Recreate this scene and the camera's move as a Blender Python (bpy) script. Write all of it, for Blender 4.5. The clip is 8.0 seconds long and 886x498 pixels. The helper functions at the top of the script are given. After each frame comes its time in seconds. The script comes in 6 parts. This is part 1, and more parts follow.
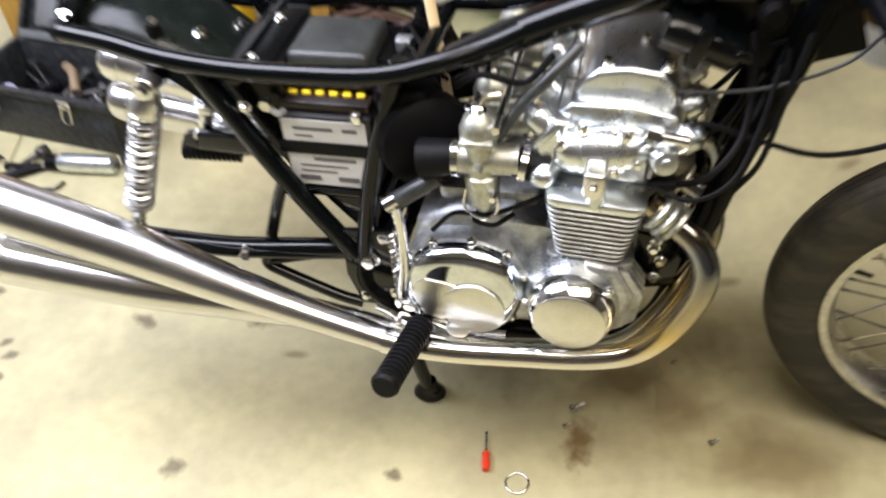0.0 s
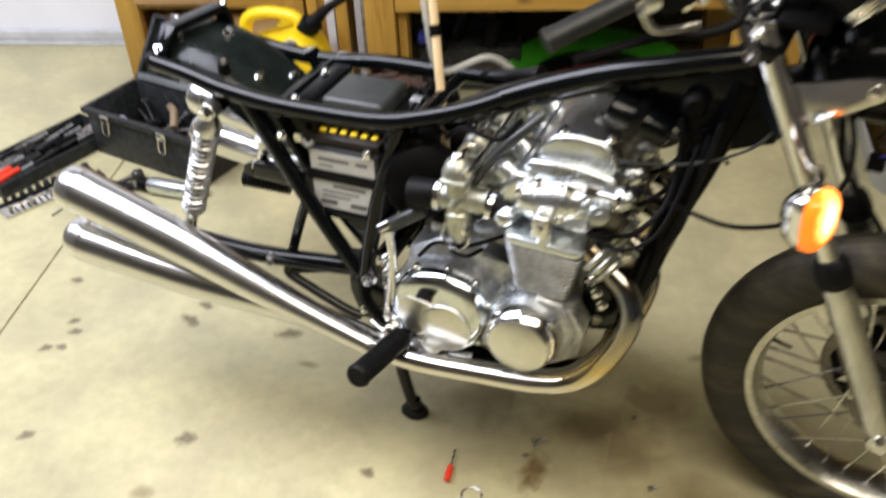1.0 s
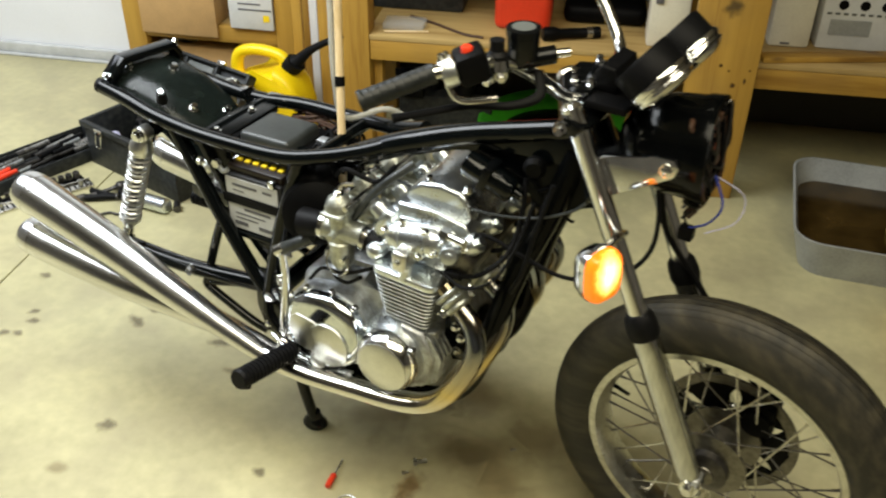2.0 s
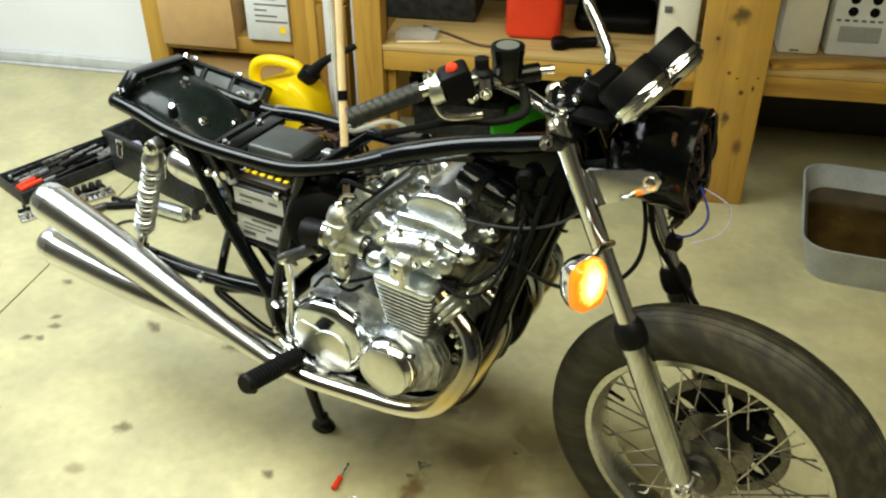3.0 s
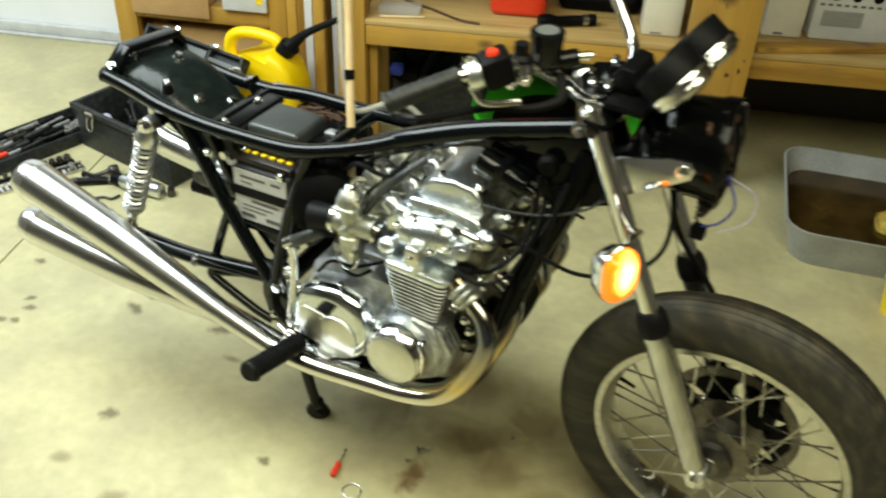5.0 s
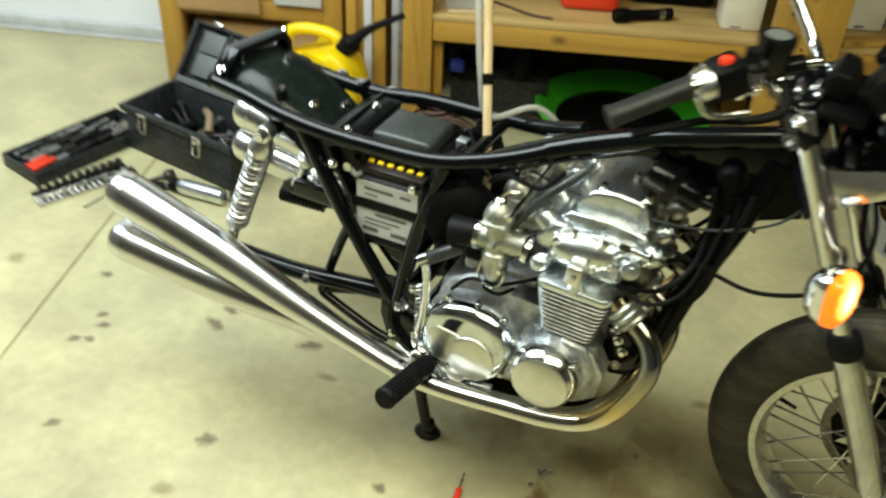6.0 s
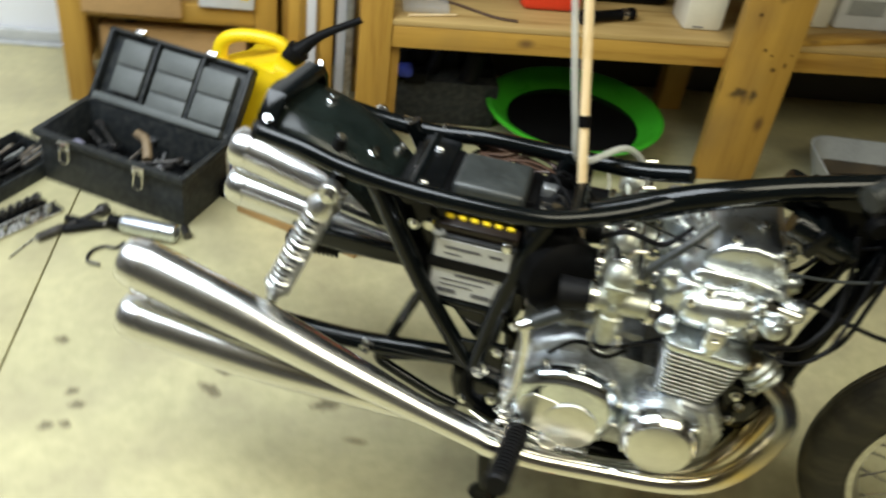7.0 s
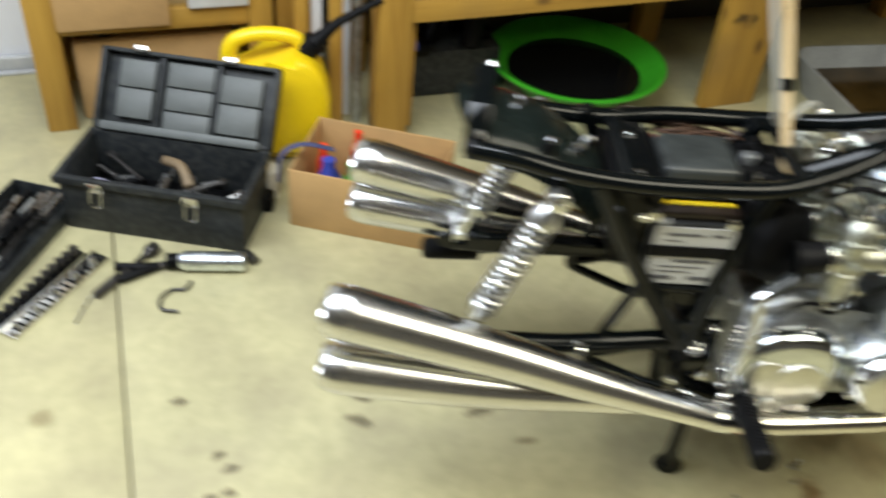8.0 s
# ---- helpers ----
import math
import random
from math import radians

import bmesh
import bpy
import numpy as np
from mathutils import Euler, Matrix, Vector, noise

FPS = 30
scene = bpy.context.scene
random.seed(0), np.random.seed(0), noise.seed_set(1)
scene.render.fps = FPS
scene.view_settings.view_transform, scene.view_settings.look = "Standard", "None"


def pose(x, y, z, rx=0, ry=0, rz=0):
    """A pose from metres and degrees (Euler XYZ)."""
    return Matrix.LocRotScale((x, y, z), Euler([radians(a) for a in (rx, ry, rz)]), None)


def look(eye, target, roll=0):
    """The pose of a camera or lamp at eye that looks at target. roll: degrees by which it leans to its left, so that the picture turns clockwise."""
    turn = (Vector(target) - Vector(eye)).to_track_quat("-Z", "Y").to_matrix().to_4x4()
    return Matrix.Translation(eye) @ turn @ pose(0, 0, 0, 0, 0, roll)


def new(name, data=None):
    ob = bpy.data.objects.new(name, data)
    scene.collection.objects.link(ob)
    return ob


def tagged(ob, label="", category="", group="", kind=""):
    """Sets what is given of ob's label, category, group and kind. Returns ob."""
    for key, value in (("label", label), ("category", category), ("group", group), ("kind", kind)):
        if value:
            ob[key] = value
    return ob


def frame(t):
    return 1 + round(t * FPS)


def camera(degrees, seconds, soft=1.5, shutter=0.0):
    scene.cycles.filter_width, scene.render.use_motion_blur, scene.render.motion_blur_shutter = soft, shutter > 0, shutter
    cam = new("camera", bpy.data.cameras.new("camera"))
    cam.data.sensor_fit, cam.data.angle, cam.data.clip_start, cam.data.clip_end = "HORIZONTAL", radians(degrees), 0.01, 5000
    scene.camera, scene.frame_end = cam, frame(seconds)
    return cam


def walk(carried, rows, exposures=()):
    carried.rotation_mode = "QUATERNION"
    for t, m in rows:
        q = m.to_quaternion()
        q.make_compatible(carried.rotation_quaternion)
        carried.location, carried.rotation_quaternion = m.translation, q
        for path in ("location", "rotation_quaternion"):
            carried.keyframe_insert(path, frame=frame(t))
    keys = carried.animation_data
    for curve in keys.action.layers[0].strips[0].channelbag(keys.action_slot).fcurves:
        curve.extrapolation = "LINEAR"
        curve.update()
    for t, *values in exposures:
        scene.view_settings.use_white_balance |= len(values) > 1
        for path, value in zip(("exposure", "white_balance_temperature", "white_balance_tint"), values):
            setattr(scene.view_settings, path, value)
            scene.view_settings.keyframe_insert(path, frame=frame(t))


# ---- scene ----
cam = camera(51.8, 8.0, soft=2.2, shutter=1.0)
PATH = [
    (0, (0.454, -1.153, 1.459), (0.012, 0.229, 0.083), -6.3),
    (0.2, (0.481, -1.267, 1.487), (0.031, 0.169, 0.17), -4.6),
    (0.5, (0.572, -1.305, 1.51), (0.061, 0.114, 0.198), -1.7),
    (1, (0.732, -1.377, 1.533), (0.064, 0.082, 0.339), -2.7),
    (1.5, (0.928, -1.404, 1.609), (0.188, 0.064, 0.47), -0.8),
    (1.7, (1.015, -1.391, 1.619), (0.255, 0.081, 0.498), 0.6),
    (3, (1.173, -1.389, 1.669), (0.331, 0.043, 0.555), -0.5),
    (3.5, (1.181, -1.38, 1.671), (0.358, 0.058, 0.551), 0.0),
    (4, (1.18, -1.385, 1.675), (0.387, 0.054, 0.536), 0.2),
    (4.2, (1.172, -1.396, 1.678), (0.398, 0.043, 0.525), 0.9),
    (5.3, (0.945, -1.425, 1.661), (0.235, 0.039, 0.497), 2.4),
    (5.5, (0.877, -1.44, 1.654), (0.156, 0.016, 0.487), 2.0),
    (5.7, (0.793, -1.459, 1.647), (0.051, -0.011, 0.485), 1.4),
    (6, (0.672, -1.451, 1.629), (0.019, 0.026, 0.449), 2.9),
    (6.1, (0.613, -1.442, 1.616), (0.003, 0.039, 0.419), 4.1),
    (6.5, (0.407, -1.378, 1.594), (-0.107, 0.137, 0.394), 4.5),
    (7, (0.098, -1.378, 1.617), (-0.151, 0.194, 0.407), 8.1),
    (7.2, (-0.052, -1.393, 1.616), (-0.197, 0.202, 0.419), 6.6),
    (7.5, (-0.246, -1.401, 1.631), (-0.253, 0.138, 0.354), 5.0),
    (7.7, (-0.367, -1.377, 1.617), (-0.297, 0.159, 0.332), 5.7),
    (8, (-0.565, -1.32, 1.593), (-0.456, 0.216, 0.316), 5.8),
]
EXPOSURES = [(0.0, 0.2, 6000, 29), (0.5, 0.15, 6000, 29), (1.5, -0.22, 6250, 21), (3.0, 0.0, 6400, 7), (4.2, 0.03, 6400, 6), (5.5, -0.05, 6250, 5), (6.5, -0.16, 6200, 8), (7.0, -0.13, 6080, 13), (7.5, -0.06, 6080, 15), (8.0, -0.18, 6080, 16)]
walk(cam, [(t, look(eye, target, roll)) for t, eye, target, roll in PATH], EXPOSURES)

# ---- light ----
world = bpy.data.worlds.new("room_world")
world.use_nodes = True
world.node_tree.nodes["Background"].inputs[0].default_value = (0.9, 0.95, 1.0, 1)
world.node_tree.nodes["Background"].inputs[1].default_value = 0.01
scene.world = world

BENCH = pose(-0.57, 1.14, 0, 0, 0, 17.5)      # frame of the room: x along the bench, y to the back wall


def area_lamp(name, m, sx, sy, watts, colour):
    data = bpy.data.lights.new(name, "AREA")
    data.shape, data.size, data.size_y, data.energy, data.color = "RECTANGLE", sx, sy, watts, colour
    ob = new(name, data)
    ob.matrix_world = m
    return ob


LAMPS = ((-1.15, -1.25, 108, (0.93, 1.0, 0.98)), (-2.75, -0.65, 48, (0.92, 1.0, 1.06)), (1.0, -2.4, 66, (1.0, 0.94, 0.68)))     # place along the room, depth, watts, colour
for lx, ly, watts, tint in LAMPS:
    area_lamp("tube_light", BENCH @ pose(lx, ly, 2.42), 2.1, 1.2, watts, tint)


# ---- materials ----
def mat(name, colour, rough=0.5, metal=0.0, vary=0.12, scale=8.0, fine=120.0, bump=0.05, rough_vary=0.1, coat=0.0,
        second=None, stretch=None, dust=None, dust_amount=0.0, spec=0.5):
    m = bpy.data.materials.new(name)
    m.use_nodes = True
    nt = m.node_tree
    b = nt.nodes["Principled BSDF"]
    N, L = nt.nodes.new, nt.links.new
    tc = N("ShaderNodeTexCoord")
    mp = N("ShaderNodeMapping")
    mp.inputs["Scale"].default_value = stretch or (1, 1, 1)
    L(tc.outputs["Object"], mp.inputs[0])
    n1, n2 = N("ShaderNodeTexNoise"), N("ShaderNodeTexNoise")
    n1.inputs["Scale"].default_value, n1.inputs["Detail"].default_value = scale, 5
    n2.inputs["Scale"].default_value, n2.inputs["Detail"].default_value = fine, 3
    L(mp.outputs[0], n1.inputs["Vector"])
    L(mp.outputs[0], n2.inputs["Vector"])
    ramp = N("ShaderNodeValToRGB")
    lo = second or tuple(c * (1 - 2 * vary) for c in colour)
    hi = colour if second else tuple(min(1, c * (1 + vary)) for c in colour)
    ramp.color_ramp.elements[0].position, ramp.color_ramp.elements[1].position = 0.3, 0.7
    ramp.color_ramp.elements[0].color, ramp.color_ramp.elements[1].color = (*lo, 1), (*hi, 1)
    mixf = N("ShaderNodeMath")
    mixf.operation = "MULTIPLY_ADD"
    mixf.inputs[1].default_value = 0.35
    L(n2.outputs[0], mixf.inputs[0])
    sc = N("ShaderNodeMath")
    sc.operation = "MULTIPLY"
    sc.inputs[1].default_value = 0.65
    L(n1.outputs[0], sc.inputs[0])
    L(sc.outputs[0], mixf.inputs[2])
    L(mixf.outputs[0], ramp.inputs[0])
    out = ramp.outputs[0]
    if dust:
        n3 = N("ShaderNodeTexNoise")
        n3.inputs["Scale"].default_value, n3.inputs["Detail"].default_value = scale * 2.3, 8
        L(tc.outputs["Object"], n3.inputs["Vector"])
        r3 = N("ShaderNodeMapRange")
        r3.inputs[1].default_value, r3.inputs[2].default_value, r3.inputs[4].default_value = 0.42, 0.68, dust_amount
        L(n3.outputs[0], r3.inputs[0])
        mx = N("ShaderNodeMix")
        mx.data_type = "RGBA"
        mx.inputs["B"].default_value = (*dust, 1)
        L(r3.outputs[0], mx.inputs["Factor"])
        L(out, mx.inputs["A"])
        out = mx.outputs["Result"]
    L(out, b.inputs["Base Color"])
    rr = N("ShaderNodeMapRange")
    rr.inputs[3].default_value, rr.inputs[4].default_value = max(0.02, rough - rough_vary), min(1, rough + rough_vary)
    L(mixf.outputs[0], rr.inputs[0])
    L(rr.outputs[0], b.inputs["Roughness"])
    b.inputs["Metallic"].default_value = metal
    b.inputs["Coat Weight"].default_value = coat
    b.inputs["Coat Roughness"].default_value = 0.05
    b.inputs["Specular IOR Level"].default_value = spec
    if bump:
        bp = N("ShaderNodeBump")
        bp.inputs["Strength"].default_value, bp.inputs["Distance"].default_value = bump, 0.01
        L(mixf.outputs[0], bp.inputs["Height"])
        L(bp.outputs[0], b.inputs["Normal"])
    return m


def wood(name, axis, colour=(0.45, 0.26, 0.04), dark=(0.28, 0.14, 0.016), knots=True):
    m = bpy.data.materials.new(name)
    m.use_nodes = True
    nt = m.node_tree
    b = nt.nodes["Principled BSDF"]
    N, L = nt.nodes.new, nt.links.new
    tc, mp = N("ShaderNodeTexCoord"), N("ShaderNodeMapping")
    s = [14.0, 14.0, 14.0]
    s[axis] = 0.9
    mp.inputs["Scale"].default_value = s
    L(tc.outputs["Object"], mp.inputs[0])
    n1, n2, n3 = N("ShaderNodeTexNoise"), N("ShaderNodeTexNoise"), N("ShaderNodeTexNoise")
    n1.inputs["Scale"].default_value, n1.inputs["Detail"].default_value, n1.inputs["Distortion"].default_value = 1.6, 6, 0.8
    n2.inputs["Scale"].default_value, n2.inputs["Detail"].default_value = 9, 4
    n3.inputs["Scale"].default_value, n3.inputs["Detail"].default_value = 3.0, 4
    L(mp.outputs[0], n1.inputs["Vector"])
    L(mp.outputs[0], n2.inputs["Vector"])
    L(tc.outputs["Object"], n3.inputs["Vector"])
    add = N("ShaderNodeMath")
    add.operation = "MULTIPLY_ADD"
    add.inputs[1].default_value = 0.3
    L(n2.outputs[0], add.inputs[0])
    L(n1.outputs[0], add.inputs[2])
    ramp = N("ShaderNodeValToRGB")
    ramp.color_ramp.elements[0].position, ramp.color_ramp.elements[1].position = 0.45, 0.85
    ramp.color_ramp.elements[0].color, ramp.color_ramp.elements[1].color = (*dark, 1), (*colour, 1)
    e = ramp.color_ramp.elements.new(0.6)
    e.color = (*[0.35 * a + 0.65 * c for a, c in zip(dark, colour)], 1)
    L(add.outputs[0], ramp.inputs[0])
    out = ramp.outputs[0]
    if knots:
        vo, kmp = N("ShaderNodeTexVoronoi"), N("ShaderNodeMapping")
        ks = [9.0, 9.0, 9.0]
        ks[axis] = 5.0
        kmp.inputs["Scale"].default_value = ks
        vo.inputs["Scale"].default_value = 1.0
        L(tc.outputs["Object"], kmp.inputs[0])
        L(kmp.outputs[0], vo.inputs["Vector"])
        kr = N("ShaderNodeMapRange")
        kr.inputs[1].default_value, kr.inputs[2].default_value, kr.inputs[3].default_value, kr.inputs[4].default_value = 0.07, 0.19, 0.8, 0
        L(vo.outputs["Distance"], kr.inputs[0])
        mx = N("ShaderNodeMix")
        mx.data_type = "RGBA"
        mx.inputs["B"].default_value = (0.09, 0.04, 0.012, 1)
        L(kr.outputs[0], mx.inputs["Factor"])
        L(out, mx.inputs["A"])
        out = mx.outputs["Result"]
    grime = N("ShaderNodeMix")
    grime.data_type = "RGBA"
    grime.inputs["B"].default_value = (0.14, 0.09, 0.04, 1)
    gr = N("ShaderNodeMapRange")
    gr.inputs[1].default_value, gr.inputs[2].default_value, gr.inputs[4].default_value = 0.5, 0.75, 0.45
    L(n3.outputs[0], gr.inputs[0])
    L(gr.outputs[0], grime.inputs["Factor"])
    L(out, grime.inputs["A"])
    L(grime.outputs["Result"], b.inputs["Base Color"])
    b.inputs["Roughness"].default_value = 0.55
    bp = N("ShaderNodeBump")
    bp.inputs["Strength"].default_value, bp.inputs["Distance"].default_value = 0.12, 0.004
    L(add.outputs[0], bp.inputs["Height"])
    L(bp.outputs[0], b.inputs["Normal"])
    return m


def stain_mat(name, colour, strength, grain=38):
    """A soft-edged stain: dark in the middle, fading out in an uneven edge."""
    m = bpy.data.materials.new(name)
    m.use_nodes = True
    nt = m.node_tree
    b = nt.nodes["Principled BSDF"]
    N, L = nt.nodes.new, nt.links.new
    tc, gen = N("ShaderNodeTexCoord"), N("ShaderNodeVectorMath")
    gen.operation = "SUBTRACT"
    gen.inputs[1].default_value = (0.5, 0.5, 0.5)
    L(tc.outputs["Generated"], gen.inputs[0])
    flat = N("ShaderNodeVectorMath")
    flat.operation = "MULTIPLY"
    flat.inputs[1].default_value = (1, 1, 0)
    L(gen.outputs[0], flat.inputs[0])
    ln = N("ShaderNodeVectorMath")
    ln.operation = "LENGTH"
    L(flat.outputs[0], ln.inputs[0])
    n = N("ShaderNodeTexNoise")
    n.inputs["Scale"].default_value, n.inputs["Detail"].default_value = grain, 6
    L(tc.outputs["Object"], n.inputs["Vector"])
    ad = N("ShaderNodeMath")
    ad.operation = "MULTIPLY_ADD"
    ad.inputs[1].default_value = 0.62
    L(n.outputs[0], ad.inputs[0])
    L(ln.outputs["Value"], ad.inputs[2])
    mr = N("ShaderNodeMapRange")
    mr.inputs[1].default_value, mr.inputs[2].default_value, mr.inputs[3].default_value, mr.inputs[4].default_value = 0.42, 0.66, strength, 0
    L(ad.outputs[0], mr.inputs[0])
    b.inputs["Base Color"].default_value = (*colour, 1)
    b.inputs["Roughness"].default_value = 0.5
    tr, mix = N("ShaderNodeBsdfTransparent"), N("ShaderNodeMixShader")
    L(mr.outputs[0], mix.inputs[0])
    L(tr.outputs[0], mix.inputs[1])
    L(b.outputs[0], mix.inputs[2])
    L(mix.outputs[0], nt.nodes["Material Output"].inputs[0])
    return m


def glow_mat(name, colour, power, base):
    m = mat(name, base, 0.15, vary=0.1, bump=0.15, scale=60)
    b = m.node_tree.nodes["Principled BSDF"]
    nt = m.node_tree
    N, L = nt.nodes.new, nt.links.new
    # brightest near the bulb in the middle of the lens, mottled by its ribs
    tc, ln, n, mr = N("ShaderNodeTexCoord"), N("ShaderNodeVectorMath"), N("ShaderNodeTexNoise"), N("ShaderNodeMapRange")
    ln.operation = "DISTANCE"
    ln.inputs[1].default_value = (0.62, 0.42, 0.62)
    L(tc.outputs["Generated"], ln.inputs[0])
    n.inputs["Scale"].default_value, n.inputs["Detail"].default_value = 6, 4
    L(tc.outputs["Generated"], n.inputs["Vector"])
    ad = N("ShaderNodeMath")
    ad.operation = "MULTIPLY_ADD"
    ad.inputs[1].default_value = 0.2
    L(n.outputs[0], ad.inputs[0])
    L(ln.outputs["Value"], ad.inputs[2])
    mr.inputs[1].default_value, mr.inputs[2].default_value, mr.inputs[3].default_value, mr.inputs[4].default_value = 0.20, 0.60, power * 8, power * 0.8
    L(ad.outputs[0], mr.inputs[0])
    ramp = N("ShaderNodeValToRGB")
    ramp.color_ramp.elements[0].position, ramp.color_ramp.elements[0].color = 0.22, (1.0, 0.62, 0.2, 1)
    ramp.color_ramp.elements[1].position, ramp.color_ramp.elements[1].color = 0.58, (*colour, 1)
    L(ad.outputs[0], ramp.inputs[0])
    L(ramp.outputs[0], b.inputs["Emission Color"])
    L(mr.outputs[0], b.inputs["Emission Strength"])
    return m


def clear_mat(name, colour, rough, alpha):
    """Thin clear plastic: partly see-through, with gloss."""
    m = mat(name, colour, rough, vary=0.1, bump=0.05)
    nt = m.node_tree
    N, L = nt.nodes.new, nt.links.new
    tr, mix = N("ShaderNodeBsdfTransparent"), N("ShaderNodeMixShader")
    mix.inputs[0].default_value = alpha
    L(tr.outputs[0], mix.inputs[1])
    L(nt.nodes["Principled BSDF"].outputs[0], mix.inputs[2])
    L(mix.outputs[0], nt.nodes["Material Output"].inputs[0])
    return m


CONCRETE = mat("concrete", (0.476, 0.437, 0.242), 0.45, vary=0.15, scale=2.5, fine=30, bump=0.06, rough_vary=0.18, dust=(0.29, 0.255, 0.16), dust_amount=0.45)
WALL_WHITE = mat("white_wall_paint", (0.74, 0.75, 0.77), 0.45, vary=0.03, scale=3, bump=0.03)
# wall behind the bench: its near-black tone carries the shade under the shelf
WALL_SHADED = mat("shade_darkened_wall", (0.055, 0.05, 0.04), 0.8, vary=0.15, scale=3, bump=0.1)
WALL_DARK = mat("unseen_brown_wall", (0.16, 0.145, 0.125), 0.8, vary=0.2, scale=2, bump=0.1)
CEILING = mat("unseen_ceiling", (0.36, 0.325, 0.29), 0.8, vary=0.06, scale=3)
BLACK_PAINT = mat("black_frame_paint", (0.002, 0.003, 0.0033), 0.12, vary=0.2, scale=10, bump=0.025, rough_vary=0.05, spec=0.32)
SATIN_BLACK = mat("satin_black_paint", (0.0025, 0.003, 0.0033), 0.22, vary=0.2, scale=14, bump=0.03, rough_vary=0.1, spec=0.25)
MATTE_BLACK = mat("matte_black", (0.003, 0.003, 0.0033), 0.5, spec=0.08, vary=0.25, scale=14, bump=0.1)
FENDER_BLACK = mat("fender_black", (0.012, 0.018, 0.016), 0.2, vary=0.3, scale=9, bump=0.02, rough_vary=0.06, dust=(0.03, 0.04, 0.035), dust_amount=0.4)
CHROME = mat("chrome", (0.78, 0.79, 0.79), 0.12, 1.0, vary=0.06, scale=12, bump=0.004, rough_vary=0.05)
DULL_CHROME = mat("dulled_chrome", (0.74, 0.74, 0.73), 0.23, 1.0, vary=0.08, scale=9, fine=90, stretch=(0.25, 1, 1), bump=0.006, rough_vary=0.08)
MIRROR_ALLOY = mat("mirror_polished_alloy", (0.74, 0.79, 0.84), 0.10, 1.0, vary=0.12, scale=10, bump=0.004, rough_vary=0.06)
SPRING_STEEL = mat("bright_spring_steel", (0.74, 0.75, 0.74), 0.29, 1.0, vary=0.06, scale=40, bump=0.0, rough_vary=0.06)
OLD_CHROME = mat("worn_chrome", (0.72, 0.71, 0.67), 0.2, 1.0, vary=0.15, scale=25, bump=0.08, rough_vary=0.1, dust=(0.25, 0.2, 0.13), dust_amount=0.3)
POLISHED = mat("polished_aluminium", (0.78, 0.83, 0.86), 0.29, 1.0, vary=0.1, scale=16, fine=260, bump=0.008, rough_vary=0.1)
CAST = mat("cast_aluminium", (0.66, 0.69, 0.71), 0.46, 1.0, vary=0.18, scale=30, fine=300, bump=0.12, dust=(0.14, 0.12, 0.09), dust_amount=0.4)
BRUSHED = mat("brushed_cover_plate", (0.74, 0.74, 0.69), 0.34, 1.0, vary=0.07, scale=30, fine=200, bump=0.03)
DARK_METAL = mat("oily_dark_metal", (0.09, 0.085, 0.08), 0.4, 0.9, vary=0.3, scale=30, bump=0.12)
STEEL = mat("tool_steel", (0.5, 0.5, 0.49), 0.28, 1.0, vary=0.2, scale=40, bump=0.05)
RUBBER = mat("black_rubber", (0.0055, 0.0055, 0.006), 0.5, spec=0.12, vary=0.2, scale=30, bump=0.12)
GRIP_RUBBER = mat("grip_rubber", (0.014, 0.016, 0.016), 0.42, vary=0.25, scale=30, bump=0.1, spec=0.3)
GREY_RUBBER = mat("grey_worn_rubber", (0.032, 0.036, 0.035), 0.38, vary=0.25, scale=22, bump=0.08)


def tyre_mat():
    """Old rubber with dusty rings round the axle."""
    m = mat("old_tyre_rubber", (0.020, 0.017, 0.012), 0.55, spec=0.28, vary=0.3, scale=34, bump=0.12)
    nt = m.node_tree
    N, L = nt.nodes.new, nt.links.new
    tc, sb, ln, sc, ad, n, mr, mx = (N("ShaderNodeTexCoord"), N("ShaderNodeVectorMath"), N("ShaderNodeVectorMath"), N("ShaderNodeVectorMath"), N("ShaderNodeCombineXYZ"),
                                     N("ShaderNodeTexNoise"), N("ShaderNodeMapRange"), N("ShaderNodeMix"))
    sb.operation, ln.operation, sc.operation = "SUBTRACT", "LENGTH", "MULTIPLY_ADD"
    sb.inputs[1].default_value = (0.983, -0.052, 0.3365)
    L(tc.outputs["Object"], sb.inputs[0])
    L(sb.outputs[0], ln.inputs[0])
    L(ln.outputs["Value"], ad.inputs[0])
    sc.inputs[1].default_value = (26, 0, 0)
    L(ad.outputs[0], sc.inputs[0])
    grow = N("ShaderNodeVectorMath")
    grow.operation = "SCALE"
    grow.inputs["Scale"].default_value = 28
    L(sb.outputs[0], grow.inputs[0])
    L(grow.outputs[0], sc.inputs[2])
    n.inputs["Scale"].default_value, n.inputs["Detail"].default_value = 1.0, 5
    L(sc.outputs[0], n.inputs["Vector"])
    mr.inputs[1].default_value, mr.inputs[2].default_value, mr.inputs[4].default_value = 0.42, 0.72, 0.75
    L(n.outputs[0], mr.inputs[0])
    mx.data_type = "RGBA"
    mx.inputs["A"].default_value, mx.inputs["B"].default_value = (0.023, 0.0215, 0.0165, 1), (0.078, 0.067, 0.043, 1)
    L(mr.outputs[0], mx.inputs["Factor"])
    L(mx.outputs["Result"], nt.nodes["Principled BSDF"].inputs["Base Color"])
    return m


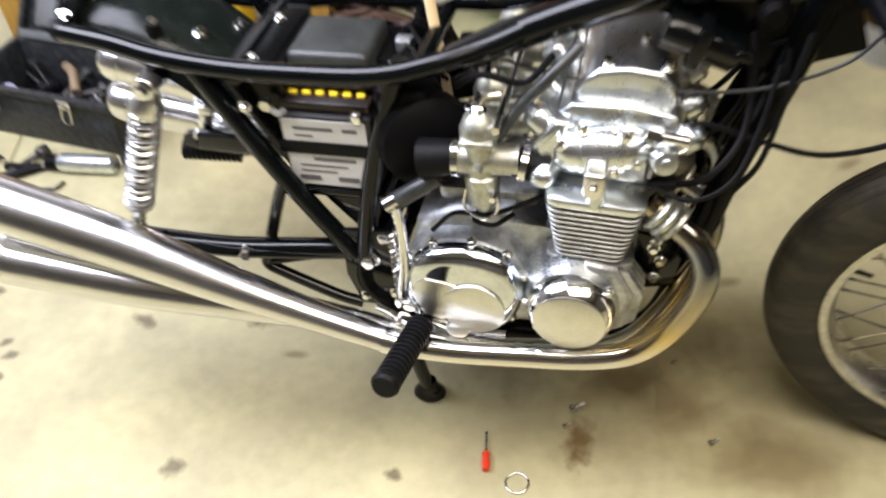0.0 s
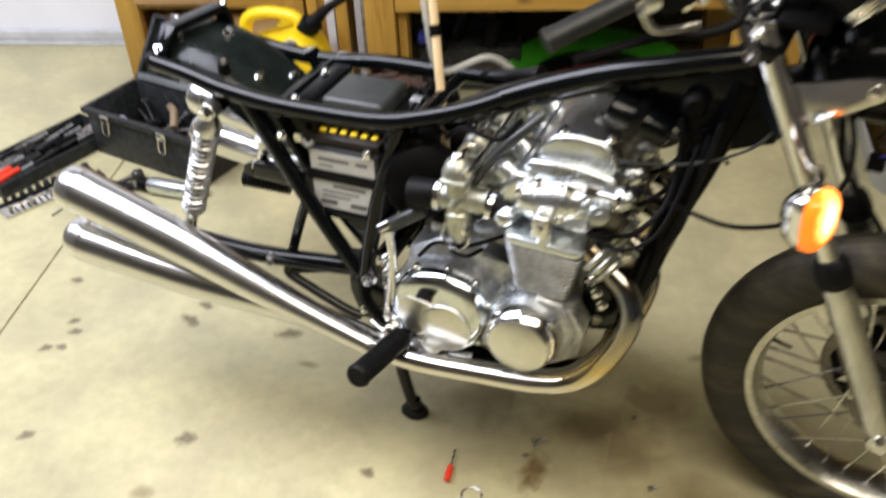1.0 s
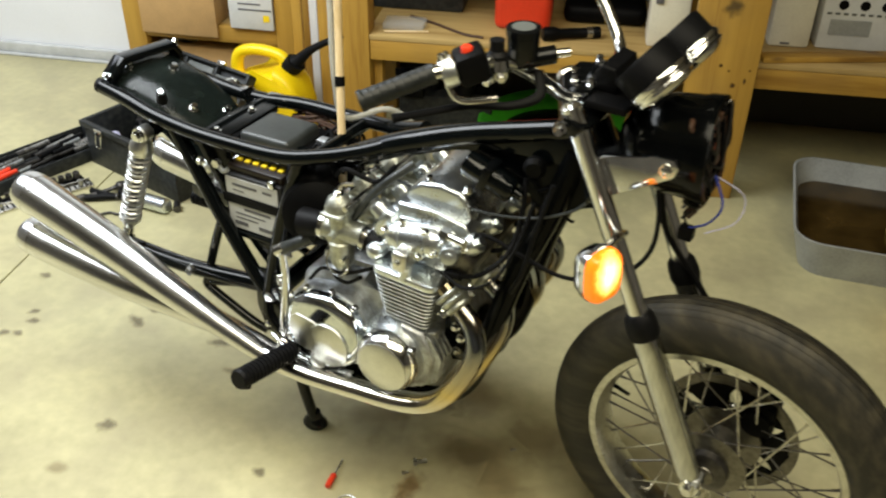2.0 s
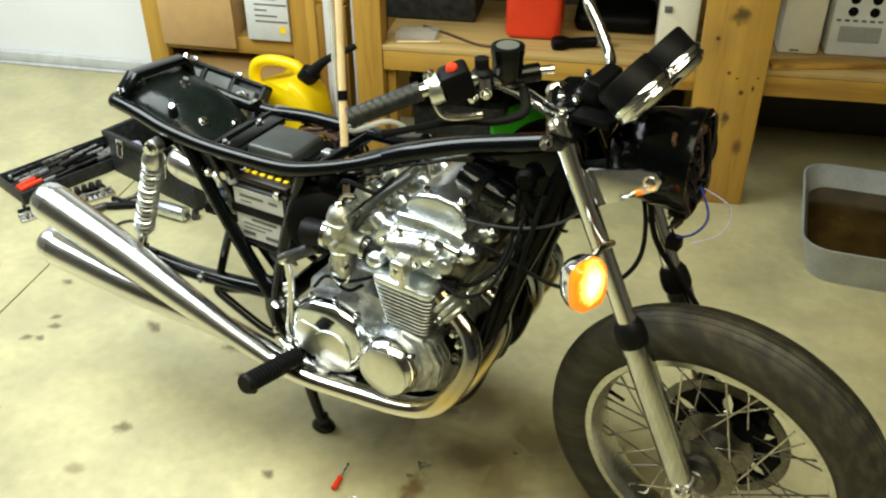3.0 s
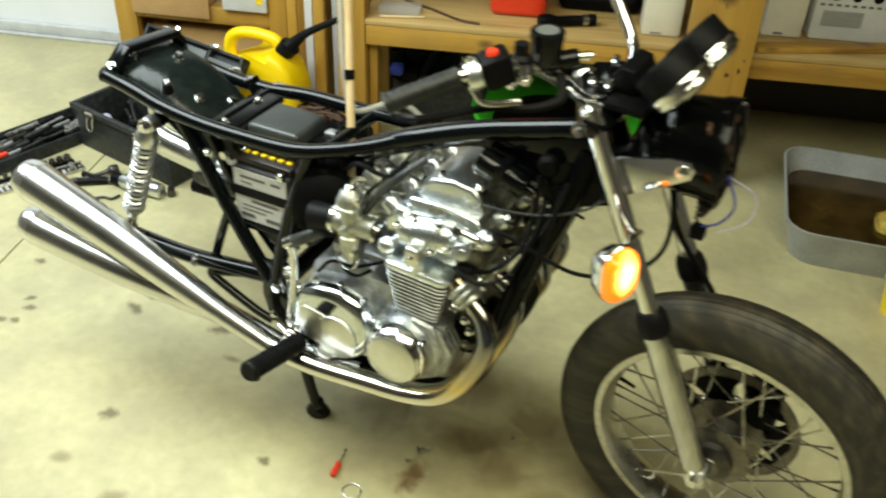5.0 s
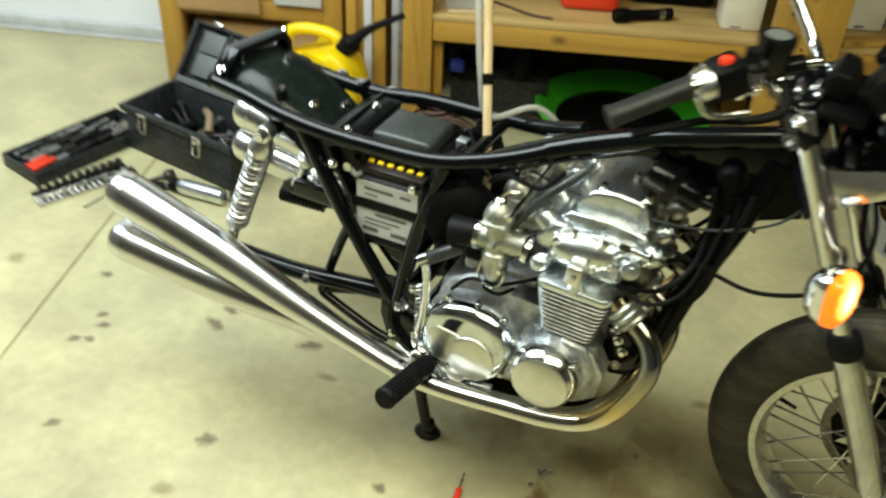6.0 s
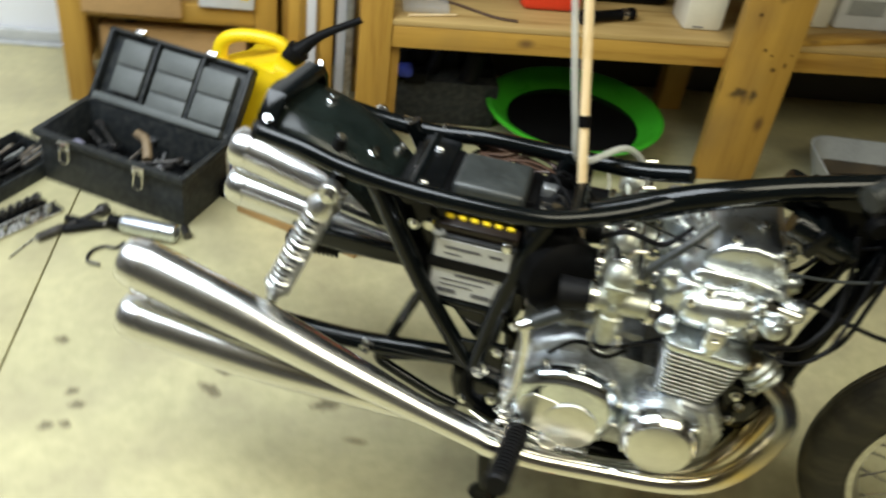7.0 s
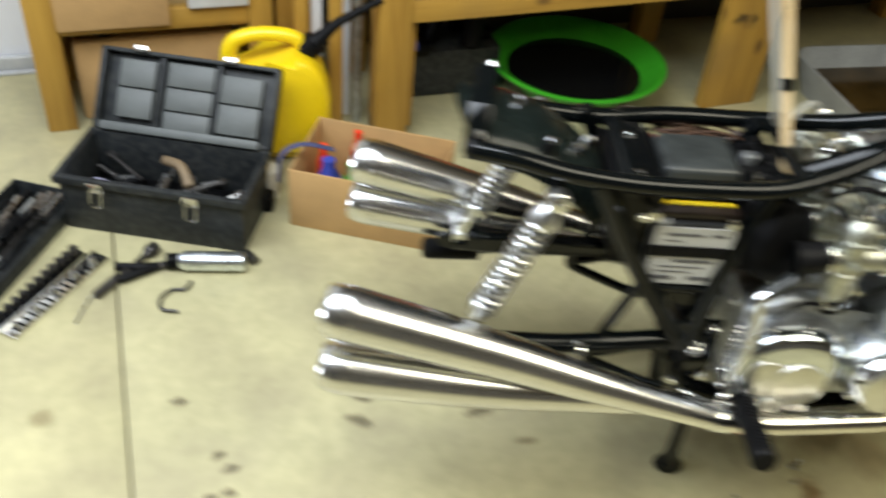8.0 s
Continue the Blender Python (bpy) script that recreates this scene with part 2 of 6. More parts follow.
TYRE = tyre_mat()
YELLOW = mat("yellow_plastic", (0.85, 0.60, 0.002), 0.32, vary=0.05, scale=12, bump=0.04)
RED = mat("red_plastic", (0.72, 0.045, 0.012), 0.35, vary=0.08, scale=12, bump=0.03)
GREEN = mat("green_plastic", (0.04, 0.31, 0.014), 0.3, vary=0.1, scale=10, bump=0.03)
GREY_LID = mat("grey_lid_plastic", (0.095, 0.103, 0.098), 0.5, vary=0.1, scale=20, bump=0.06)
TOOLBOX_BLACK = mat("toolbox_black_plastic", (0.014, 0.0165, 0.018), 0.5, vary=0.2, scale=20, bump=0.12, dust=(0.09, 0.09, 0.08), dust_amount=0.28, spec=0.3)
GREY_TUB = mat("grey_tub_plastic", (0.31, 0.32, 0.31), 0.3, vary=0.15, scale=9, bump=0.03)
CARDBOARD = mat("cardboard", (0.47, 0.29, 0.115), 0.85, vary=0.08, scale=14, fine=160, bump=0.06)
PAPER = mat("white_paper_label", (0.6, 0.61, 0.6), 0.6, vary=0.05, scale=20)
INK = mat("label_ink", (0.12, 0.12, 0.13), 0.6)
BEIGE = mat("beige_plastic_case", (0.70, 0.67, 0.55), 0.5, vary=0.05, scale=15)
STRAP_BLUE = mat("faded_blue_webbing", (0.05, 0.055, 0.13), 0.8, vary=0.2, scale=40, bump=0.2)
BLUE = mat("blue_cloth", (0.03, 0.05, 0.32), 0.8, vary=0.2, scale=30, bump=0.2)
PALE_CLOTH = mat("pale_cloth", (0.45, 0.44, 0.6), 0.8, vary=0.2, scale=30, bump=0.2)
OIL = mat("black_oil", (0.004, 0.004, 0.004), 0.12, vary=0.2, scale=5, bump=0.0)
BROWN_OIL = mat("brown_dirty_oil", (0.05, 0.03, 0.008), 0.15, vary=0.4, scale=10, bump=0.02)
SPONGE = mat("yellow_sponge", (0.5, 0.36, 0.06), 0.9, vary=0.25, scale=40, bump=0.4)
PINE_X, PINE_Z = wood("pine_along", 0), wood("pine_upright", 2)
BOARD_TOP = wood("shelf_board", 0, (0.46, 0.32, 0.12), (0.28, 0.17, 0.05), False)
DOWEL = wood("pale_dowel", 2, (0.74, 0.58, 0.34), (0.6, 0.44, 0.22), False)
AMBER = glow_mat("lit_amber_lens", (1.0, 0.21, 0.004), 1.3, (0.85, 0.2, 0.01))
RIM_METAL = mat("worn_rim_chrome", (0.58, 0.58, 0.54), 0.30, 1.0, vary=0.1, scale=30, bump=0.02, rough_vary=0.1, dust=(0.25, 0.21, 0.14), dust_amount=0.3)
SLIDER_METAL = mat("polished_slider", (0.64, 0.66, 0.67), 0.16, 1.0, vary=0.2, scale=22, fine=160, stretch=(1, 1, 0.12), bump=0.04, rough_vary=0.1)
DULL_ALLOY = mat("dull_dusty_alloy", (0.20, 0.19, 0.165), 0.4, 0.95, vary=0.2, scale=40, bump=0.08, dust=(0.07, 0.058, 0.04), dust_amount=0.4)
CARB_METAL = mat("brassy_cast_metal", (0.58, 0.60, 0.53), 0.46, 1.0, vary=0.2, scale=40, bump=0.1, dust=(0.16, 0.13, 0.06), dust_amount=0.35)
SHELL_BLACK = mat("black_shell_enamel", (0.0015, 0.0018, 0.002), 0.14, vary=0.2, scale=25, bump=0.05, rough_vary=0.06, spec=0.14)
CLEAR = clear_mat("clear_plastic", (0.7, 0.7, 0.66), 0.15, 0.3)
HOSE_CLEAR = clear_mat("cloudy_hose_plastic", (0.5, 0.5, 0.45), 0.25, 0.6)
TRIM_CLEAR = mat("glossy_base_trim", (0.50, 0.51, 0.50), 0.08, vary=0.12, scale=9, fine=30, bump=0.35, rough_vary=0.06)
BATT_GREY = mat("battery_case_dark", (0.022, 0.023, 0.024), 0.45, vary=0.15, scale=30)
BATT_BROWN = mat("battery_lid_brown", (0.020, 0.012, 0.008), 0.35, vary=0.2, scale=30)
YELLOW_CAP = mat("yellow_cap", (0.85, 0.62, 0.01), 0.4)
WIRE_BROWN = mat("brown_wire", (0.06, 0.028, 0.014), 0.5)
RUST_WIRE = mat("red_brown_wire", (0.20, 0.05, 0.025), 0.5)
TUBE_BLACK = mat("dull_black_frame_paint", (0.0015, 0.0018, 0.0022), 0.24, vary=0.2, scale=12, bump=0.02, spec=0.1)
STAIN = stain_mat("oil_stain", (0.17, 0.14, 0.08), 0.6)
RUST_STAIN = stain_mat("rust_stain", (0.20, 0.11, 0.035), 0.6)
KNOT = stain_mat("wood_knot", (0.07, 0.03, 0.008), 0.85)
SMUDGE = stain_mat("black_smudge", (0.05, 0.04, 0.025), 0.6)
# brown oil film that also deepens the shade below the engine
BROWN_STAIN_SHADE = stain_mat("brown_oil_and_shade", (0.24, 0.17, 0.07), 0.42, 5)
FAINT_STAIN = stain_mat("faint_stain", (0.24, 0.175, 0.075), 0.36, 11)


def heat_chrome():
    """Chrome of the header pipes, blued and gilded by heat."""
    m = mat("heat_tinted_chrome", (0.7, 0.66, 0.58), 0.12, 1.0, vary=0.1, scale=14, bump=0.02)
    nt = m.node_tree
    N, L = nt.nodes.new, nt.links.new
    tc, sep, ramp, n, add = N("ShaderNodeTexCoord"), N("ShaderNodeSeparateXYZ"), N("ShaderNodeValToRGB"), N("ShaderNodeTexNoise"), N("ShaderNodeMath")
    n.inputs["Scale"].default_value = 12
    add.operation = "MULTIPLY_ADD"
    add.inputs[1].default_value = 0.12
    L(tc.outputs["Object"], sep.inputs[0])
    L(tc.outputs["Object"], n.inputs["Vector"])
    L(n.outputs[0], add.inputs[0])
    L(sep.outputs["Z"], add.inputs[2])
    r = ramp.color_ramp
    r.elements[0].position, r.elements[0].color = 0.40, (0.74, 0.72, 0.67, 1)
    r.elements[1].position, r.elements[1].color = 0.78, (0.42, 0.42, 0.42, 1)
    for p, c in ((0.46, (0.62, 0.48, 0.2, 1)), (0.54, (0.34, 0.31, 0.25, 1)), (0.60, (0.22, 0.25, 0.30, 1)), (0.68, (0.42, 0.34, 0.2, 1))):
        e = r.elements.new(p)
        e.color = c
    L(add.outputs[0], ramp.inputs[0])
    L(ramp.outputs[0], nt.nodes["Principled BSDF"].inputs["Base Color"])
    return m


HEADER = heat_chrome()


# ---- mesh builders ----
def part(name, bm, material, parent=None, label="", smooth=True, m=None, angle=38):
    me = bpy.data.meshes.new(name)
    bmesh.ops.recalc_face_normals(bm, faces=bm.faces)
    bm.to_mesh(me)
    bm.free()
    for p in me.polygons:
        p.use_smooth = smooth
    if smooth:
        me.set_sharp_from_angle(angle=radians(angle))
    me.materials.append(material)
    ob = new(name, me)
    ob.parent = parent
    if m is not None:
        ob.matrix_basis = m
    if label:
        ob["label"] = label
    return ob


def thing(name, label, category, m=None, group="", kind=""):
    ob = new(name)
    ob.empty_display_size = 0.05
    if m is not None:
        ob.matrix_basis = m
    return tagged(ob, label, category, group, kind)


def add_box(bm, lo, hi, bevel=0.0, m=None, seg=2):
    lo, hi = Vector(lo), Vector(hi)
    r = bmesh.ops.create_cube(bm, size=1, matrix=Matrix.Translation((lo + hi) / 2) @ Matrix.Diagonal((*(hi - lo), 1)))
    vs = r["verts"]
    if bevel:
        es = list({e for v in vs for e in v.link_edges})
        out = bmesh.ops.bevel(bm, geom=es, offset=bevel, segments=seg, affect="EDGES", profile=0.5)
        vs = list({v for f in out["faces"] for v in f.verts} | {v for v in vs if v.is_valid})
    if m is not None:
        bmesh.ops.transform(bm, matrix=m, verts=[v for v in vs if v.is_valid])
    return bm


def box(lo, hi, bevel=0.0, m=None, seg=2):
    return add_box(bmesh.new(), lo, hi, bevel, m, seg)


def ring_frame(d):
    d = d.normalized()
    a = Vector((0, 0, 1)) if abs(d.z) < 0.9 else Vector((1, 0, 0))
    u = a.cross(d).normalized()
    return u, d.cross(u).normalized()


def smooth_path(pts, n=6):
    """Catmull-Rom through the points; each may carry extra values after x, y, z."""
    P = [np.array(p, float) for p in pts]
    P = [2 * P[0] - P[1]] + P + [2 * P[-1] - P[-2]]
    out = []
    for i in range(1, len(P) - 2):
        a, b, c, d = P[i - 1:i + 3]
        for k in range(n):
            t = k / n
            out.append(0.5 * (2 * b + (c - a) * t + (2 * a - 5 * b + 4 * c - d) * t * t + (3 * b - a - 3 * c + d) * t ** 3))
    out.append(P[-2])
    return out


def add_tube(bm, pts, r, seg=12, smooth=6, caps=True, flat=1.0):
    """A tube along the points; a point may have a radius of its own as a fourth value."""
    P = [tuple(p) + ((r,) if len(p) == 3 else ()) for p in pts]
    P = smooth_path(P, smooth) if smooth and len(P) > 2 else [np.array(p, float) for p in P]
    prev, u, rings = None, None, []
    for i, p in enumerate(P):
        a, b = P[max(i - 1, 0)], P[min(i + 1, len(P) - 1)]
        d = Vector((b - a)[:3]).normalized()
        if u is None:
            u, v = ring_frame(d)
        else:
            u = (u - d * u.dot(d)).normalized()
            v = d.cross(u)
        c = Vector(p[:3])
        rings.append([bm.verts.new(c + (u * math.cos(w) + v * math.sin(w) * flat) * p[3]) for w in (2 * math.pi * k / seg for k in range(seg))])
    for A, B in zip(rings, rings[1:]):
        for k in range(seg):
            bm.faces.new((A[k], A[(k + 1) % seg], B[(k + 1) % seg], B[k]))
    if caps:
        bm.faces.new(rings[0][::-1])
        bm.faces.new(rings[-1])
    return bm


def tube(pts, r, seg=12, smooth=6, caps=True, flat=1.0):
    return add_tube(bmesh.new(), pts, r, seg, smooth, caps, flat)


def add_lathe(bm, profile, m=None, seg=32, close=True):
    """Turns (radius, height) pairs round the local z axis."""
    rings = []
    for r, z in profile:
        if r < 1e-6:
            rings.append([bm.verts.new((0, 0, z))])
        else:
            rings.append([bm.verts.new((r * math.cos(2 * math.pi * k / seg), r * math.sin(2 * math.pi * k / seg), z)) for k in range(seg)])
    vs = [v for ring in rings for v in ring]
    for A, B in zip(rings, rings[1:]):
        for k in range(seg):
            a, b, c, d = A[k % len(A)], A[(k + 1) % len(A)], B[(k + 1) % len(B)], B[k % len(B)]
            f = list(dict.fromkeys((a, b, c, d)))
            if len(f) > 2:
                bm.faces.new(f)
    if close:
        for ring in (rings[0], rings[-1]):
            if len(ring) > 2:
                bm.faces.new(ring)
    if m is not None:
        bmesh.ops.transform(bm, matrix=m, verts=vs)
    return bm


def lathe(profile, m=None, seg=32, close=True):
    return add_lathe(bmesh.new(), profile, m, seg, close)


def add_slab(bm, outline, t0, t1, m=None, bevel=0.0, seg=2):
    """A plate: an outline in the local x, z plane, from y = t0 to y = t1."""
    v0 = [bm.verts.new((x, t0, z)) for x, z in outline]
    v1 = [bm.verts.new((x, t1, z)) for x, z in outline]
    n = len(outline)
    faces = [bm.faces.new(v0), bm.faces.new(v1[::-1])]
    for k in range(n):
        faces.append(bm.faces.new((v0[k], v1[k], v1[(k + 1) % n], v0[(k + 1) % n])))
    vs = v0 + v1
    if bevel:
        rim = list({e for f in faces[:2] for e in f.edges})
        out = bmesh.ops.bevel(bm, geom=rim, offset=bevel, segments=seg, affect="EDGES", profile=0.5)
        vs = list({v for v in vs if v.is_valid} | {v for f in out["faces"] for v in f.verts})
    if m is not None:
        bmesh.ops.transform(bm, matrix=m, verts=[v for v in vs if v.is_valid])
    return bm


def slab(outline, t0, t1, m=None, bevel=0.0, seg=2):
    return add_slab(bmesh.new(), outline, t0, t1, m, bevel, seg)


def along(p, q):
    """The pose at p whose z axis points to q."""
    d = (Vector(q) - Vector(p)).normalized()
    u, v = ring_frame(d)
    return Matrix.Translation(p) @ Matrix((u, v, d)).transposed().to_4x4()


def rod(p, q, r, r2=None, seg=16):
    L = (Vector(q) - Vector(p)).length
    return lathe([(0, 0), (r, 0), (r if r2 is None else r2, L), (0, L)], along(p, q), seg)


def add_rod(bm, p, q, r, r2=None, seg=16):
    L = (Vector(q) - Vector(p)).length
    return add_lathe(bm, [(0, 0), (r, 0), (r if r2 is None else r2, L), (0, L)], along(p, q), seg)


def add_bolt(bm, p, q, r, h):
    """A hexagon bolt head with a washer at p, pointing to q."""
    m = along(p, q)
    add_lathe(bm, [(0, 0), (r * 1.35, 0), (r * 1.35, h * 0.25), (0, h * 0.25)], m, 14)
    add_lathe(bm, [(0, h * 0.2), (r, h * 0.2), (r, h * 0.85), (r * 0.8, h), (0, h)], m, 6)
    return bm


def disc_ring(R, r, m=None, seg=64, sides=12, flat=1.0):
    """A ring: big radius R in the local xy plane, tube radius r."""
    bm = bmesh.new()
    rows = [[bm.verts.new(((R + r * math.cos(b)) * math.cos(a), (R + r * math.cos(b)) * math.sin(a), r * flat * math.sin(b)))
             for b in (2 * math.pi * j / sides for j in range(sides))] for a in (2 * math.pi * k / seg for k in range(seg))]
    for k in range(seg):
        A, B = rows[k], rows[(k + 1) % seg]
        for j in range(sides):
            bm.faces.new((A[j], B[j], B[(j + 1) % sides], A[(j + 1) % sides]))
    if m is not None:
        bmesh.ops.transform(bm, matrix=m, verts=bm.verts)
    return bm


def turned_ring(profile, m=None, seg=72):
    """A closed (radius, height) profile turned round z."""
    bm = bmesh.new()
    rows = [[bm.verts.new((r * math.cos(a), r * math.sin(a), z)) for r, z in profile] for a in (2 * math.pi * k / seg for k in range(seg))]
    n = len(profile)
    for k in range(seg):
        A, B = rows[k], rows[(k + 1) % seg]
        for j in range(n):
            bm.faces.new((A[j], B[j], B[(j + 1) % n], A[(j + 1) % n]))
    if m is not None:
        bmesh.ops.transform(bm, matrix=m, verts=bm.verts)
    return bm


# ---- the room ----
def structure(name, bm, material, label, m=None, smooth=False):
    return tagged(part(name, bm, material, None, label, smooth, m), category=name.split("_")[0], kind="structure")


JOINT = -0.878       # the sawn joint in the slab, along the room's depth
fl = bmesh.new()
add_box(fl, (-3.6, -5, -0.12), (JOINT - 0.0025, 0.65, 0), 0.003)
add_box(fl, (JOINT + 0.0025, -5, -0.12), (3.6, 0.65, 0), 0.003)
add_box(fl, (-3.6, -5, -0.2), (3.6, 0.65, -0.121))
structure("floor", fl, CONCRETE, "stained pale concrete garage floor with a sawn joint", BENCH, True)
structure("wall_back", box((-3.6, 0.64, 0), (-0.2, 0.76, 2.6)), WALL_WHITE, "plain white painted garage wall", BENCH)
structure("wall_bench", box((-0.198, 0.64, 0), (3.6, 0.76, 2.6)), WALL_SHADED, "grey-brown wall behind the workbench, darkened for the shade under the bench", BENCH)
# walls and ceiling out of view, toned to set bounce light and reflections
structure("wall_left", box((-3.72, -5, 0), (-3.6, 0.76, 2.6)), WALL_DARK, "unseen brown wall closing the room, toned to set the bounce", BENCH)
structure("wall_right", box((3.6, -5, 0), (3.72, 0.76, 2.6)), WALL_DARK, "unseen brown wall closing the room, toned to set the bounce", BENCH)
structure("wall_front", box((-3.72, -5.12, 0), (3.72, -5, 2.6)), WALL_DARK, "unseen brown wall closing the room, toned to set the bounce", BENCH)
structure("ceiling", box((-3.72, -5.12, 2.6), (3.72, 0.76, 2.72)), CEILING, "unseen garage ceiling, toned to set the bounce", BENCH)
bb = box((-2.19, 0.615, 0.010), (-1.0, 0.638, 0.058), 0.006, None, 3)
add_box(bb, (-2.19, 0.597, 0.0), (-1.0, 0.638, 0.011), 0.004)
structure("baseboard", bb, TRIM_CLEAR, "glossy grey plastic strip along the foot of the wall", BENCH, True)
structure("trim", box((-2.26, 0.60, 0), (-2.195, 0.638, 2.2), 0.004), PINE_Z, "narrow upright wooden trim board on the wall", BENCH)

# the ceiling fixtures that hold the tubes
for lx, ly, watts, tint in LAMPS:
    fx = thing("ceiling_light", "long white fluorescent ceiling light fixture", "ceiling light", BENCH @ pose(lx, ly, 2.44), "ceiling lights")
    part("housing", box((-0.64, -0.09, 0.0), (0.64, 0.09, 0.07), 0.01), WALL_WHITE, fx)
    part("bracket", box((-0.05, -0.04, 0.07), (0.05, 0.04, 0.16), 0.004), WALL_WHITE, fx)


# ---- the motorcycle: front towards +x, its middle plane y = 0, right side towards -y ----
bike = thing("motorcycle", "stripped black motorcycle without rear wheel on its centre stand", "motorcycle")


def mirror(pts):
    return [(p[0], -p[1], *p[2:]) for p in pts]


# frame
RAIL = [(0.29, -0.045, 0.820), (0.21, -0.074, 0.789), (0.125, -0.104, 0.769), (0.046, -0.121, 0.758), (-0.08, -0.124, 0.755), (-0.19, -0.123, 0.757), (-0.29, -0.120, 0.768), (-0.37, -0.112, 0.783), (-0.448, -0.102, 0.790)]
RAIL_L = [(x, -y, z - 0.012 - 0.018 * min(1, max(0, (-0.08 - x) / 0.15))) for x, y, z in RAIL]
DOWN = [(0.640, -0.035, 0.885), (0.603, -0.052, 0.752), (0.562, -0.068, 0.640), (0.530, -0.083, 0.525), (0.503, -0.097, 0.405), (0.460, -0.108, 0.305),
        (0.37, -0.115, 0.262), (0.22, -0.12, 0.255), (0.08, -0.125, 0.27), (-0.01, -0.125, 0.33), (-0.01, -0.12, 0.41)]
for pts in (RAIL, RAIL_L):
    part("frame_rail", tube(pts, 0.0160, 16), BLACK_PAINT, bike)
for pts in (DOWN, mirror(DOWN)):
    part("cradle_tube", tube([(*q, 0.0225 if n < 5 else 0.0185) for n, q in enumerate(pts)], 0.02, 16), TUBE_BLACK, bike)
part("backbone", tube([(0.660, -0.026, 0.930, 0.0205), (0.545, -0.033, 0.900, 0.0205), (0.428, -0.041, 0.869, 0.021), (0.325, -0.048, 0.832, 0.0235), (0.23, -0.048, 0.788, 0.0245), (0.14, -0.035, 0.735, 0.0245)], 0.0225, 20), BLACK_PAINT, bike)
gus = [(0.655, 0.918), (0.56, 0.895), (0.455, 0.866), (0.36, 0.835), (0.29, 0.80), (0.31, 0.795), (0.40, 0.832), (0.50, 0.86), (0.60, 0.862), (0.655, 0.85)]
for y in (-0.048, -0.02):
    part("gusset_plate", slab(gus, y, y + 0.008, None, 0.002), BLACK_PAINT, bike)
head_gus = [(0.40, 0.842), (0.52, 0.885), (0.66, 0.915), (0.676, 0.86), (0.700, 0.792), (0.628, 0.768), (0.602, 0.738), (0.572, 0.752), (0.548, 0.792), (0.47, 0.822)]
for y in (-0.040, 0.018):
    part("head_gusset", slab(head_gus, y, y + 0.006, None, 0.002), TUBE_BLACK, bike)
REAR_DOWN = [(-0.232, -0.118, 0.750), (-0.134, -0.122, 0.569), (-0.025, -0.132, 0.41)]
MID_DOWN = [(0.082, -0.085, 0.762), (0.026, -0.102, 0.60), (-0.012, -0.135, 0.40)]
for k in (1, -1):
    for base in (REAR_DOWN, MID_DOWN):
        part("frame_tube", tube([(x, y * k, z) for x, y, z in base], 0.0165, 14), BLACK_PAINT, bike)
    part("pivot_plate", slab([(-0.045, 0.46), (0.045, 0.47), (0.05, 0.36), (0.03, 0.29), (-0.03, 0.29), (-0.05, 0.36)], -0.128 * k - 0.006, -0.128 * k + 0.006, None, 0.003), BLACK_PAINT, bike)
    # loop that carries the passenger's footrest
    part("footrest_loop", tube([(-0.128, -0.13 * k, 0.552), (-0.147, -0.132 * k, 0.505), (-0.188, -0.134 * k, 0.390), (-0.193, -0.135 * k, 0.366), (-0.170, -0.135 * k, 0.350), (-0.075, -0.135 * k, 0.306), (-0.03, -0.132 * k, 0.290)], 0.0105, 10), BLACK_PAINT, bike)
    part("footrest_brace", rod((-0.185, -0.132 * k, 0.372), (-0.03, -0.130 * k, 0.418), 0.009), BLACK_PAINT, bike)
part("cross_tube", rod((-0.175, -0.115, 0.735), (-0.175, 0.115, 0.73), 0.013), BLACK_PAINT, bike)
part("cross_tube", rod((0.11, -0.105, 0.76), (0.11, 0.105, 0.75), 0.013), BLACK_PAINT, bike)
part("cross_tube", rod((0.0, -0.12, 0.30), (0.0, 0.12, 0.30), 0.014), BLACK_PAINT, bike)
for x, z in ((-0.448, 0.790), (-0.448, 0.762)):
    y = -0.099 if z > 0.785 else 0.099
    part("rail_cap", rod((x - 0.012, y, z), (x + 0.004, y, z), 0.0175), RUBBER, bike)
bo = bmesh.new()
add_bolt(bo, (0.0, -0.134, 0.406), (0.0, -0.2, 0.406), 0.013, 0.018)
part("pivot_bolt", bo, CHROME, bike)
for x, y, z in ((0.028, -0.134, 0.455), (0.035, -0.134, 0.33), (-0.02, -0.134, 0.315), (0.05, -0.125, 0.52), (0.075, -0.122, 0.59), (-0.155, -0.134, 0.70)):
    bo = bmesh.new()
    add_bolt(bo, (x, y, z), (x, -0.3, z), 0.007, 0.01)
    part("frame_bolt", bo, CHROME, bike)
part("shock_mount", rod((-0.305, -0.15, 0.728), (-0.305, -0.10, 0.728), 0.017), BLACK_PAINT, bike)
part("shock_mount", rod((-0.305, 0.15, 0.722), (-0.305, 0.10, 0.722), 0.017), BLACK_PAINT, bike)

# rear mudguard between the rails
fb = bmesh.new()
NA, NB = 22, 20
rows = []
for i in range(NA + 1):
    ring = []
    for j in range(NB + 1):
        s = radians(84) * (-1 + 2 * j / NB)
        a = radians(37 + (53 - 6 * math.sin(s) ** 2) * i / NA)
        R = 0.362 - (0.062 if s < 0 else 0.040) * (1 - math.cos(s)) ** 1.25
        ring.append(fb.verts.new((-0.475 + R * math.cos(a), 0.010 + 0.102 * math.sin(s), 0.456 + R * math.sin(a))))
    rows.append(ring)
for A, B in zip(rows, rows[1:]):
    for j in range(NB):
        fb.faces.new((A[j], A[j + 1], B[j + 1], B[j]))
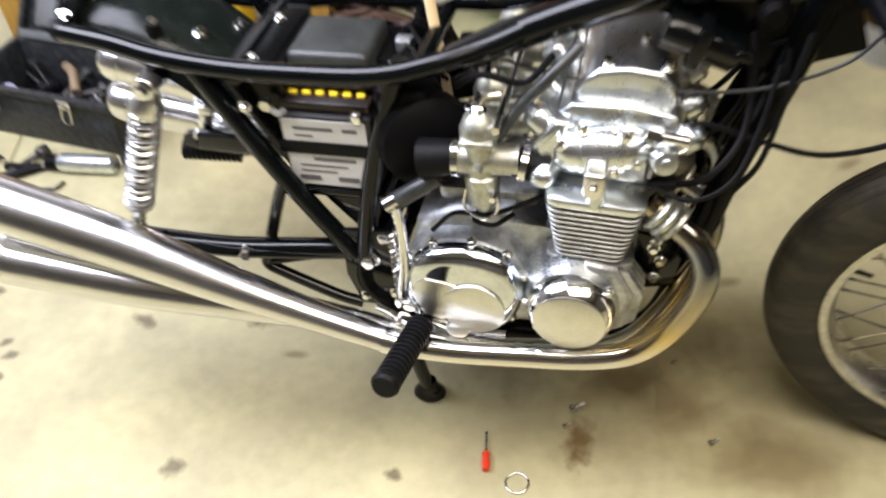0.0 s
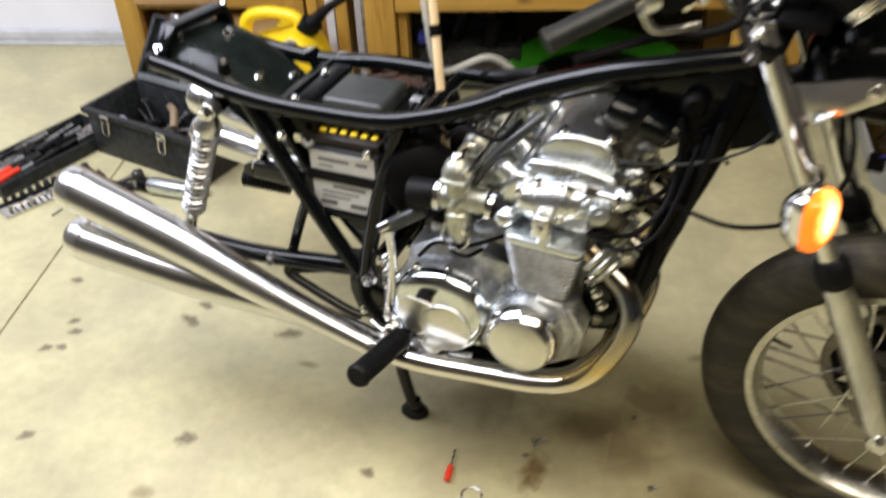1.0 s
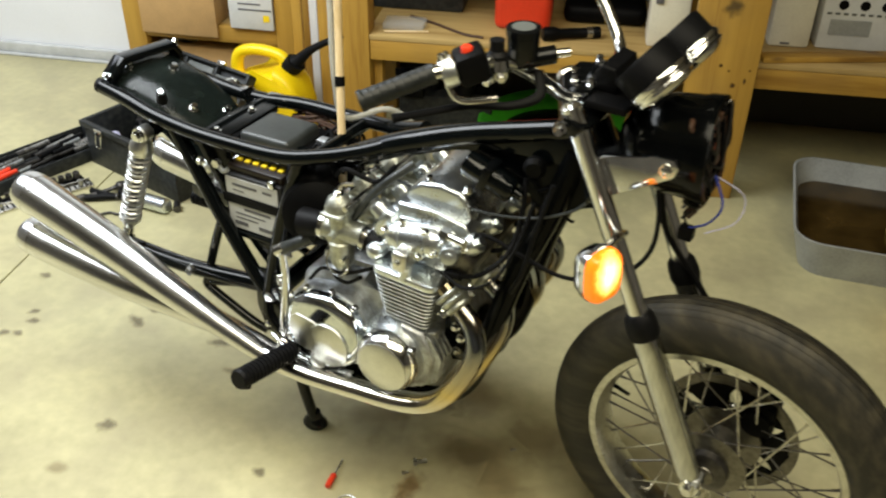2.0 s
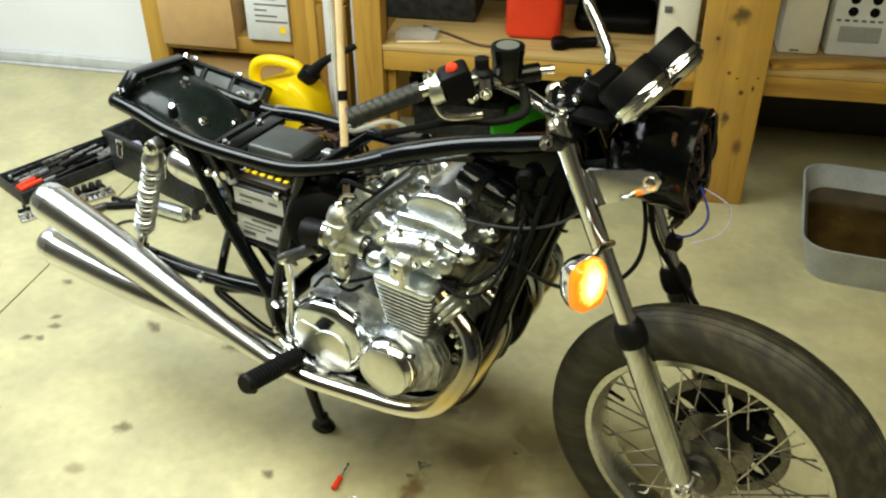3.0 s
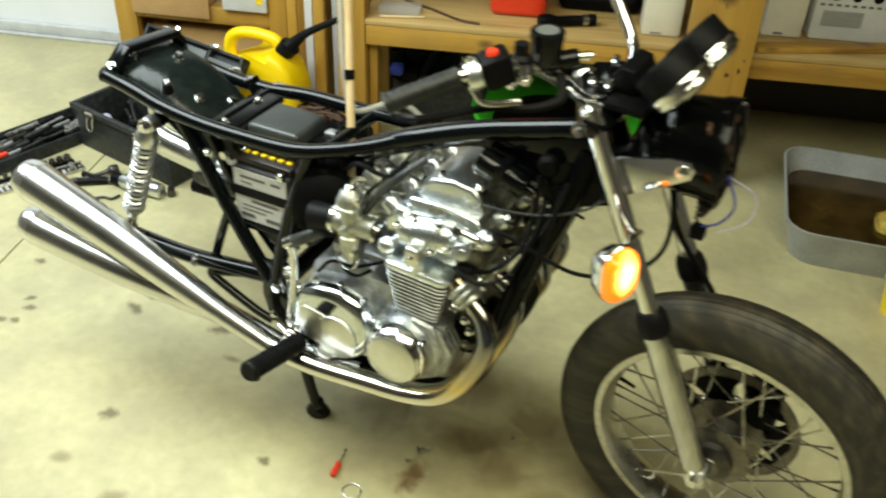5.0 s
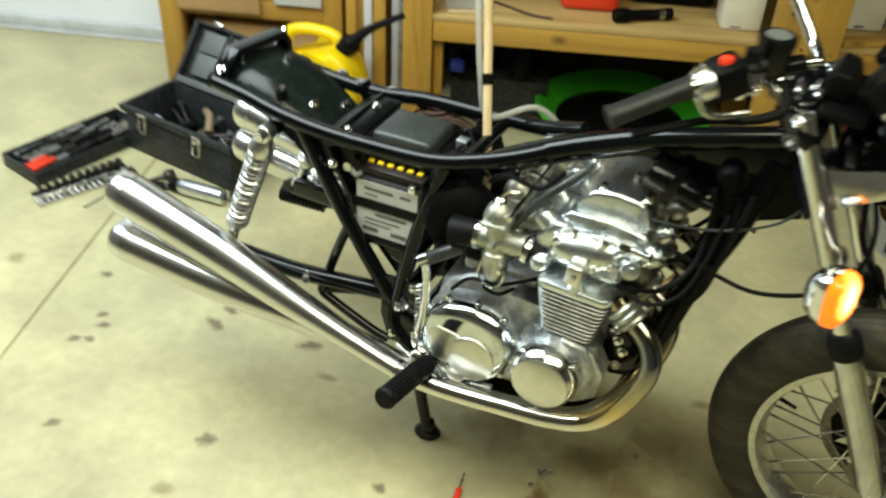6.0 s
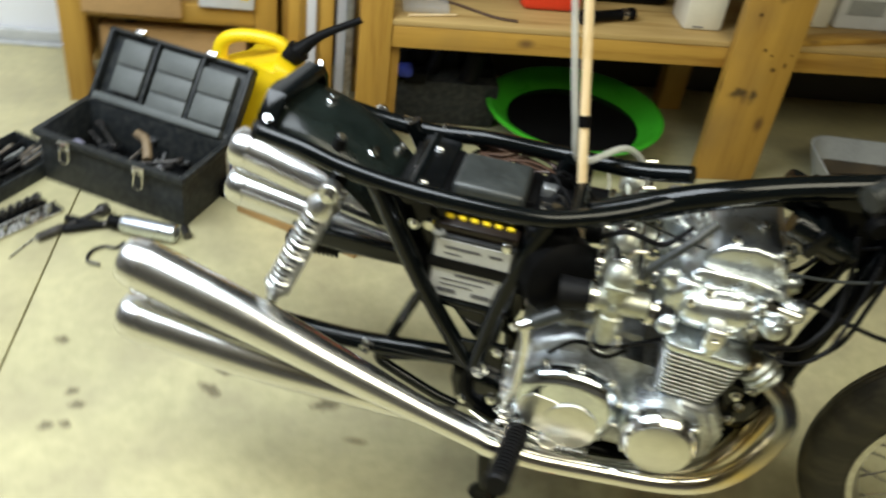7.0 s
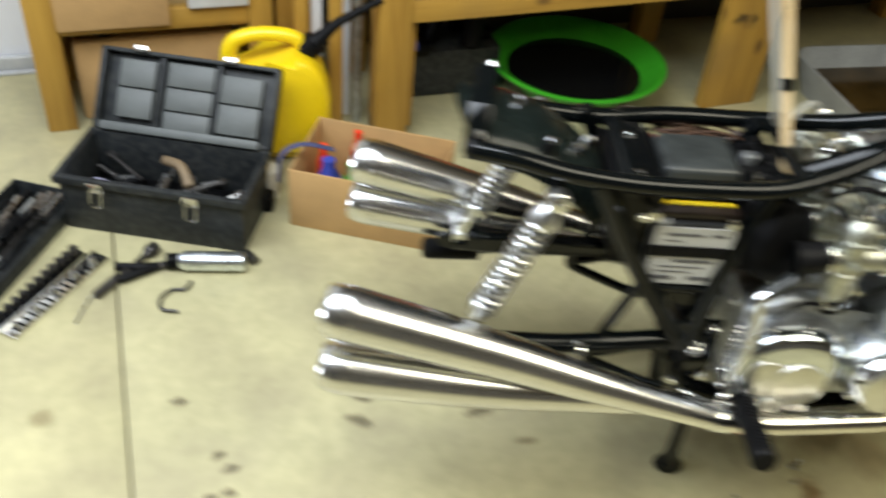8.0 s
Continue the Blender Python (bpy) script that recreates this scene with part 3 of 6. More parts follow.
bmesh.ops.solidify(fb, geom=list(fb.faces), thickness=0.003)
guard = part("rear_mudguard", fb, FENDER_BLACK, bike, "dusty black rear mudguard")
for x, y, z in ((-0.368, 0.036, 0.797), (-0.267, -0.024, 0.747), (-0.435, -0.03, 0.812), (-0.235, 0.045, 0.722)):
    d = Vector((x + 0.475, y, z - 0.456)).normalized()
    bo = bmesh.new()
    add_bolt(bo, (x, y, z), Vector((x, y, z)) + d, 0.0085, 0.016)
    part("guard_bolt", bo, CHROME, guard)
part("rubber_stop", rod((-0.322, -0.056, 0.760), (-0.314, -0.064, 0.792), 0.013, 0.010), RUBBER, guard)
part("stop_cap", rod((-0.314, -0.064, 0.792), (-0.312, -0.066, 0.796), 0.0085, 0.006), CHROME, guard)
# bent bracket across the tail
arch = [(-0.106, 0.778), (-0.092, 0.815), (-0.056, 0.846), (0.085, 0.840), (0.102, 0.815), (0.106, 0.765), (0.096, 0.765), (0.092, 0.811), (0.08, 0.829), (-0.051, 0.834), (-0.082, 0.810), (-0.096, 0.778)]
part("tail_bracket", slab(arch, -0.019, 0.019, Matrix.Translation((-0.430, 0.004, 0)) @ pose(0, 0, 0, 0, 0, 82), 0.003), BLACK_PAINT, bike)
for x, y, z in ((-0.412, 0.094, 0.832), (-0.438, -0.092, 0.812)):
    part("plate_bolt", add_bolt(bmesh.new(), (x, y, z), (x, y * 3, z + 0.2), 0.006, 0.012), CHROME, bike)
part("front_guard_plate", box((-0.195, -0.10, 0.724), (-0.125, 0.10, 0.740), 0.004), SATIN_BLACK, bike)
for y in (-0.07, 0.048):
    bo = bmesh.new()
    add_bolt(bo, (-0.160, y, 0.739), (-0.160, y, 0.9), 0.007, 0.010)
    part("plate_bolt", bo, CHROME, bike)
for x, y in ((-0.155, 0.128), (-0.105, 0.120), (0.002, 0.118), (-0.235, 0.125)):
    cl = box((x - 0.018, y - 0.010, 0.744), (x + 0.018, y + 0.010, 0.749), 0.002)
    add_box(cl, (x - 0.012, y - 0.004, 0.730), (x - 0.006, y + 0.004, 0.746), 0.001)
    part("seat_catch", cl, OLD_CHROME, bike)
# loom of old wires along the far rail
rng = random.Random(15)
for i in range(14):
    y0, z0 = 0.085 + 0.05 * rng.random(), 0.700 + 0.02 * rng.random()
    part("loom_wire", tube([(-0.11 + 0.03 * rng.random(), y0, z0), (-0.05, y0 + 0.03 * rng.uniform(-1, 1), z0 + 0.02 * rng.uniform(-1, 1)), (0.01, y0 + 0.03 * rng.uniform(-1, 1), z0 + 0.02 * rng.uniform(-1, 1)), (0.075, y0 - 0.03, z0 + 0.005)], 0.0022 + 0.0012 * rng.random(), 6, 5), (WIRE_BROWN, MATTE_BLACK, WIRE_BROWN, RUST_WIRE)[i % 4], bike)

# battery, its strap and the cap strip
batt = part("battery", box((-0.124, -0.106, 0.532), (0.026, -0.03, 0.668), 0.005), BATT_GREY, bike, "grey battery with white labels and yellow caps")
part("battery_lid", box((-0.122, -0.096, 0.668), (0.024, -0.03, 0.686), 0.005), BATT_BROWN, batt, "dark brown battery lid")
part("label", box((-0.118, -0.1085, 0.622), (0.018, -0.1062, 0.662)), PAPER, batt, "white printed battery label", False)
part("label", box((-0.118, -0.1085, 0.536), (0.018, -0.1062, 0.600)), PAPER, batt, "white printed battery label", False)
for z0, z1, x0, x1 in ((0.644, 0.650, -0.10, -0.035), (0.644, 0.650, -0.02, 0.004), (0.632, 0.635, -0.10, -0.07), (0.586, 0.592, -0.075, -0.005), (0.574, 0.577, -0.10, -0.02), (0.563, 0.566, -0.10, -0.04), (0.546, 0.555, -0.105, -0.07), (0.546, 0.555, -0.04, -0.005)):
    part("label_bar", box((x0, -0.1095, z0), (x1, -0.1086, z1)), INK, batt, "", False)
for i in range(6):
    x = -0.104 + i * 0.022
    part("filler_cap", box((x - 0.0065, -0.078, 0.685), (x + 0.0065, -0.067, 0.691), 0.002), YELLOW_CAP, batt)
part("terminal", box((0.0, -0.116, 0.664), (0.016, -0.10, 0.684), 0.004), CHROME, batt)
part("terminal", rod((-0.132, -0.108, 0.690), (-0.132, -0.120, 0.690), 0.010, seg=6), OLD_CHROME, batt)
part("battery_cable", tube([(-0.132, -0.112, 0.688), (-0.115, -0.116, 0.676), (-0.104, -0.112, 0.682)], 0.005, 8, 5), GREY_TUB, batt)
part("battery_strap", box((-0.128, -0.112, 0.600), (0.030, -0.1095, 0.622), 0.001), RUBBER, batt)
part("battery_tray", box((-0.13, -0.116, 0.518), (0.034, -0.02, 0.531), 0.003), BLACK_PAINT, bike)
part("battery_shelf", slab([(-0.07, 0.517), (0.03, 0.517), (-0.02, 0.455)], -0.112, -0.106, None, 0.001), BLACK_PAINT, bike)
part("battery_box", slab([(-0.222, 0.738), (-0.112, 0.738), (-0.112, 0.528), (-0.120, 0.528)], -0.088, -0.082, None, 0.002), SATIN_BLACK, bike)
part("battery_box", box((-0.205, -0.082, 0.69), (-0.112, 0.08, 0.735), 0.006), MATTE_BLACK, bike)
part("side_panel", box((-0.16, -0.02, 0.50), (0.04, 0.09, 0.72), 0.01), MATTE_BLACK, bike)
top = part("tool_tray", box((-0.112, -0.058, 0.69), (0.018, 0.06, 0.748), 0.011, None, 4), GREY_RUBBER, bike, "dull grey-black plastic box between the frame rails")
part("tray_rim", box((-0.125, -0.07, 0.695), (0.03, 0.072, 0.707), 0.004), SATIN_BLACK, bike)
rng = random.Random(4)
for i in range(9):
    x0, y0 = 0.03 + rng.random() * 0.05, -0.06 + rng.random() * 0.16
    part("loom_wire", tube([(x0, y0, 0.70), (x0 + 0.02, y0 + 0.02 * rng.uniform(-1, 1), 0.735 + 0.02 * rng.random()), (x0 + 0.05, y0 + 0.03 * rng.uniform(-1, 1), 0.72), (x0 + 0.07, y0, 0.69)], 0.004, 6, 4), RUBBER, bike)
for i, (x, y, z) in enumerate(((0.055, 0.02, 0.725), (0.075, 0.06, 0.73), (0.06, -0.04, 0.722))):
    part("relay", box((x - 0.014, y - 0.012, z - 0.03), (x + 0.014, y + 0.012, z + 0.012), 0.004), (CAST, MATTE_BLACK, CHROME)[i], bike)

# swinging arm, shock absorbers
for k, dz in ((1, 0), (-1, 0)):
    arm = part("swingarm", tube([(0.0, -0.115 * k, 0.41), (-0.12, -0.135 * k, 0.412), (-0.25, -0.14 * k, 0.402), (-0.36, -0.14 * k, 0.402), (-0.44, -0.14 * k, 0.405)], 0.019, 14), BLACK_PAINT, bike)
    part("axle_plate", slab([(-0.37, 0.428), (-0.44, 0.428), (-0.475, 0.41), (-0.475, 0.39), (-0.44, 0.38), (-0.37, 0.383)], -0.145 * k - 0.008, -0.145 * k + 0.008, None, 0.003), BLACK_PAINT, arm)
    bo = bmesh.new()
    add_bolt(bo, (-0.215, -0.152 * k, 0.408), (-0.215, -k, 0.408), 0.011, 0.016)
    part("footrest_bolt", bo, CHROME, arm)
    p, q = Vector((-0.304, -0.140 * k, 0.730)), Vector((-0.428, -0.142 * k, 0.418))
    # inner rod coloured black so that the gaps between the coils look shaded
    sh = part("shock_absorber", rod(p.lerp(q, 0.05), p.lerp(q, 0.78), 0.0085), MATTE_BLACK, bike, "chrome coil-over shock absorber")
    part("damper_tube", rod(p.lerp(q, 0.70), p.lerp(q, 0.97), 0.0135, seg=20), CHROME, sh)
    turns = 14
    n = turns * 18
    m = along(p.lerp(q, 0.14), p.lerp(q, 0.76))
    length = (q - p).length * 0.62
    sp = [m @ Vector((0.0215 * math.cos(2 * math.pi * turns * i / n), 0.0215 * math.sin(2 * math.pi * turns * i / n), length * i / n)) for i in range(n + 1)]
    part("spring", tube(sp, 0.0040, 8, 0), SPRING_STEEL, sh)
    part("spring_cap", lathe([(0, -0.006), (0.014, -0.004), (0.019, 0.004), (0.0265, 0.020), (0.027, 0.030), (0.022, 0.032), (0, 0.032)], along(p.lerp(q, 0.05), q), 24), SPRING_STEEL, sh)
    part("spring_seat", lathe([(0, 0), (0.026, 0.0), (0.026, 0.010), (0.018, 0.020), (0.0145, 0.034), (0, 0.034)], along(p.lerp(q, 0.75), q), 24), SPRING_STEEL, sh)
    for c in (p, q):
        part("shock_eye", lathe([(0.0, -0.015), (0.014, -0.015), (0.0175, -0.011), (0.0175, 0.011), (0.014, 0.015), (0, 0.015)], along(c, c + Vector((0, 1, 0))), 22), SPRING_STEEL, sh)
    for c in (p, q):
        bo = bmesh.new()
        add_bolt(bo, c + Vector((0, -0.015 * k, 0)), c + Vector((0, -k, 0)), 0.012, 0.014)
        part("shock_bolt", bo, CHROME, sh)
part("pivot_tube", rod((0.0, -0.12, 0.406), (0.0, 0.12, 0.406), 0.022), BLACK_PAINT, bike)
part("chain_guard", box((-0.42, 0.10, 0.41), (-0.1, 0.125, 0.45), 0.006), BLACK_PAINT, bike)

# engine
cases = slab([(0.055, 0.36), (0.085, 0.49), (0.15, 0.53), (0.245, 0.535), (0.29, 0.49), (0.42, 0.495), (0.455, 0.43), (0.43, 0.335), (0.36, 0.285), (0.12, 0.275), (0.07, 0.31)], -0.13, 0.13, None, 0.02, 3)
engine = part("engine", cases, CAST, bike, "polished aluminium four-cylinder engine")
LEAN_M = Matrix.Translation((0.361, 0, 0.44)) @ pose(0, 0, 0, 0, 3.5, 0)
part("cylinder_block", box((-0.048, -0.162, -0.005), (0.050, 0.162, 0.165), 0.012, LEAN_M), CAST, engine)


def rounded(hx, hy, r, n=4):
    out = []
    for cx, cy, a0 in ((hx - r, hy - r, 0), (-hx + r, hy - r, 90), (-hx + r, -hy + r, 180), (hx - r, -hy + r, 270)):
        for k in range(n + 1):
            a = radians(a0 + 90 * k / n)
            out.append((cx + r * math.cos(a), cy + r * math.sin(a)))
    return out


FLAT = pose(0, 0, 0, 90)        # lays the slab's outline level: its y becomes z
for i in range(10):
    z = 0.056 + i * 0.0108
    grow = 0.0018 * i
    part("cooling_fin", slab(rounded(0.053 + grow, 0.175 + grow, 0.018), z, z + 0.0042, LEAN_M @ FLAT, 0.001, 1), CAST, engine)
part("base_flange", slab(rounded(0.066, 0.168, 0.02), 0.02, 0.046, LEAN_M @ FLAT, 0.003), CAST, engine)
head = part("cylinder_head", slab(rounded(0.0715, 0.194, 0.02), 0.164, 0.180, LEAN_M @ FLAT, 0.005), POLISHED, engine)
part("head_core", box((-0.06, -0.142, 0.178), (0.075, 0.142, 0.265), 0.014, LEAN_M, 3), POLISHED, engine)
HEAD_M = LEAN_M @ Matrix.Translation((0.012, 0, -0.004)) @ pose(0, 0, 0, 0, 4, 0)
part("head_flange", slab(rounded(0.074, 0.152, 0.02), 0.252, 0.266, HEAD_M @ FLAT, 0.004), POLISHED, engine)
cov = [(-0.100, 0.252), (-0.098, 0.278), (-0.084, 0.296), (0.0, 0.306), (0.056, 0.304), (0.070, 0.290), (0.074, 0.252)]
part("rocker_cover", slab(cov, -0.128, 0.128, HEAD_M, 0.008, 3), POLISHED, engine)
part("breather_cover", slab([(-0.084, 0.286), (-0.078, 0.316), (-0.056, 0.338), (-0.014, 0.350), (0.026, 0.349), (0.048, 0.334), (0.060, 0.300)], -0.104, 0.104, HEAD_M, 0.009, 4), POLISHED, engine)
part("rear_shoulder", slab([(-0.098, 0.19), (-0.098, 0.24), (-0.07, 0.28), (-0.05, 0.28), (-0.05, 0.19)], -0.152, 0.152, LEAN_M, 0.014, 3), POLISHED, engine)
# darker alloy than the rest of the head, standing in for dark reflections
part("front_shoulder", slab([(0.06, 0.195), (0.06, 0.27), (0.10, 0.262), (0.125, 0.23), (0.118, 0.20)], -0.15, 0.15, LEAN_M, 0.012, 3), DULL_ALLOY, engine)
for x, z, tx in ((-0.09, 0.262, -0.7), (0.108, 0.258, 0.8)):
    for y in (-0.125, -0.045, 0.045, 0.125):
        p = LEAN_M @ Vector((x, y, z))
        q = LEAN_M @ Vector((x + tx, y, z + 0.75))
        cap = lathe([(0, -0.012), (0.020, -0.012), (0.020, 0.014), (0.017, 0.018), (0, 0.018)], along(p, q), 20)
        add_lathe(cap, [(0, 0.016), (0.010, 0.016), (0.010, 0.026), (0, 0.027)], along(p, q), 6)
        part("tappet_cap", cap, POLISHED, engine)
for x in (-0.06, -0.015, 0.03, 0.07):
    for y in (-0.147, 0.147):
        p = HEAD_M @ Vector((x, y, 0.266))
        bo = bmesh.new()
        add_bolt(bo, p, p + Vector((0, 0, 1)), 0.0075, 0.014)
        part("head_bolt", bo, CHROME, engine)
for x, y in ((-0.045, -0.085), (0.035, -0.085), (-0.045, 0.085), (0.035, 0.085), (0.0, -0.03)):
    p = HEAD_M @ Vector((x, y, 0.350 - 4 * (x - 0.01) ** 2))
    bo = bmesh.new()
    add_bolt(bo, p, p + Vector((0, 0, 1)), 0.007, 0.012)
    part("head_bolt", bo, CHROME, engine)
# square boss, end plates and the cable drive on the right of the head
part("end_boss", box((-0.019, -0.207, 0.198), (0.012, -0.15, 0.242), 0.008, LEAN_M, 3), BRUSHED, engine)
part("boss_neck", rod(LEAN_M @ Vector((0.0, -0.182, 0.17)), LEAN_M @ Vector((0.0, -0.178, 0.205)), 0.013), POLISHED, engine)
bo = bmesh.new()
pb = LEAN_M @ Vector((-0.004, -0.207, 0.222))
add_bolt(bo, pb, pb + Vector((0, -1, 0)), 0.006, 0.008)
part("boss_screw", bo, CHROME, engine)
bm_p, bm_q = LEAN_M @ Vector((-0.066, -0.138, 0.226)), LEAN_M @ Vector((0.062, -0.138, 0.250))
part("cam_cover", lathe([(0, 0), (0.018, 0.001), (0.028, 0.008), (0.033, 0.024), (0.034, 0.060), (0.034, 0.085), (0.031, 0.112), (0.024, 0.124), (0.014, 0.129), (0, 0.130)], along(bm_p, bm_q), 32), POLISHED, engine)
for f in (0.3, 0.72):
    c = bm_p.lerp(bm_q, f)
    part("cam_rib", lathe([(0.030, -0.004), (0.0362, -0.003), (0.0362, 0.003), (0.030, 0.004)], along(c, bm_q), 32), POLISHED, engine)
part("port_knob", lathe([(0, -0.02), (0.017, -0.02), (0.019, 0.0), (0.016, 0.012), (0.009, 0.018), (0, 0.02)], along((0.296, -0.162, 0.640), (0.27, -0.24, 0.63)), 20), POLISHED, engine)
ct = LEAN_M @ Vector((0.083, -0.165, 0.25))
part("tappet_cap", lathe([(0, -0.03), (0.019, -0.03), (0.019, 0.008), (0.016, 0.013), (0.008, 0.014), (0.008, 0.02), (0, 0.021)], along(ct, ct + Vector((0.25, -1, 0.25))), 20), POLISHED, engine)
for x, z in ((-0.055, 0.255), (0.03, 0.282), (0.05, 0.24), (0.02, 0.222)):
    p = LEAN_M @ Vector((x, -0.164, z))
    bo = bmesh.new()
    add_bolt(bo, p, p + Vector((0, -1, 0)), 0.006, 0.012)
    part("plate_screw", bo, CHROME, engine)
p = LEAN_M @ Vector((0.066, -0.155, 0.282))
part("rev_counter_drive", rod(p, p + Vector((0.045, -0.01, 0.0)), 0.0085), CHROME, engine)
part("drive_nut", rod(p + Vector((-0.008, 0.002, 0)), p + Vector((0.012, -0.003, 0)), 0.0125, seg=6), CHROME, engine)
# spark plugs and leads
for y in (-0.14, -0.05, 0.05, 0.14):
    p = LEAN_M @ Vector((0.07, y * 1.1, 0.196))
    part("plug_cap", rod(p, p + Vector((0.035, 0, 0.004)), 0.008, 0.009), RUBBER, engine)
    part("plug_lead", tube([p + Vector((0.035, 0, 0.004)), p + Vector((0.075, 0.0, 0.022)), p + Vector((0.112, 0.02 - y * 0.1, 0.062)), (0.562, y * 0.6, 0.756), (0.555, y * 0.4, 0.82)], 0.0048, 8, 8), RUBBER, engine)

# right-hand covers
side = pose(0, 0, 0)
cl = [(0.062, 0.396), (0.078, 0.452), (0.12, 0.488), (0.185, 0.498), (0.242, 0.479), (0.268, 0.434), (0.268, 0.382), (0.245, 0.334), (0.195, 0.299), (0.13, 0.291), (0.08, 0.324)]
smooth_cl = [tuple(q) for q in smooth_path([cl[-1]] + cl + cl[:2], 5)[5:-5]][:-1]
part("clutch_cover_base", slab([(x, z) for x, z in smooth_cl], -0.160, -0.125, None, 0.003), CAST, engine)
dome = bmesh.new()
rings = []
for f, y in ((0.955, -0.158), (0.955, -0.166), (0.945, -0.174), (0.915, -0.182), (0.865, -0.188), (0.79, -0.1925), (0.70, -0.1945)):
    rings.append([dome.verts.new(((x - 0.170) * f + 0.170, y, (z - 0.392) * f + 0.392)) for x, z in smooth_cl])
for A, B in zip(rings, rings[1:]):
    for k in range(len(A)):
        dome.faces.new((A[k], A[(k + 1) % len(A)], B[(k + 1) % len(A)], B[k]))
dome.faces.new(rings[-1])
part("clutch_cover", dome, MIRROR_ALLOY, engine, "polished domed clutch cover", angle=60)
teardrop = []
for k in range(36):
    a = 2 * math.pi * k / 36
    teardrop.append((0.188 + 0.051 * math.cos(a), 0.379 + 0.054 * math.sin(a)))
part("cover_plate", slab(teardrop, -0.200, -0.192, None, 0.003), BRUSHED, engine, "dull brushed round cover plate")
part("cover_plate", slab([(0.088, 0.395), (0.094, 0.422), (0.112, 0.436), (0.15, 0.430), (0.185, 0.415), (0.17, 0.372), (0.135, 0.345), (0.105, 0.355)], -0.1975, -0.190, None, 0.002), BRUSHED, engine)
part("cover_lobe", slab([(0.150 + 0.020 * math.cos(a) + 0.008, 0.324 + 0.020 * math.sin(a)) for a in (2 * math.pi * n / 20 for n in range(20))], -0.1990, -0.188, None, 0.004), BRUSHED, engine)
for x, z in cl:
    bo = bmesh.new()
    add_bolt(bo, ((x - 0.170) * 0.985 + 0.170, -0.160, (z - 0.392) * 0.985 + 0.392), ((x - 0.170) * 0.985 + 0.170, -1, (z - 0.392) * 0.985 + 0.392), 0.0058, 0.010)
    part("cover_screw", bo, CHROME, engine)
pc = Vector((0.345, -0.13, 0.413))
OUT = Vector((0, -1, 0))
part("points_housing", lathe([(0, 0), (0.083, 0), (0.083, 0.03), (0.072, 0.055), (0.068, 0.07), (0, 0.07)], along(pc, pc + OUT), 40), POLISHED, engine)
part("points_cover", lathe([(0.066, 0.06), (0.069, 0.066), (0.069, 0.078), (0.062, 0.095), (0.056, 0.101), (0.0565, 0.1015)], along(pc, pc + OUT), 44, False), CHROME, engine)
part("points_plate", lathe([(0, 0.0), (0.0565, 0), (0.0562, 0.004), (0.054, 0.0055), (0, 0.0055)], along(pc + OUT * 0.099, pc + OUT), 44), BRUSHED, engine, "dull brushed round cover plate")
for a in (40, 220):
    p = pc + Vector((0.071 * math.cos(radians(a)), -0.068, 0.071 * math.sin(radians(a))))
    bo = bmesh.new()
    add_bolt(bo, p, p + OUT, 0.006, 0.012)
    part("cover_screw", bo, CHROME, engine)
# ribbed front of the crankcase
for i in range(6):
    y = -0.175 + i * 0.014
    part("case_rib", slab([(0.385, 0.49), (0.425, 0.475), (0.45, 0.43), (0.44, 0.37), (0.40, 0.34), (0.385, 0.36)], y, y + 0.005, None, 0.0015, 1), CAST, engine)
part("case_wing", slab([(0.36, 0.495), (0.41, 0.485), (0.437, 0.43), (0.425, 0.36), (0.385, 0.335), (0.35, 0.34)], -0.185, -0.13, None, 0.012, 3), CAST, engine)
part("oil_filter", lathe([(0, 0), (0.05, 0), (0.05, 0.05), (0.04, 0.06), (0.015, 0.062), (0, 0.062)], along((0.45, 0.0, 0.40), (0.9, 0.0, 0.39)), 24), MATTE_BLACK, engine)
part("oil_pan", box((0.10, -0.10, 0.225), (0.38, 0.10, 0.285), 0.015), CAST, engine)
part("starter_cover", box((0.12, -0.10, 0.52), (0.28, 0.10, 0.548), 0.01), CAST, engine)
part("alternator_cover", lathe([(0, 0), (0.085, 0), (0.08, 0.05), (0.06, 0.07), (0, 0.07)], along((0.345, 0.13, 0.41), (0.345, 1, 0.41)), 32), POLISHED, engine)

# black engine mount with its bolts, ahead of the crankcase
mount = part("engine_mount", slab([(0.432, 0.515), (0.47, 0.51), (0.50, 0.47), (0.492, 0.41), (0.45, 0.40), (0.43, 0.44)], -0.128, -0.118, None, 0.003), BLACK_PAINT, bike)
for x, z in ((0.458, 0.492), (0.470, 0.468), (0.462, 0.432)):
    part("mount_bolt", add_bolt(bmesh.new(), (x, -0.129, z), (x, -1, z), 0.007, 0.012), CHROME, mount)

# kick starter
ks = tube([(0.070, -0.165, 0.355), (0.066, -0.186, 0.385), (0.076, -0.186, 0.44), (0.078, -0.178, 0.51), (0.071, -0.174, 0.572)], 0.0082, 12)
add_lathe(ks, [(0, -0.018), (0.020, -0.018), (0.020, 0.018), (0, 0.018)], along((0.070, -0.165, 0.358), (0.070, -1, 0.358)), 18)
add_lathe(ks, [(0, -0.012), (0.0125, -0.012), (0.0125, 0.010), (0, 0.010)], along((0.071, -0.176, 0.574), (0.132, -0.160, 0.612)), 16)
kick = part("kick_starter", ks, CHROME, bike, "chrome kick-start lever")
pb = bmesh.new()
add_lathe(pb, [(0, -0.004), (0.012, -0.004), (0.014, 0.0), (0.0135, 0.07), (0.011, 0.078), (0, 0.078)], along((0.074, -0.174, 0.574), (0.132, -0.158, 0.609)), 14)
add_bolt(pb, (0.138, -0.1565, 0.6125), (0.2, -0.139, 0.650), 0.007, 0.006)
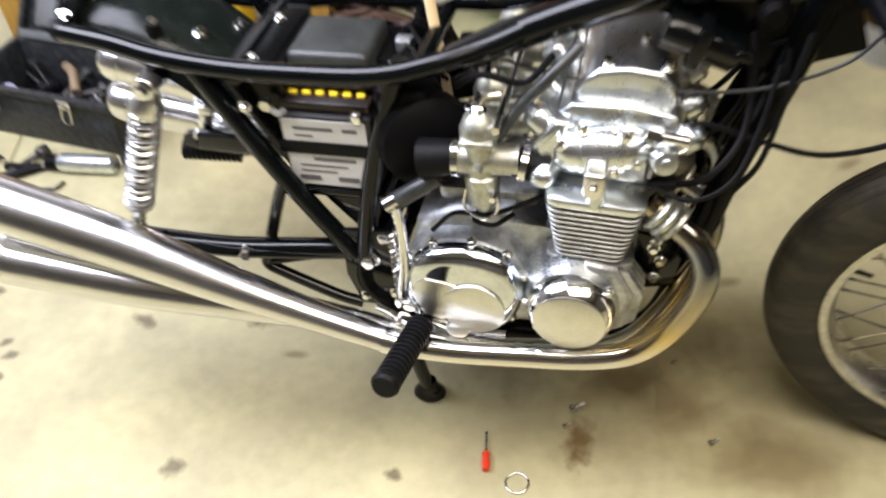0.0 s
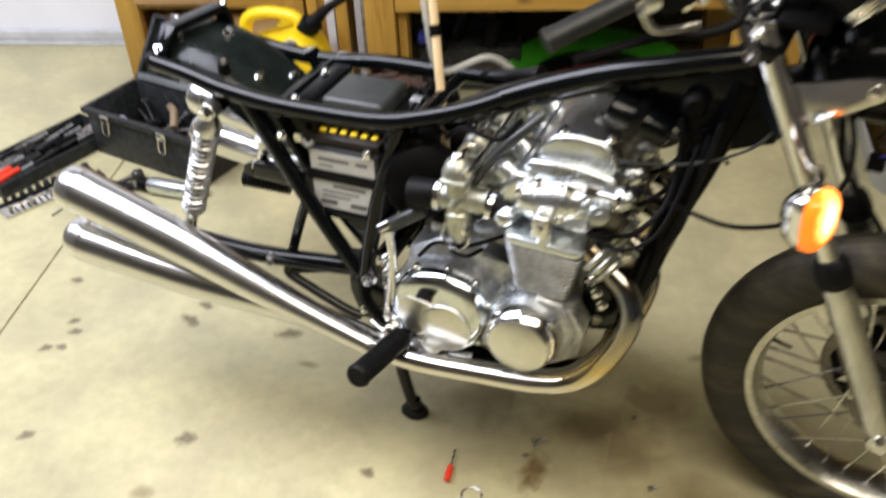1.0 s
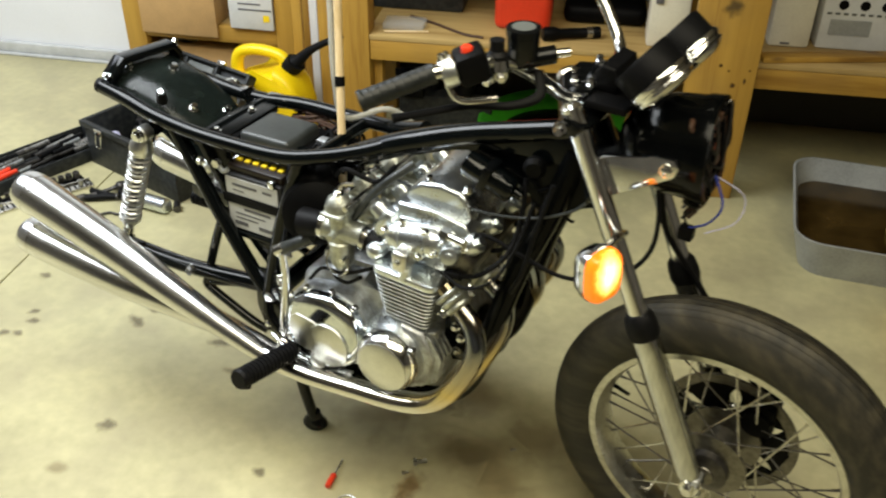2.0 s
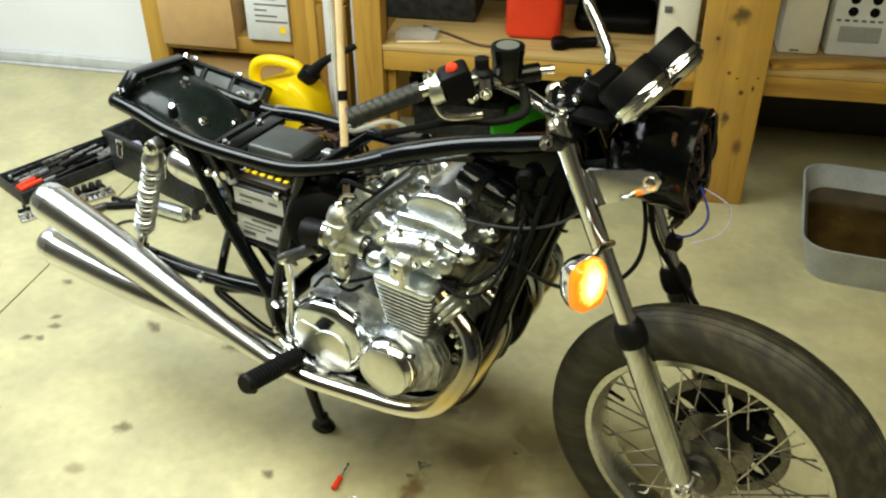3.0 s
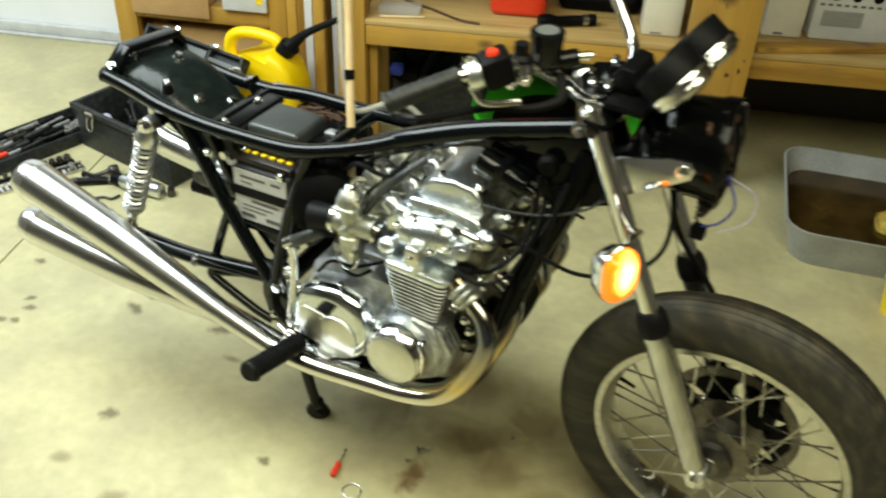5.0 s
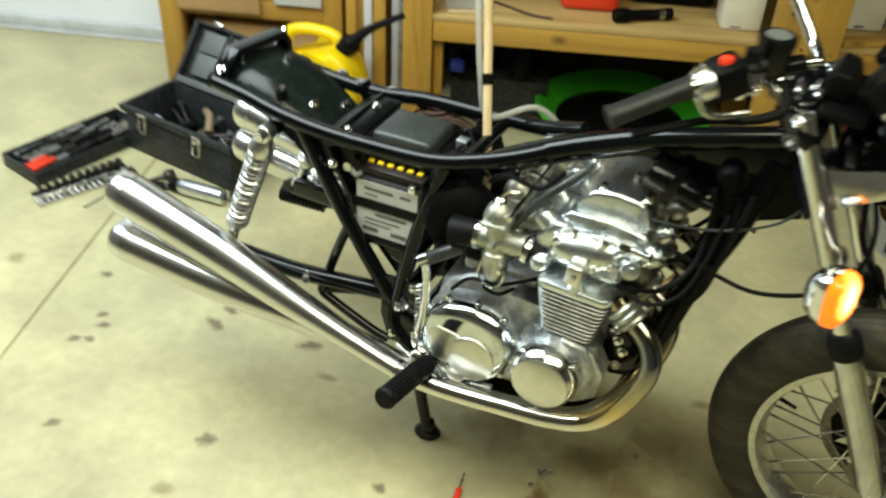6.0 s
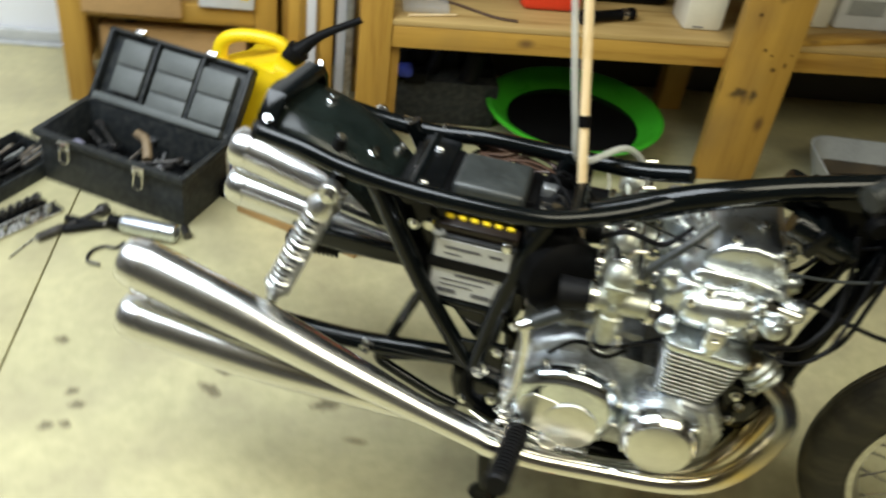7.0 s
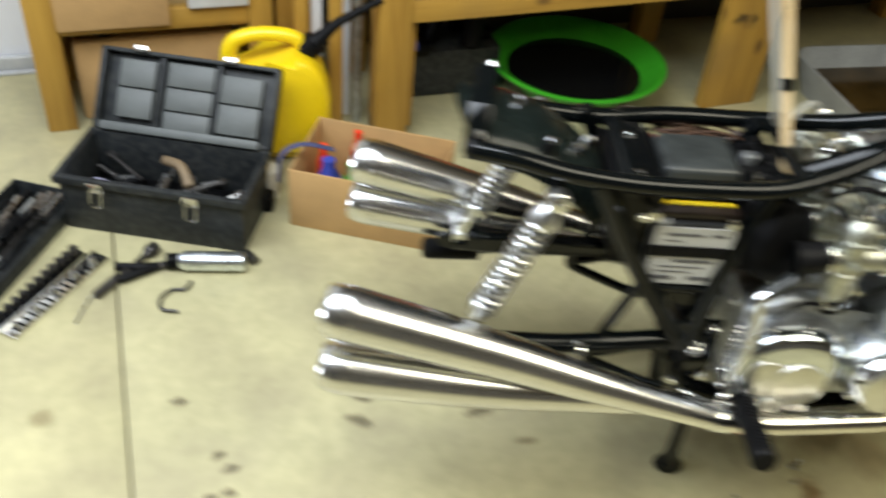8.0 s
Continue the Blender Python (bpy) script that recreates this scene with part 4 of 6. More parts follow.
part("pedal_rubber", pb, GREY_RUBBER, kick)
part("lever_clevis", disc_ring(0.0125, 0.004, Matrix.Translation((0.068, -0.196, 0.332)) @ pose(0, 0, 0, 90), 20, 8), OLD_CHROME, bike)
part("return_spring", tube([(0.055 + 0.006 * math.cos(1.1 * n), -0.168 + 0.006 * math.sin(1.1 * n), 0.37 + 0.0019 * n) for n in range(70)], 0.0016, 6, 0), OLD_CHROME, bike)
# rider's footrest
fr = along((0.100, -0.205, 0.336), (0.086, -0.352, 0.366))
fb = bmesh.new()
prof = [(0, 0)]
for i in range(14):
    z = 0.006 + i * 0.0105
    prof += [(0.0225, z), (0.0225, z + 0.006), (0.0198, z + 0.0066), (0.0198, z + 0.0098)]
prof += [(0.0225, 0.150), (0.0235, 0.160), (0.0195, 0.166), (0, 0.166)]
add_lathe(fb, prof, fr, 18)
peg = part("footrest", fb, RUBBER, bike, "black ribbed rubber footrest")
part("footrest_bar", rod((0.095, -0.12, 0.318), (0.100, -0.21, 0.338), 0.013), BLACK_PAINT, peg)
part("footrest_pin", rod((0.100, -0.190, 0.352), (0.100, -0.190, 0.362), 0.008), CHROME, peg)
part("feeler", lathe([(0, 0), (0.008, 0), (0.009, 0.012), (0, 0.016)], along((0.087, -0.345, 0.347), (0.087, -0.345, 0.2)), 12), RUBBER, peg)
part("brake_pedal", tube([(0.0, -0.15, 0.30), (0.06, -0.165, 0.285), (0.15, -0.17, 0.285), (0.235, -0.175, 0.30)], 0.0075, 10), CHROME, bike)

# centre stand
for k in (1, -1):
    st = part("centre_stand", tube([(0.035, -0.125 * k, 0.285), (0.045, -0.118 * k, 0.15), (0.055, -0.10 * k, 0.03)], 0.0135, 12), BLACK_PAINT, bike)
    part("stand_foot", lathe([(0, 0), (0.027, 0), (0.03, 0.005), (0.029, 0.011), (0.022, 0.022), (0.016, 0.034), (0.0145, 0.045), (0, 0.046)], Matrix.Translation((0.057, -0.097 * k, 0)) @ Matrix.Diagonal((1.1, 0.85, 1, 1)), 22), BLACK_PAINT, st)
part("stand_bar", rod((0.042, -0.118, 0.19), (0.042, 0.118, 0.19), 0.011), BLACK_PAINT, bike)
part("stand_bolt", rod((0.03, -0.148, 0.21), (0.03, -0.115, 0.21), 0.008), BLACK_PAINT, bike)

# carburettors with their boots
for i, y in enumerate((-0.148, -0.052, 0.052, 0.148)):
    body = lathe([(0, 0.555), (0.012, 0.555), (0.016, 0.562), (0.024, 0.575), (0.026, 0.61), (0.027, 0.625), (0.023, 0.628), (0.023, 0.69), (0.029, 0.692), (0.029, 0.705), (0.022, 0.722), (0.012, 0.73), (0, 0.73)], Matrix.Translation((0.205, y, 0)), 20)
    cb = part("carburettor", body, CARB_METAL, engine)
    part("throat", rod((0.16, y, 0.648), (0.262, y, 0.652), 0.0235), CARB_METAL, engine)
    part("clamp", rod((0.165, y, 0.648), (0.175, y, 0.648), 0.029), CHROME, engine)
    part("clamp", rod((0.262, y, 0.647), (0.272, y, 0.645), 0.027), CHROME, engine)
    part("intake_boot", rod((0.252, y, 0.65), (0.302, y, 0.640), 0.0225), RUBBER, engine)
    part("air_boot", rod((0.115, y, 0.64), (0.166, y, 0.648), 0.031, 0.026), RUBBER, engine)
    part("jet_plug", rod((0.205, y - 0.02, 0.65), (0.205, y - 0.040, 0.65), 0.008, seg=6), CARB_METAL, cb)
    part("air_screw", rod((0.225, y - 0.016, 0.60), (0.225, y - 0.034, 0.60), 0.005), CHROME, cb)
    part("flange", box((0.180, y - 0.034, 0.690), (0.230, y + 0.034, 0.699), 0.004), CARB_METAL, cb)
    part("top_nut", add_bolt(bmesh.new(), (0.205, y, 0.73), (0.205, y, 0.9), 0.009, 0.01), CHROME, cb)
    part("cable_elbow", tube([(0.205, y, 0.735), (0.213, y + 0.004, 0.752), (0.235, y + 0.01, 0.755)], 0.0042, 8, 4), OLD_CHROME, cb)
    part("bowl_clip", tube([(0.182, y - 0.012, 0.60), (0.180, y - 0.02, 0.57), (0.205, y - 0.02, 0.550), (0.229, y - 0.02, 0.57), (0.228, y - 0.012, 0.60)], 0.0022, 6, 4), CHROME, cb)
part("breather_hose", tube([(0.212, -0.13, 0.645), (0.232, -0.128, 0.685), (0.262, -0.12, 0.728), (0.298, -0.11, 0.768), (0.335, -0.08, 0.800)], 0.0085, 12), GREY_RUBBER, engine)
part("throttle_bar", rod((0.232, -0.17, 0.715), (0.232, 0.17, 0.715), 0.006), OLD_CHROME, engine)
part("choke_bracket", box((0.185, -0.16, 0.70), (0.20, 0.16, 0.712), 0.002), OLD_CHROME, engine)
part("airbox", box((0.03, -0.10, 0.56), (0.118, 0.10, 0.72), 0.02, None, 3), MATTE_BLACK, bike)
part("airbox_horn", lathe([(0, 0), (0.075, 0), (0.072, 0.03), (0.05, 0.045), (0, 0.045)], along((0.10, -0.08, 0.63), (0.14, -0.14, 0.64)), 28), MATTE_BLACK, bike)
part("fuel_line", tube([(0.16, -0.09, 0.73), (0.2, -0.11, 0.765), (0.26, -0.10, 0.75), (0.30, -0.09, 0.79)], 0.005, 8), RUBBER, bike)
for p in ([(0.31, -0.15, 0.60), (0.22, -0.16, 0.555), (0.16, -0.155, 0.545), (0.12, -0.15, 0.50)], [(0.20, -0.15, 0.555), (0.19, -0.155, 0.535), (0.22, -0.157, 0.53), (0.25, -0.15, 0.55)]):
    part("overflow_hose", tube(p, 0.004, 8), RUBBER, bike)

# exhaust: four headers, four tapered silencers
H4 = [(0.445, -0.158, 0.604, 0.0195), (0.48, -0.166, 0.578, 0.0195), (0.518, -0.18, 0.55, 0.0195), (0.534, -0.195, 0.508, 0.0195), (0.520, -0.205, 0.452, 0.0195), (0.484, -0.212, 0.386, 0.0195), (0.438, -0.217, 0.343, 0.0195), (0.37, -0.221, 0.322, 0.0195),
      (0.27, -0.226, 0.314, 0.0195), (0.15, -0.23, 0.306, 0.0195), (0.06, -0.232, 0.312, 0.0205)]
H3 = [(0.445, -0.055, 0.60, 0.0195), (0.486, -0.062, 0.574, 0.0195), (0.528, -0.07, 0.545, 0.0195), (0.538, -0.082, 0.495, 0.0195), (0.516, -0.115, 0.425, 0.0195), (0.47, -0.15, 0.35, 0.0195), (0.41, -0.17, 0.30, 0.0195),
      (0.30, -0.182, 0.283, 0.0195), (0.15, -0.20, 0.285, 0.0195), (0.06, -0.205, 0.304, 0.0205)]
UP = [(0.06, -0.232, 0.312, 0.0212), (-0.06, -0.231, 0.349, 0.0255), (-0.20, -0.227, 0.392, 0.0335), (-0.40, -0.215, 0.450, 0.0440), (-0.605, -0.205, 0.503, 0.0500), (-0.632, -0.204, 0.510, 0.0502)]
LO = [(0.06, -0.205, 0.304, 0.0212), (-0.06, -0.209, 0.330, 0.0255), (-0.20, -0.216, 0.349, 0.0325), (-0.40, -0.221, 0.366, 0.0410), (-0.61, -0.222, 0.390, 0.0460), (-0.636, -0.222, 0.394, 0.0462)]


def far(pts, dy, dz):
    """The pair on the other side sits a little further forward and splays out."""
    out = []
    for x, y, z, r in pts:
        k = min(1, max(0, (0.06 - x) / 0.68))
        out.append((x + 0.02 * k, -y + dy * k, z + dz * k, r))
    return out


def silencer(pts, label):
    s = part("silencer", tube(pts, 0.03, 32, 6), DULL_CHROME, bike, label)
    a, b = Vector(pts[-2][:3]), Vector(pts[-1][:3])
    r = pts[-1][3]
    part("end_cone", lathe([(r, 0), (r + 0.0012, 0.003), (r + 0.0004, 0.007), (r * 0.99, 0.016), (r * 0.95, 0.030), (r * 0.86, 0.041), (r * 0.74, 0.046), (r * 0.66, 0.046), (r * 0.62, 0.040), (r * 0.58, 0.0)], along(b, b + (b - a)), 32, False), DULL_CHROME, s)
    part("outlet", lathe([(0, 0.0), (r * 0.57, 0.0), (r * 0.57, 0.002), (0, 0.002)], along(b + (b - a).normalized() * 0.012, b + (b - a) * 3), 20), MATTE_BLACK, s)
    return s


for k in (1, -1):
    f = (lambda q: q) if k == 1 else mirror
    part("header_pipe", tube(f(H4), 0.0195, 18), HEADER, bike, "chrome header pipe with gold and blue heat tint")
    part("header_pipe", tube(f(H3), 0.0195, 18), HEADER, bike, "chrome header pipe with gold and blue heat tint")
    silencer(UP if k == 1 else far(UP, 0.032, 0.006), "long tapered chrome silencer")
    silencer(LO if k == 1 else far(LO, 0.0, 0.032), "long tapered chrome silencer")
    for H in (H4, H3):
        p, q = Vector((H[0][0], H[0][1] * k, H[0][2])), Vector((H[1][0], H[1][1] * k, H[1][2]))
        m = along(p.lerp(q, 0.55), q)
        part("exhaust_collar", lathe([(0.018, -0.010), (0.030, -0.010), (0.033, -0.006), (0.030, 0.000), (0.025, 0.002), (0.030, 0.004), (0.033, 0.008), (0.030, 0.014), (0.025, 0.016), (0.029, 0.019), (0.030, 0.024), (0.026, 0.028), (0.020, 0.030)], m, 26), CARB_METAL, bike)
        for a in (30, 210):
            c = m @ Vector((0.034 * math.cos(radians(a)), 0.034 * math.sin(radians(a)), 0.010))
            part("collar_nut", add_bolt(bmesh.new(), c, c + (q - p), 0.007, 0.014), CHROME, bike)
    part("clamp_band", tube([(0.065, -0.231 * k, 0.312, 0.0235), (0.040, -0.231 * k, 0.316, 0.024)], 0.023, 22, 0), CHROME, bike)
# folded left footrest under the left silencers
lp = lathe([(0, 0)] + [(r, i * 0.01 + d) for i in range(12) for r, d in ((0.023, 0.0), (0.023, 0.006), (0.019, 0.0065), (0.019, 0.0095))] + [(0, 0.125)], along((-0.385, 0.19, 0.342), (-0.52, 0.16, 0.362)), 14)
part("passenger_footrest", lp, RUBBER, bike, "black ribbed rubber passenger footrest")
part("footrest_arm", rod((-0.21, 0.152, 0.40), (-0.39, 0.19, 0.342), 0.011), BLACK_PAINT, bike)

# ---- front end, turned a little to the right about the steering axis ----
AXIS_P, AXIS_D = Vector((0.62, 0, 1.0)), Vector((0.43, 0, -0.90)).normalized()
STEER = Matrix.Translation(Vector((0.004, -0.042, -0.003)) + AXIS_P) @ Matrix.Rotation(radians(5.7), 4, AXIS_D) @ Matrix.Translation(-AXIS_P)
part("steering_head", rod(AXIS_P + AXIS_D * 0.03, AXIS_P + AXIS_D * 0.17, 0.028), BLACK_PAINT, bike)


def front(name, bm, material, label="", parent=bike, **kw):
    bmesh.ops.transform(bm, matrix=STEER, verts=bm.verts)
    return part(name, bm, material, parent, label, **kw)


UNSTEER = STEER.inverted()


def squared(bm, m, power=3.4):
    """Makes a turned shape a rounded rectangle, higher than wide, and puts it at the pose m."""
    for v in bm.verts:
        r = math.hypot(v.co.x, v.co.y)
        if r > 1e-6:
            c, q = abs(v.co.x / r), abs(v.co.y / r)
            f = (c ** power + q ** power) ** (-1 / power)
            v.co.x, v.co.y = v.co.x * f * 0.86, v.co.y * f * 1.12
    bmesh.ops.transform(bm, matrix=m, verts=bm.verts)
    return bm


def U(x, y, z):
    """A point of the turned front end, laid back to where it stands with the bars straight."""
    return UNSTEER @ Vector((x, y, z))


LEG_T, LEG_S, LEG_B = Vector((0.665, 0, 1.02)), Vector((0.826, 0, 0.655)), Vector((0.962, 0, 0.345))
for k in (1, -1):
    o = Vector((0, -0.095 * k, 0))
    leg = front("fork_leg", rod(LEG_T + o, LEG_S + o, 0.0175, seg=20), CHROME, "chrome fork leg with alloy slider")
    s = (LEG_B - LEG_S).normalized()
    L = (LEG_B - LEG_S).length
    front("slider", lathe([(0, 0.0), (0.025, 0.0), (0.0262, 0.02), (0.0255, 0.03), (0.0255, L * 0.9), (0.02, L * 0.96), (0.016, L + 0.006), (0, L + 0.006)], along(LEG_S + o + s * 0.012, LEG_B + o), 22), SLIDER_METAL, parent=leg)
    front("dust_seal", lathe([(0, -0.024), (0.021, -0.024), (0.026, -0.016), (0.0285, 0.0), (0.0285, 0.016), (0.026, 0.024), (0, 0.024)], along(LEG_S + o, LEG_B + o), 22), RUBBER, parent=leg)
    front("axle_clamp", box((-0.016, -0.017, -0.022), (0.016, 0.017, 0.022), 0.005, Matrix.Translation(Vector((0.967, -0.095 * k, 0.335)))), CAST, parent=leg)
    for dx in (-0.012, 0.012):
        front("clamp_bolt", add_bolt(bmesh.new(), (0.967 + dx, -0.095 * k, 0.315), (0.967 + dx, -0.095 * k, 0.2), 0.006, 0.014), CHROME, parent=leg)
    front("axle_nut", add_bolt(bmesh.new(), (0.967, -0.112 * k, 0.335), (0.967, -k, 0.335), 0.013, 0.014), CHROME, parent=leg)
    for f in (0.35, 0.8):
        front("guard_boss", rod(LEG_S + o + s * L * f + Vector((-0.02, 0, 0)), LEG_S + o + s * L * f + Vector((-0.032, 0, 0.004)), 0.007), CHROME, parent=leg)
    front("top_cap", lathe([(0, 0), (0.019, 0), (0.019, 0.008), (0.012, 0.014), (0, 0.015)], along(LEG_T + o, LEG_T + o - AXIS_D), 18), CHROME, parent=leg)
for f, reach in ((0.06, 1.0), (0.42, 0.2)):
    c = LEG_T.lerp(LEG_S, f)
    front("fork_yoke", slab([(x * (reach if x > 0 else 1) - 0.028, y * (0.9 + 0.1 * reach)) for x, y in ((0.038, -0.118), (0.048, -0.095), (0.048, 0.095), (0.038, 0.118), (0.008, 0.118), (-0.05, 0.03), (-0.05, -0.03), (0.008, -0.118))], -0.012, 0.014,
                              Matrix.Translation(c) @ pose(0, 0, 0, 0, 25.5, 0) @ FLAT, 0.005), SATIN_BLACK)
for k in (1, -1):
    p = LEG_T.lerp(LEG_S, 0.06) + Vector((-0.02, -0.118 * k, 0.0))
    front("yoke_bolt", add_bolt(bmesh.new(), p, p + Vector((0.4, -1 * k, 0.2)), 0.008, 0.03), CHROME)
front("stem_nut", lathe([(0, 0), (0.02, 0), (0.02, 0.016), (0.012, 0.024), (0, 0.024)], along(AXIS_P - AXIS_D * 0.02, AXIS_P - AXIS_D), 6), CHROME)

# front wheel
AX = Vector((0.979, 0, 0.3395))
WM = Matrix.Translation(AX) @ pose(0, 0, 0, 90)
hub = front("front_wheel", lathe([(0, -0.075), (0.02, -0.075), (0.028, -0.06), (0.05, -0.045), (0.075, -0.04), (0.075, -0.034), (0.04, -0.028), (0.032, 0), (0.04, 0.028), (0.07, 0.034), (0.07, 0.04), (0.03, 0.05), (0.02, 0.075), (0, 0.075)], WM, 32), DULL_ALLOY, "spoked front wheel with worn dusty tyre")
tw = [(0.2485, -0.033), (0.2565, -0.045), (0.277, -0.052), (0.300, -0.051), (0.316, -0.0445)]
for y, r in ((-0.034, 0.3255), (-0.0205, 0.3315), (-0.007, 0.3348), (0.007, 0.3348), (0.0205, 0.3315), (0.034, 0.3255)):
    tw += [(r + 0.0003, y - 0.0014), (r - 0.0026, y - 0.0006), (r - 0.0026, y + 0.0006), (r + 0.0003, y + 0.0014)]
tw += [(0.316, 0.0445), (0.300, 0.051), (0.277, 0.052), (0.2565, 0.045), (0.2485, 0.033), (0.248, 0.0)]
tw = [(0.2485 + (r - 0.2485) * 1.055, y) for r, y in tw]
front("tyre", turned_ring(tw, WM, 96), TYRE, "black tyre browned with dust", parent=hub, angle=60)
rim = [(0.2505, -0.0385), (0.2505, -0.0355), (0.242, -0.030), (0.238, -0.018), (0.232, 0.0), (0.238, 0.018), (0.242, 0.030), (0.2505, 0.0355), (0.2505, 0.0385), (0.238, 0.038), (0.231, 0.024), (0.226, 0.0), (0.231, -0.024), (0.238, -0.038)]
front("rim", turned_ring(rim, WM, 96), RIM_METAL, "worn chrome rim", parent=hub)
for i in range(36):
    a = 2 * math.pi * i / 36
    s = 1 if i % 2 else -1
    b = a + (0.95 if (i // 2) % 2 else -0.95) * 0.85
    p = WM @ Vector((0.068 * math.cos(b), 0.068 * math.sin(b), 0.038 * s))
    q = WM @ Vector((0.229 * math.cos(a), 0.229 * math.sin(a), 0.006 * s))
    sp = rod(p, q, 0.0019, seg=6)
    add_rod(sp, q - (q - p).normalized() * 0.018, q, 0.0028, seg=6)
    front("spoke", sp, OLD_CHROME, parent=hub)
va = radians(166)
q, p = WM @ Vector((0.228 * math.cos(va), 0.228 * math.sin(va), 0)), WM @ Vector((0.192 * math.cos(va), 0.192 * math.sin(va), 0))
front("valve", rod(q, p, 0.0045, 0.0035), RUBBER, parent=hub)
front("axle", rod(AX + Vector((0, -0.115, 0)), AX + Vector((0, 0.115, 0)), 0.008), CHROME, parent=hub)
front("speedo_drive", lathe([(0, 0), (0.042, 0), (0.042, 0.016), (0.025, 0.024), (0, 0.024)], along(AX + Vector((0, -0.048, 0)), AX + Vector((0, -1, 0))), 28), DARK_METAL, parent=hub)
# brake disc on the far side with drilled carrier
dm = WM @ Matrix.Translation((0, 0, -0.062))
front("brake_disc", turned_ring([(0.117, -0.003), (0.137, -0.003), (0.137, 0.003), (0.117, 0.003)], dm, 64), DULL_ALLOY, "worn steel brake disc", parent=hub)
car = bmesh.new()
for i in range(6):
    a0 = 2 * math.pi * i / 6
    pts = [(0.045, a0 - 0.52), (0.075, a0 - 0.36), (0.098, a0 - 0.40), (0.118, a0 - 0.523), (0.122, a0), (0.118, a0 + 0.523), (0.098, a0 + 0.40), (0.075, a0 + 0.36), (0.045, a0 + 0.52)]
    front("carrier_arm", slab([(r * math.cos(a), r * math.sin(a)) for r, a in pts], -0.004, 0.004, dm @ pose(0, 0, 0, -90), 0.001, 1), MATTE_BLACK, parent=hub)
add_lathe(car, [(0.03, -0.012), (0.058, -0.012), (0.058, 0.012), (0.03, 0.012)], dm, 28)
front("disc_carrier", car, MATTE_BLACK, parent=hub)
for i in range(6):
    a = 2 * math.pi * (i + 0.5) / 6
    p = dm @ Vector((0.07 * math.cos(a), 0.07 * math.sin(a), 0.004))
    bo = bmesh.new()
    add_bolt(bo, p, p + (dm.to_3x3() @ Vector((0, 0, 1))), 0.007, 0.012)
    front("disc_bolt", bo, CHROME, parent=hub)
cal = box((1.0, 0.04, 0.37), (1.06, 0.105, 0.45), 0.012)
add_rod(cal, (1.03, 0.03, 0.41), (1.03, 0.115, 0.41), 0.028)
front("brake_caliper", cal, MATTE_BLACK)
front("brake_hose", tube([(1.02, 0.08, 0.44), (0.94, 0.09, 0.53), (0.87, 0.075, 0.64), (0.80, 0.05, 0.75), (0.78, 0.04, 0.84)], 0.0055, 8), RUBBER)

# headlamp shell with loose wiring, brackets, indicator
HL, HD = Vector((0.795, 0.016, 0.950)), Vector((0.985, 0.12, 0.03))
hm = along(HL, HL + HD)
lamp = front("headlamp_shell", lathe([(0.0, -0.085), (0.03, -0.082), (0.056, -0.066), (0.075, -0.036), (0.083, 0.005), (0.086, 0.04), (0.0895, 0.048), (0.0905, 0.070), (0.083, 0.070), (0.080, 0.04), (0.072, -0.03), (0.048, -0.06), (0, -0.076)], hm, 40), SHELL_BLACK, "empty black headlamp shell with wiring hanging out")
rng = random.Random(7)
for i in range(34):
    c = HL + HD * 0.03
    a, r = rng.uniform(0, 6.28), rng.uniform(0.01, 0.06)
    p0 = c + Vector((-0.03, r * math.cos(a), r * math.sin(a)))
    p1 = c + Vector((0.012 + 0.026 * rng.random(), 0.062 * rng.uniform(-1, 1), 0.064 * rng.uniform(-1, 1)))
    p2 = c + Vector((0.02, 0.06 * rng.uniform(-1, 1), -0.075 + 0.05 * rng.uniform(-1, 1)))
    front("loose_wire", tube([p0, p0.lerp(p1, 0.6) + Vector((0.01, 0, 0.02)), p1, p1.lerp(p2, 0.5) + Vector((0.015, 0.01, -0.01)), p2], 0.0026 + 0.0015 * rng.random(), 6, 5), (WIRE_BROWN, MATTE_BLACK, RUBBER, DARK_METAL)[i % 4], parent=lamp)
for i in range(11):
    c = HL + HD * (0.045 + 0.012 * rng.random()) + Vector((0, 0.05 * rng.uniform(-1, 1), 0.06 * rng.uniform(-1, 1)))
    front("connector", box(c - Vector((0.012, 0.008, 0.007)), c + Vector((0.012, 0.008, 0.007)), 0.002), (WIRE_BROWN, MATTE_BLACK, RUST_WIRE)[i % 3], parent=lamp)
w0 = HL + HD * 0.05 + Vector((0.0, -0.01, -0.08))
front("hanging_wire", tube([w0, w0 + Vector((0.0, -0.01, -0.02)), w0 + Vector((-0.01, 0, -0.045)), w0 + Vector((0.0, 0.0, -0.07))], 0.0022, 6), RUBBER, parent=lamp)
front("hanging_wire", tube([w0 + Vector((0.02, 0.03, 0.03)), w0 + Vector((0.045, 0.02, -0.02)), w0 + Vector((0.03, 0.01, -0.055)), w0 + Vector((0.0, 0.0, -0.07))], 0.0022, 6), BLUE, parent=lamp)
front("hanging_wire", tube([w0 + Vector((0.02, 0.04, 0.02)), w0 + Vector((0.07, 0.05, -0.01)), w0 + Vector((0.07, 0.03, -0.05)), w0 + Vector((0.03, 0.0, -0.07))], 0.0014, 6), PALE_CLOTH, parent=lamp)
front("connector", box(w0 + Vector((-0.014, -0.01, -0.092)), w0 + Vector((0.012, 0.012, -0.068)), 0.003), MATTE_BLACK, parent=lamp)
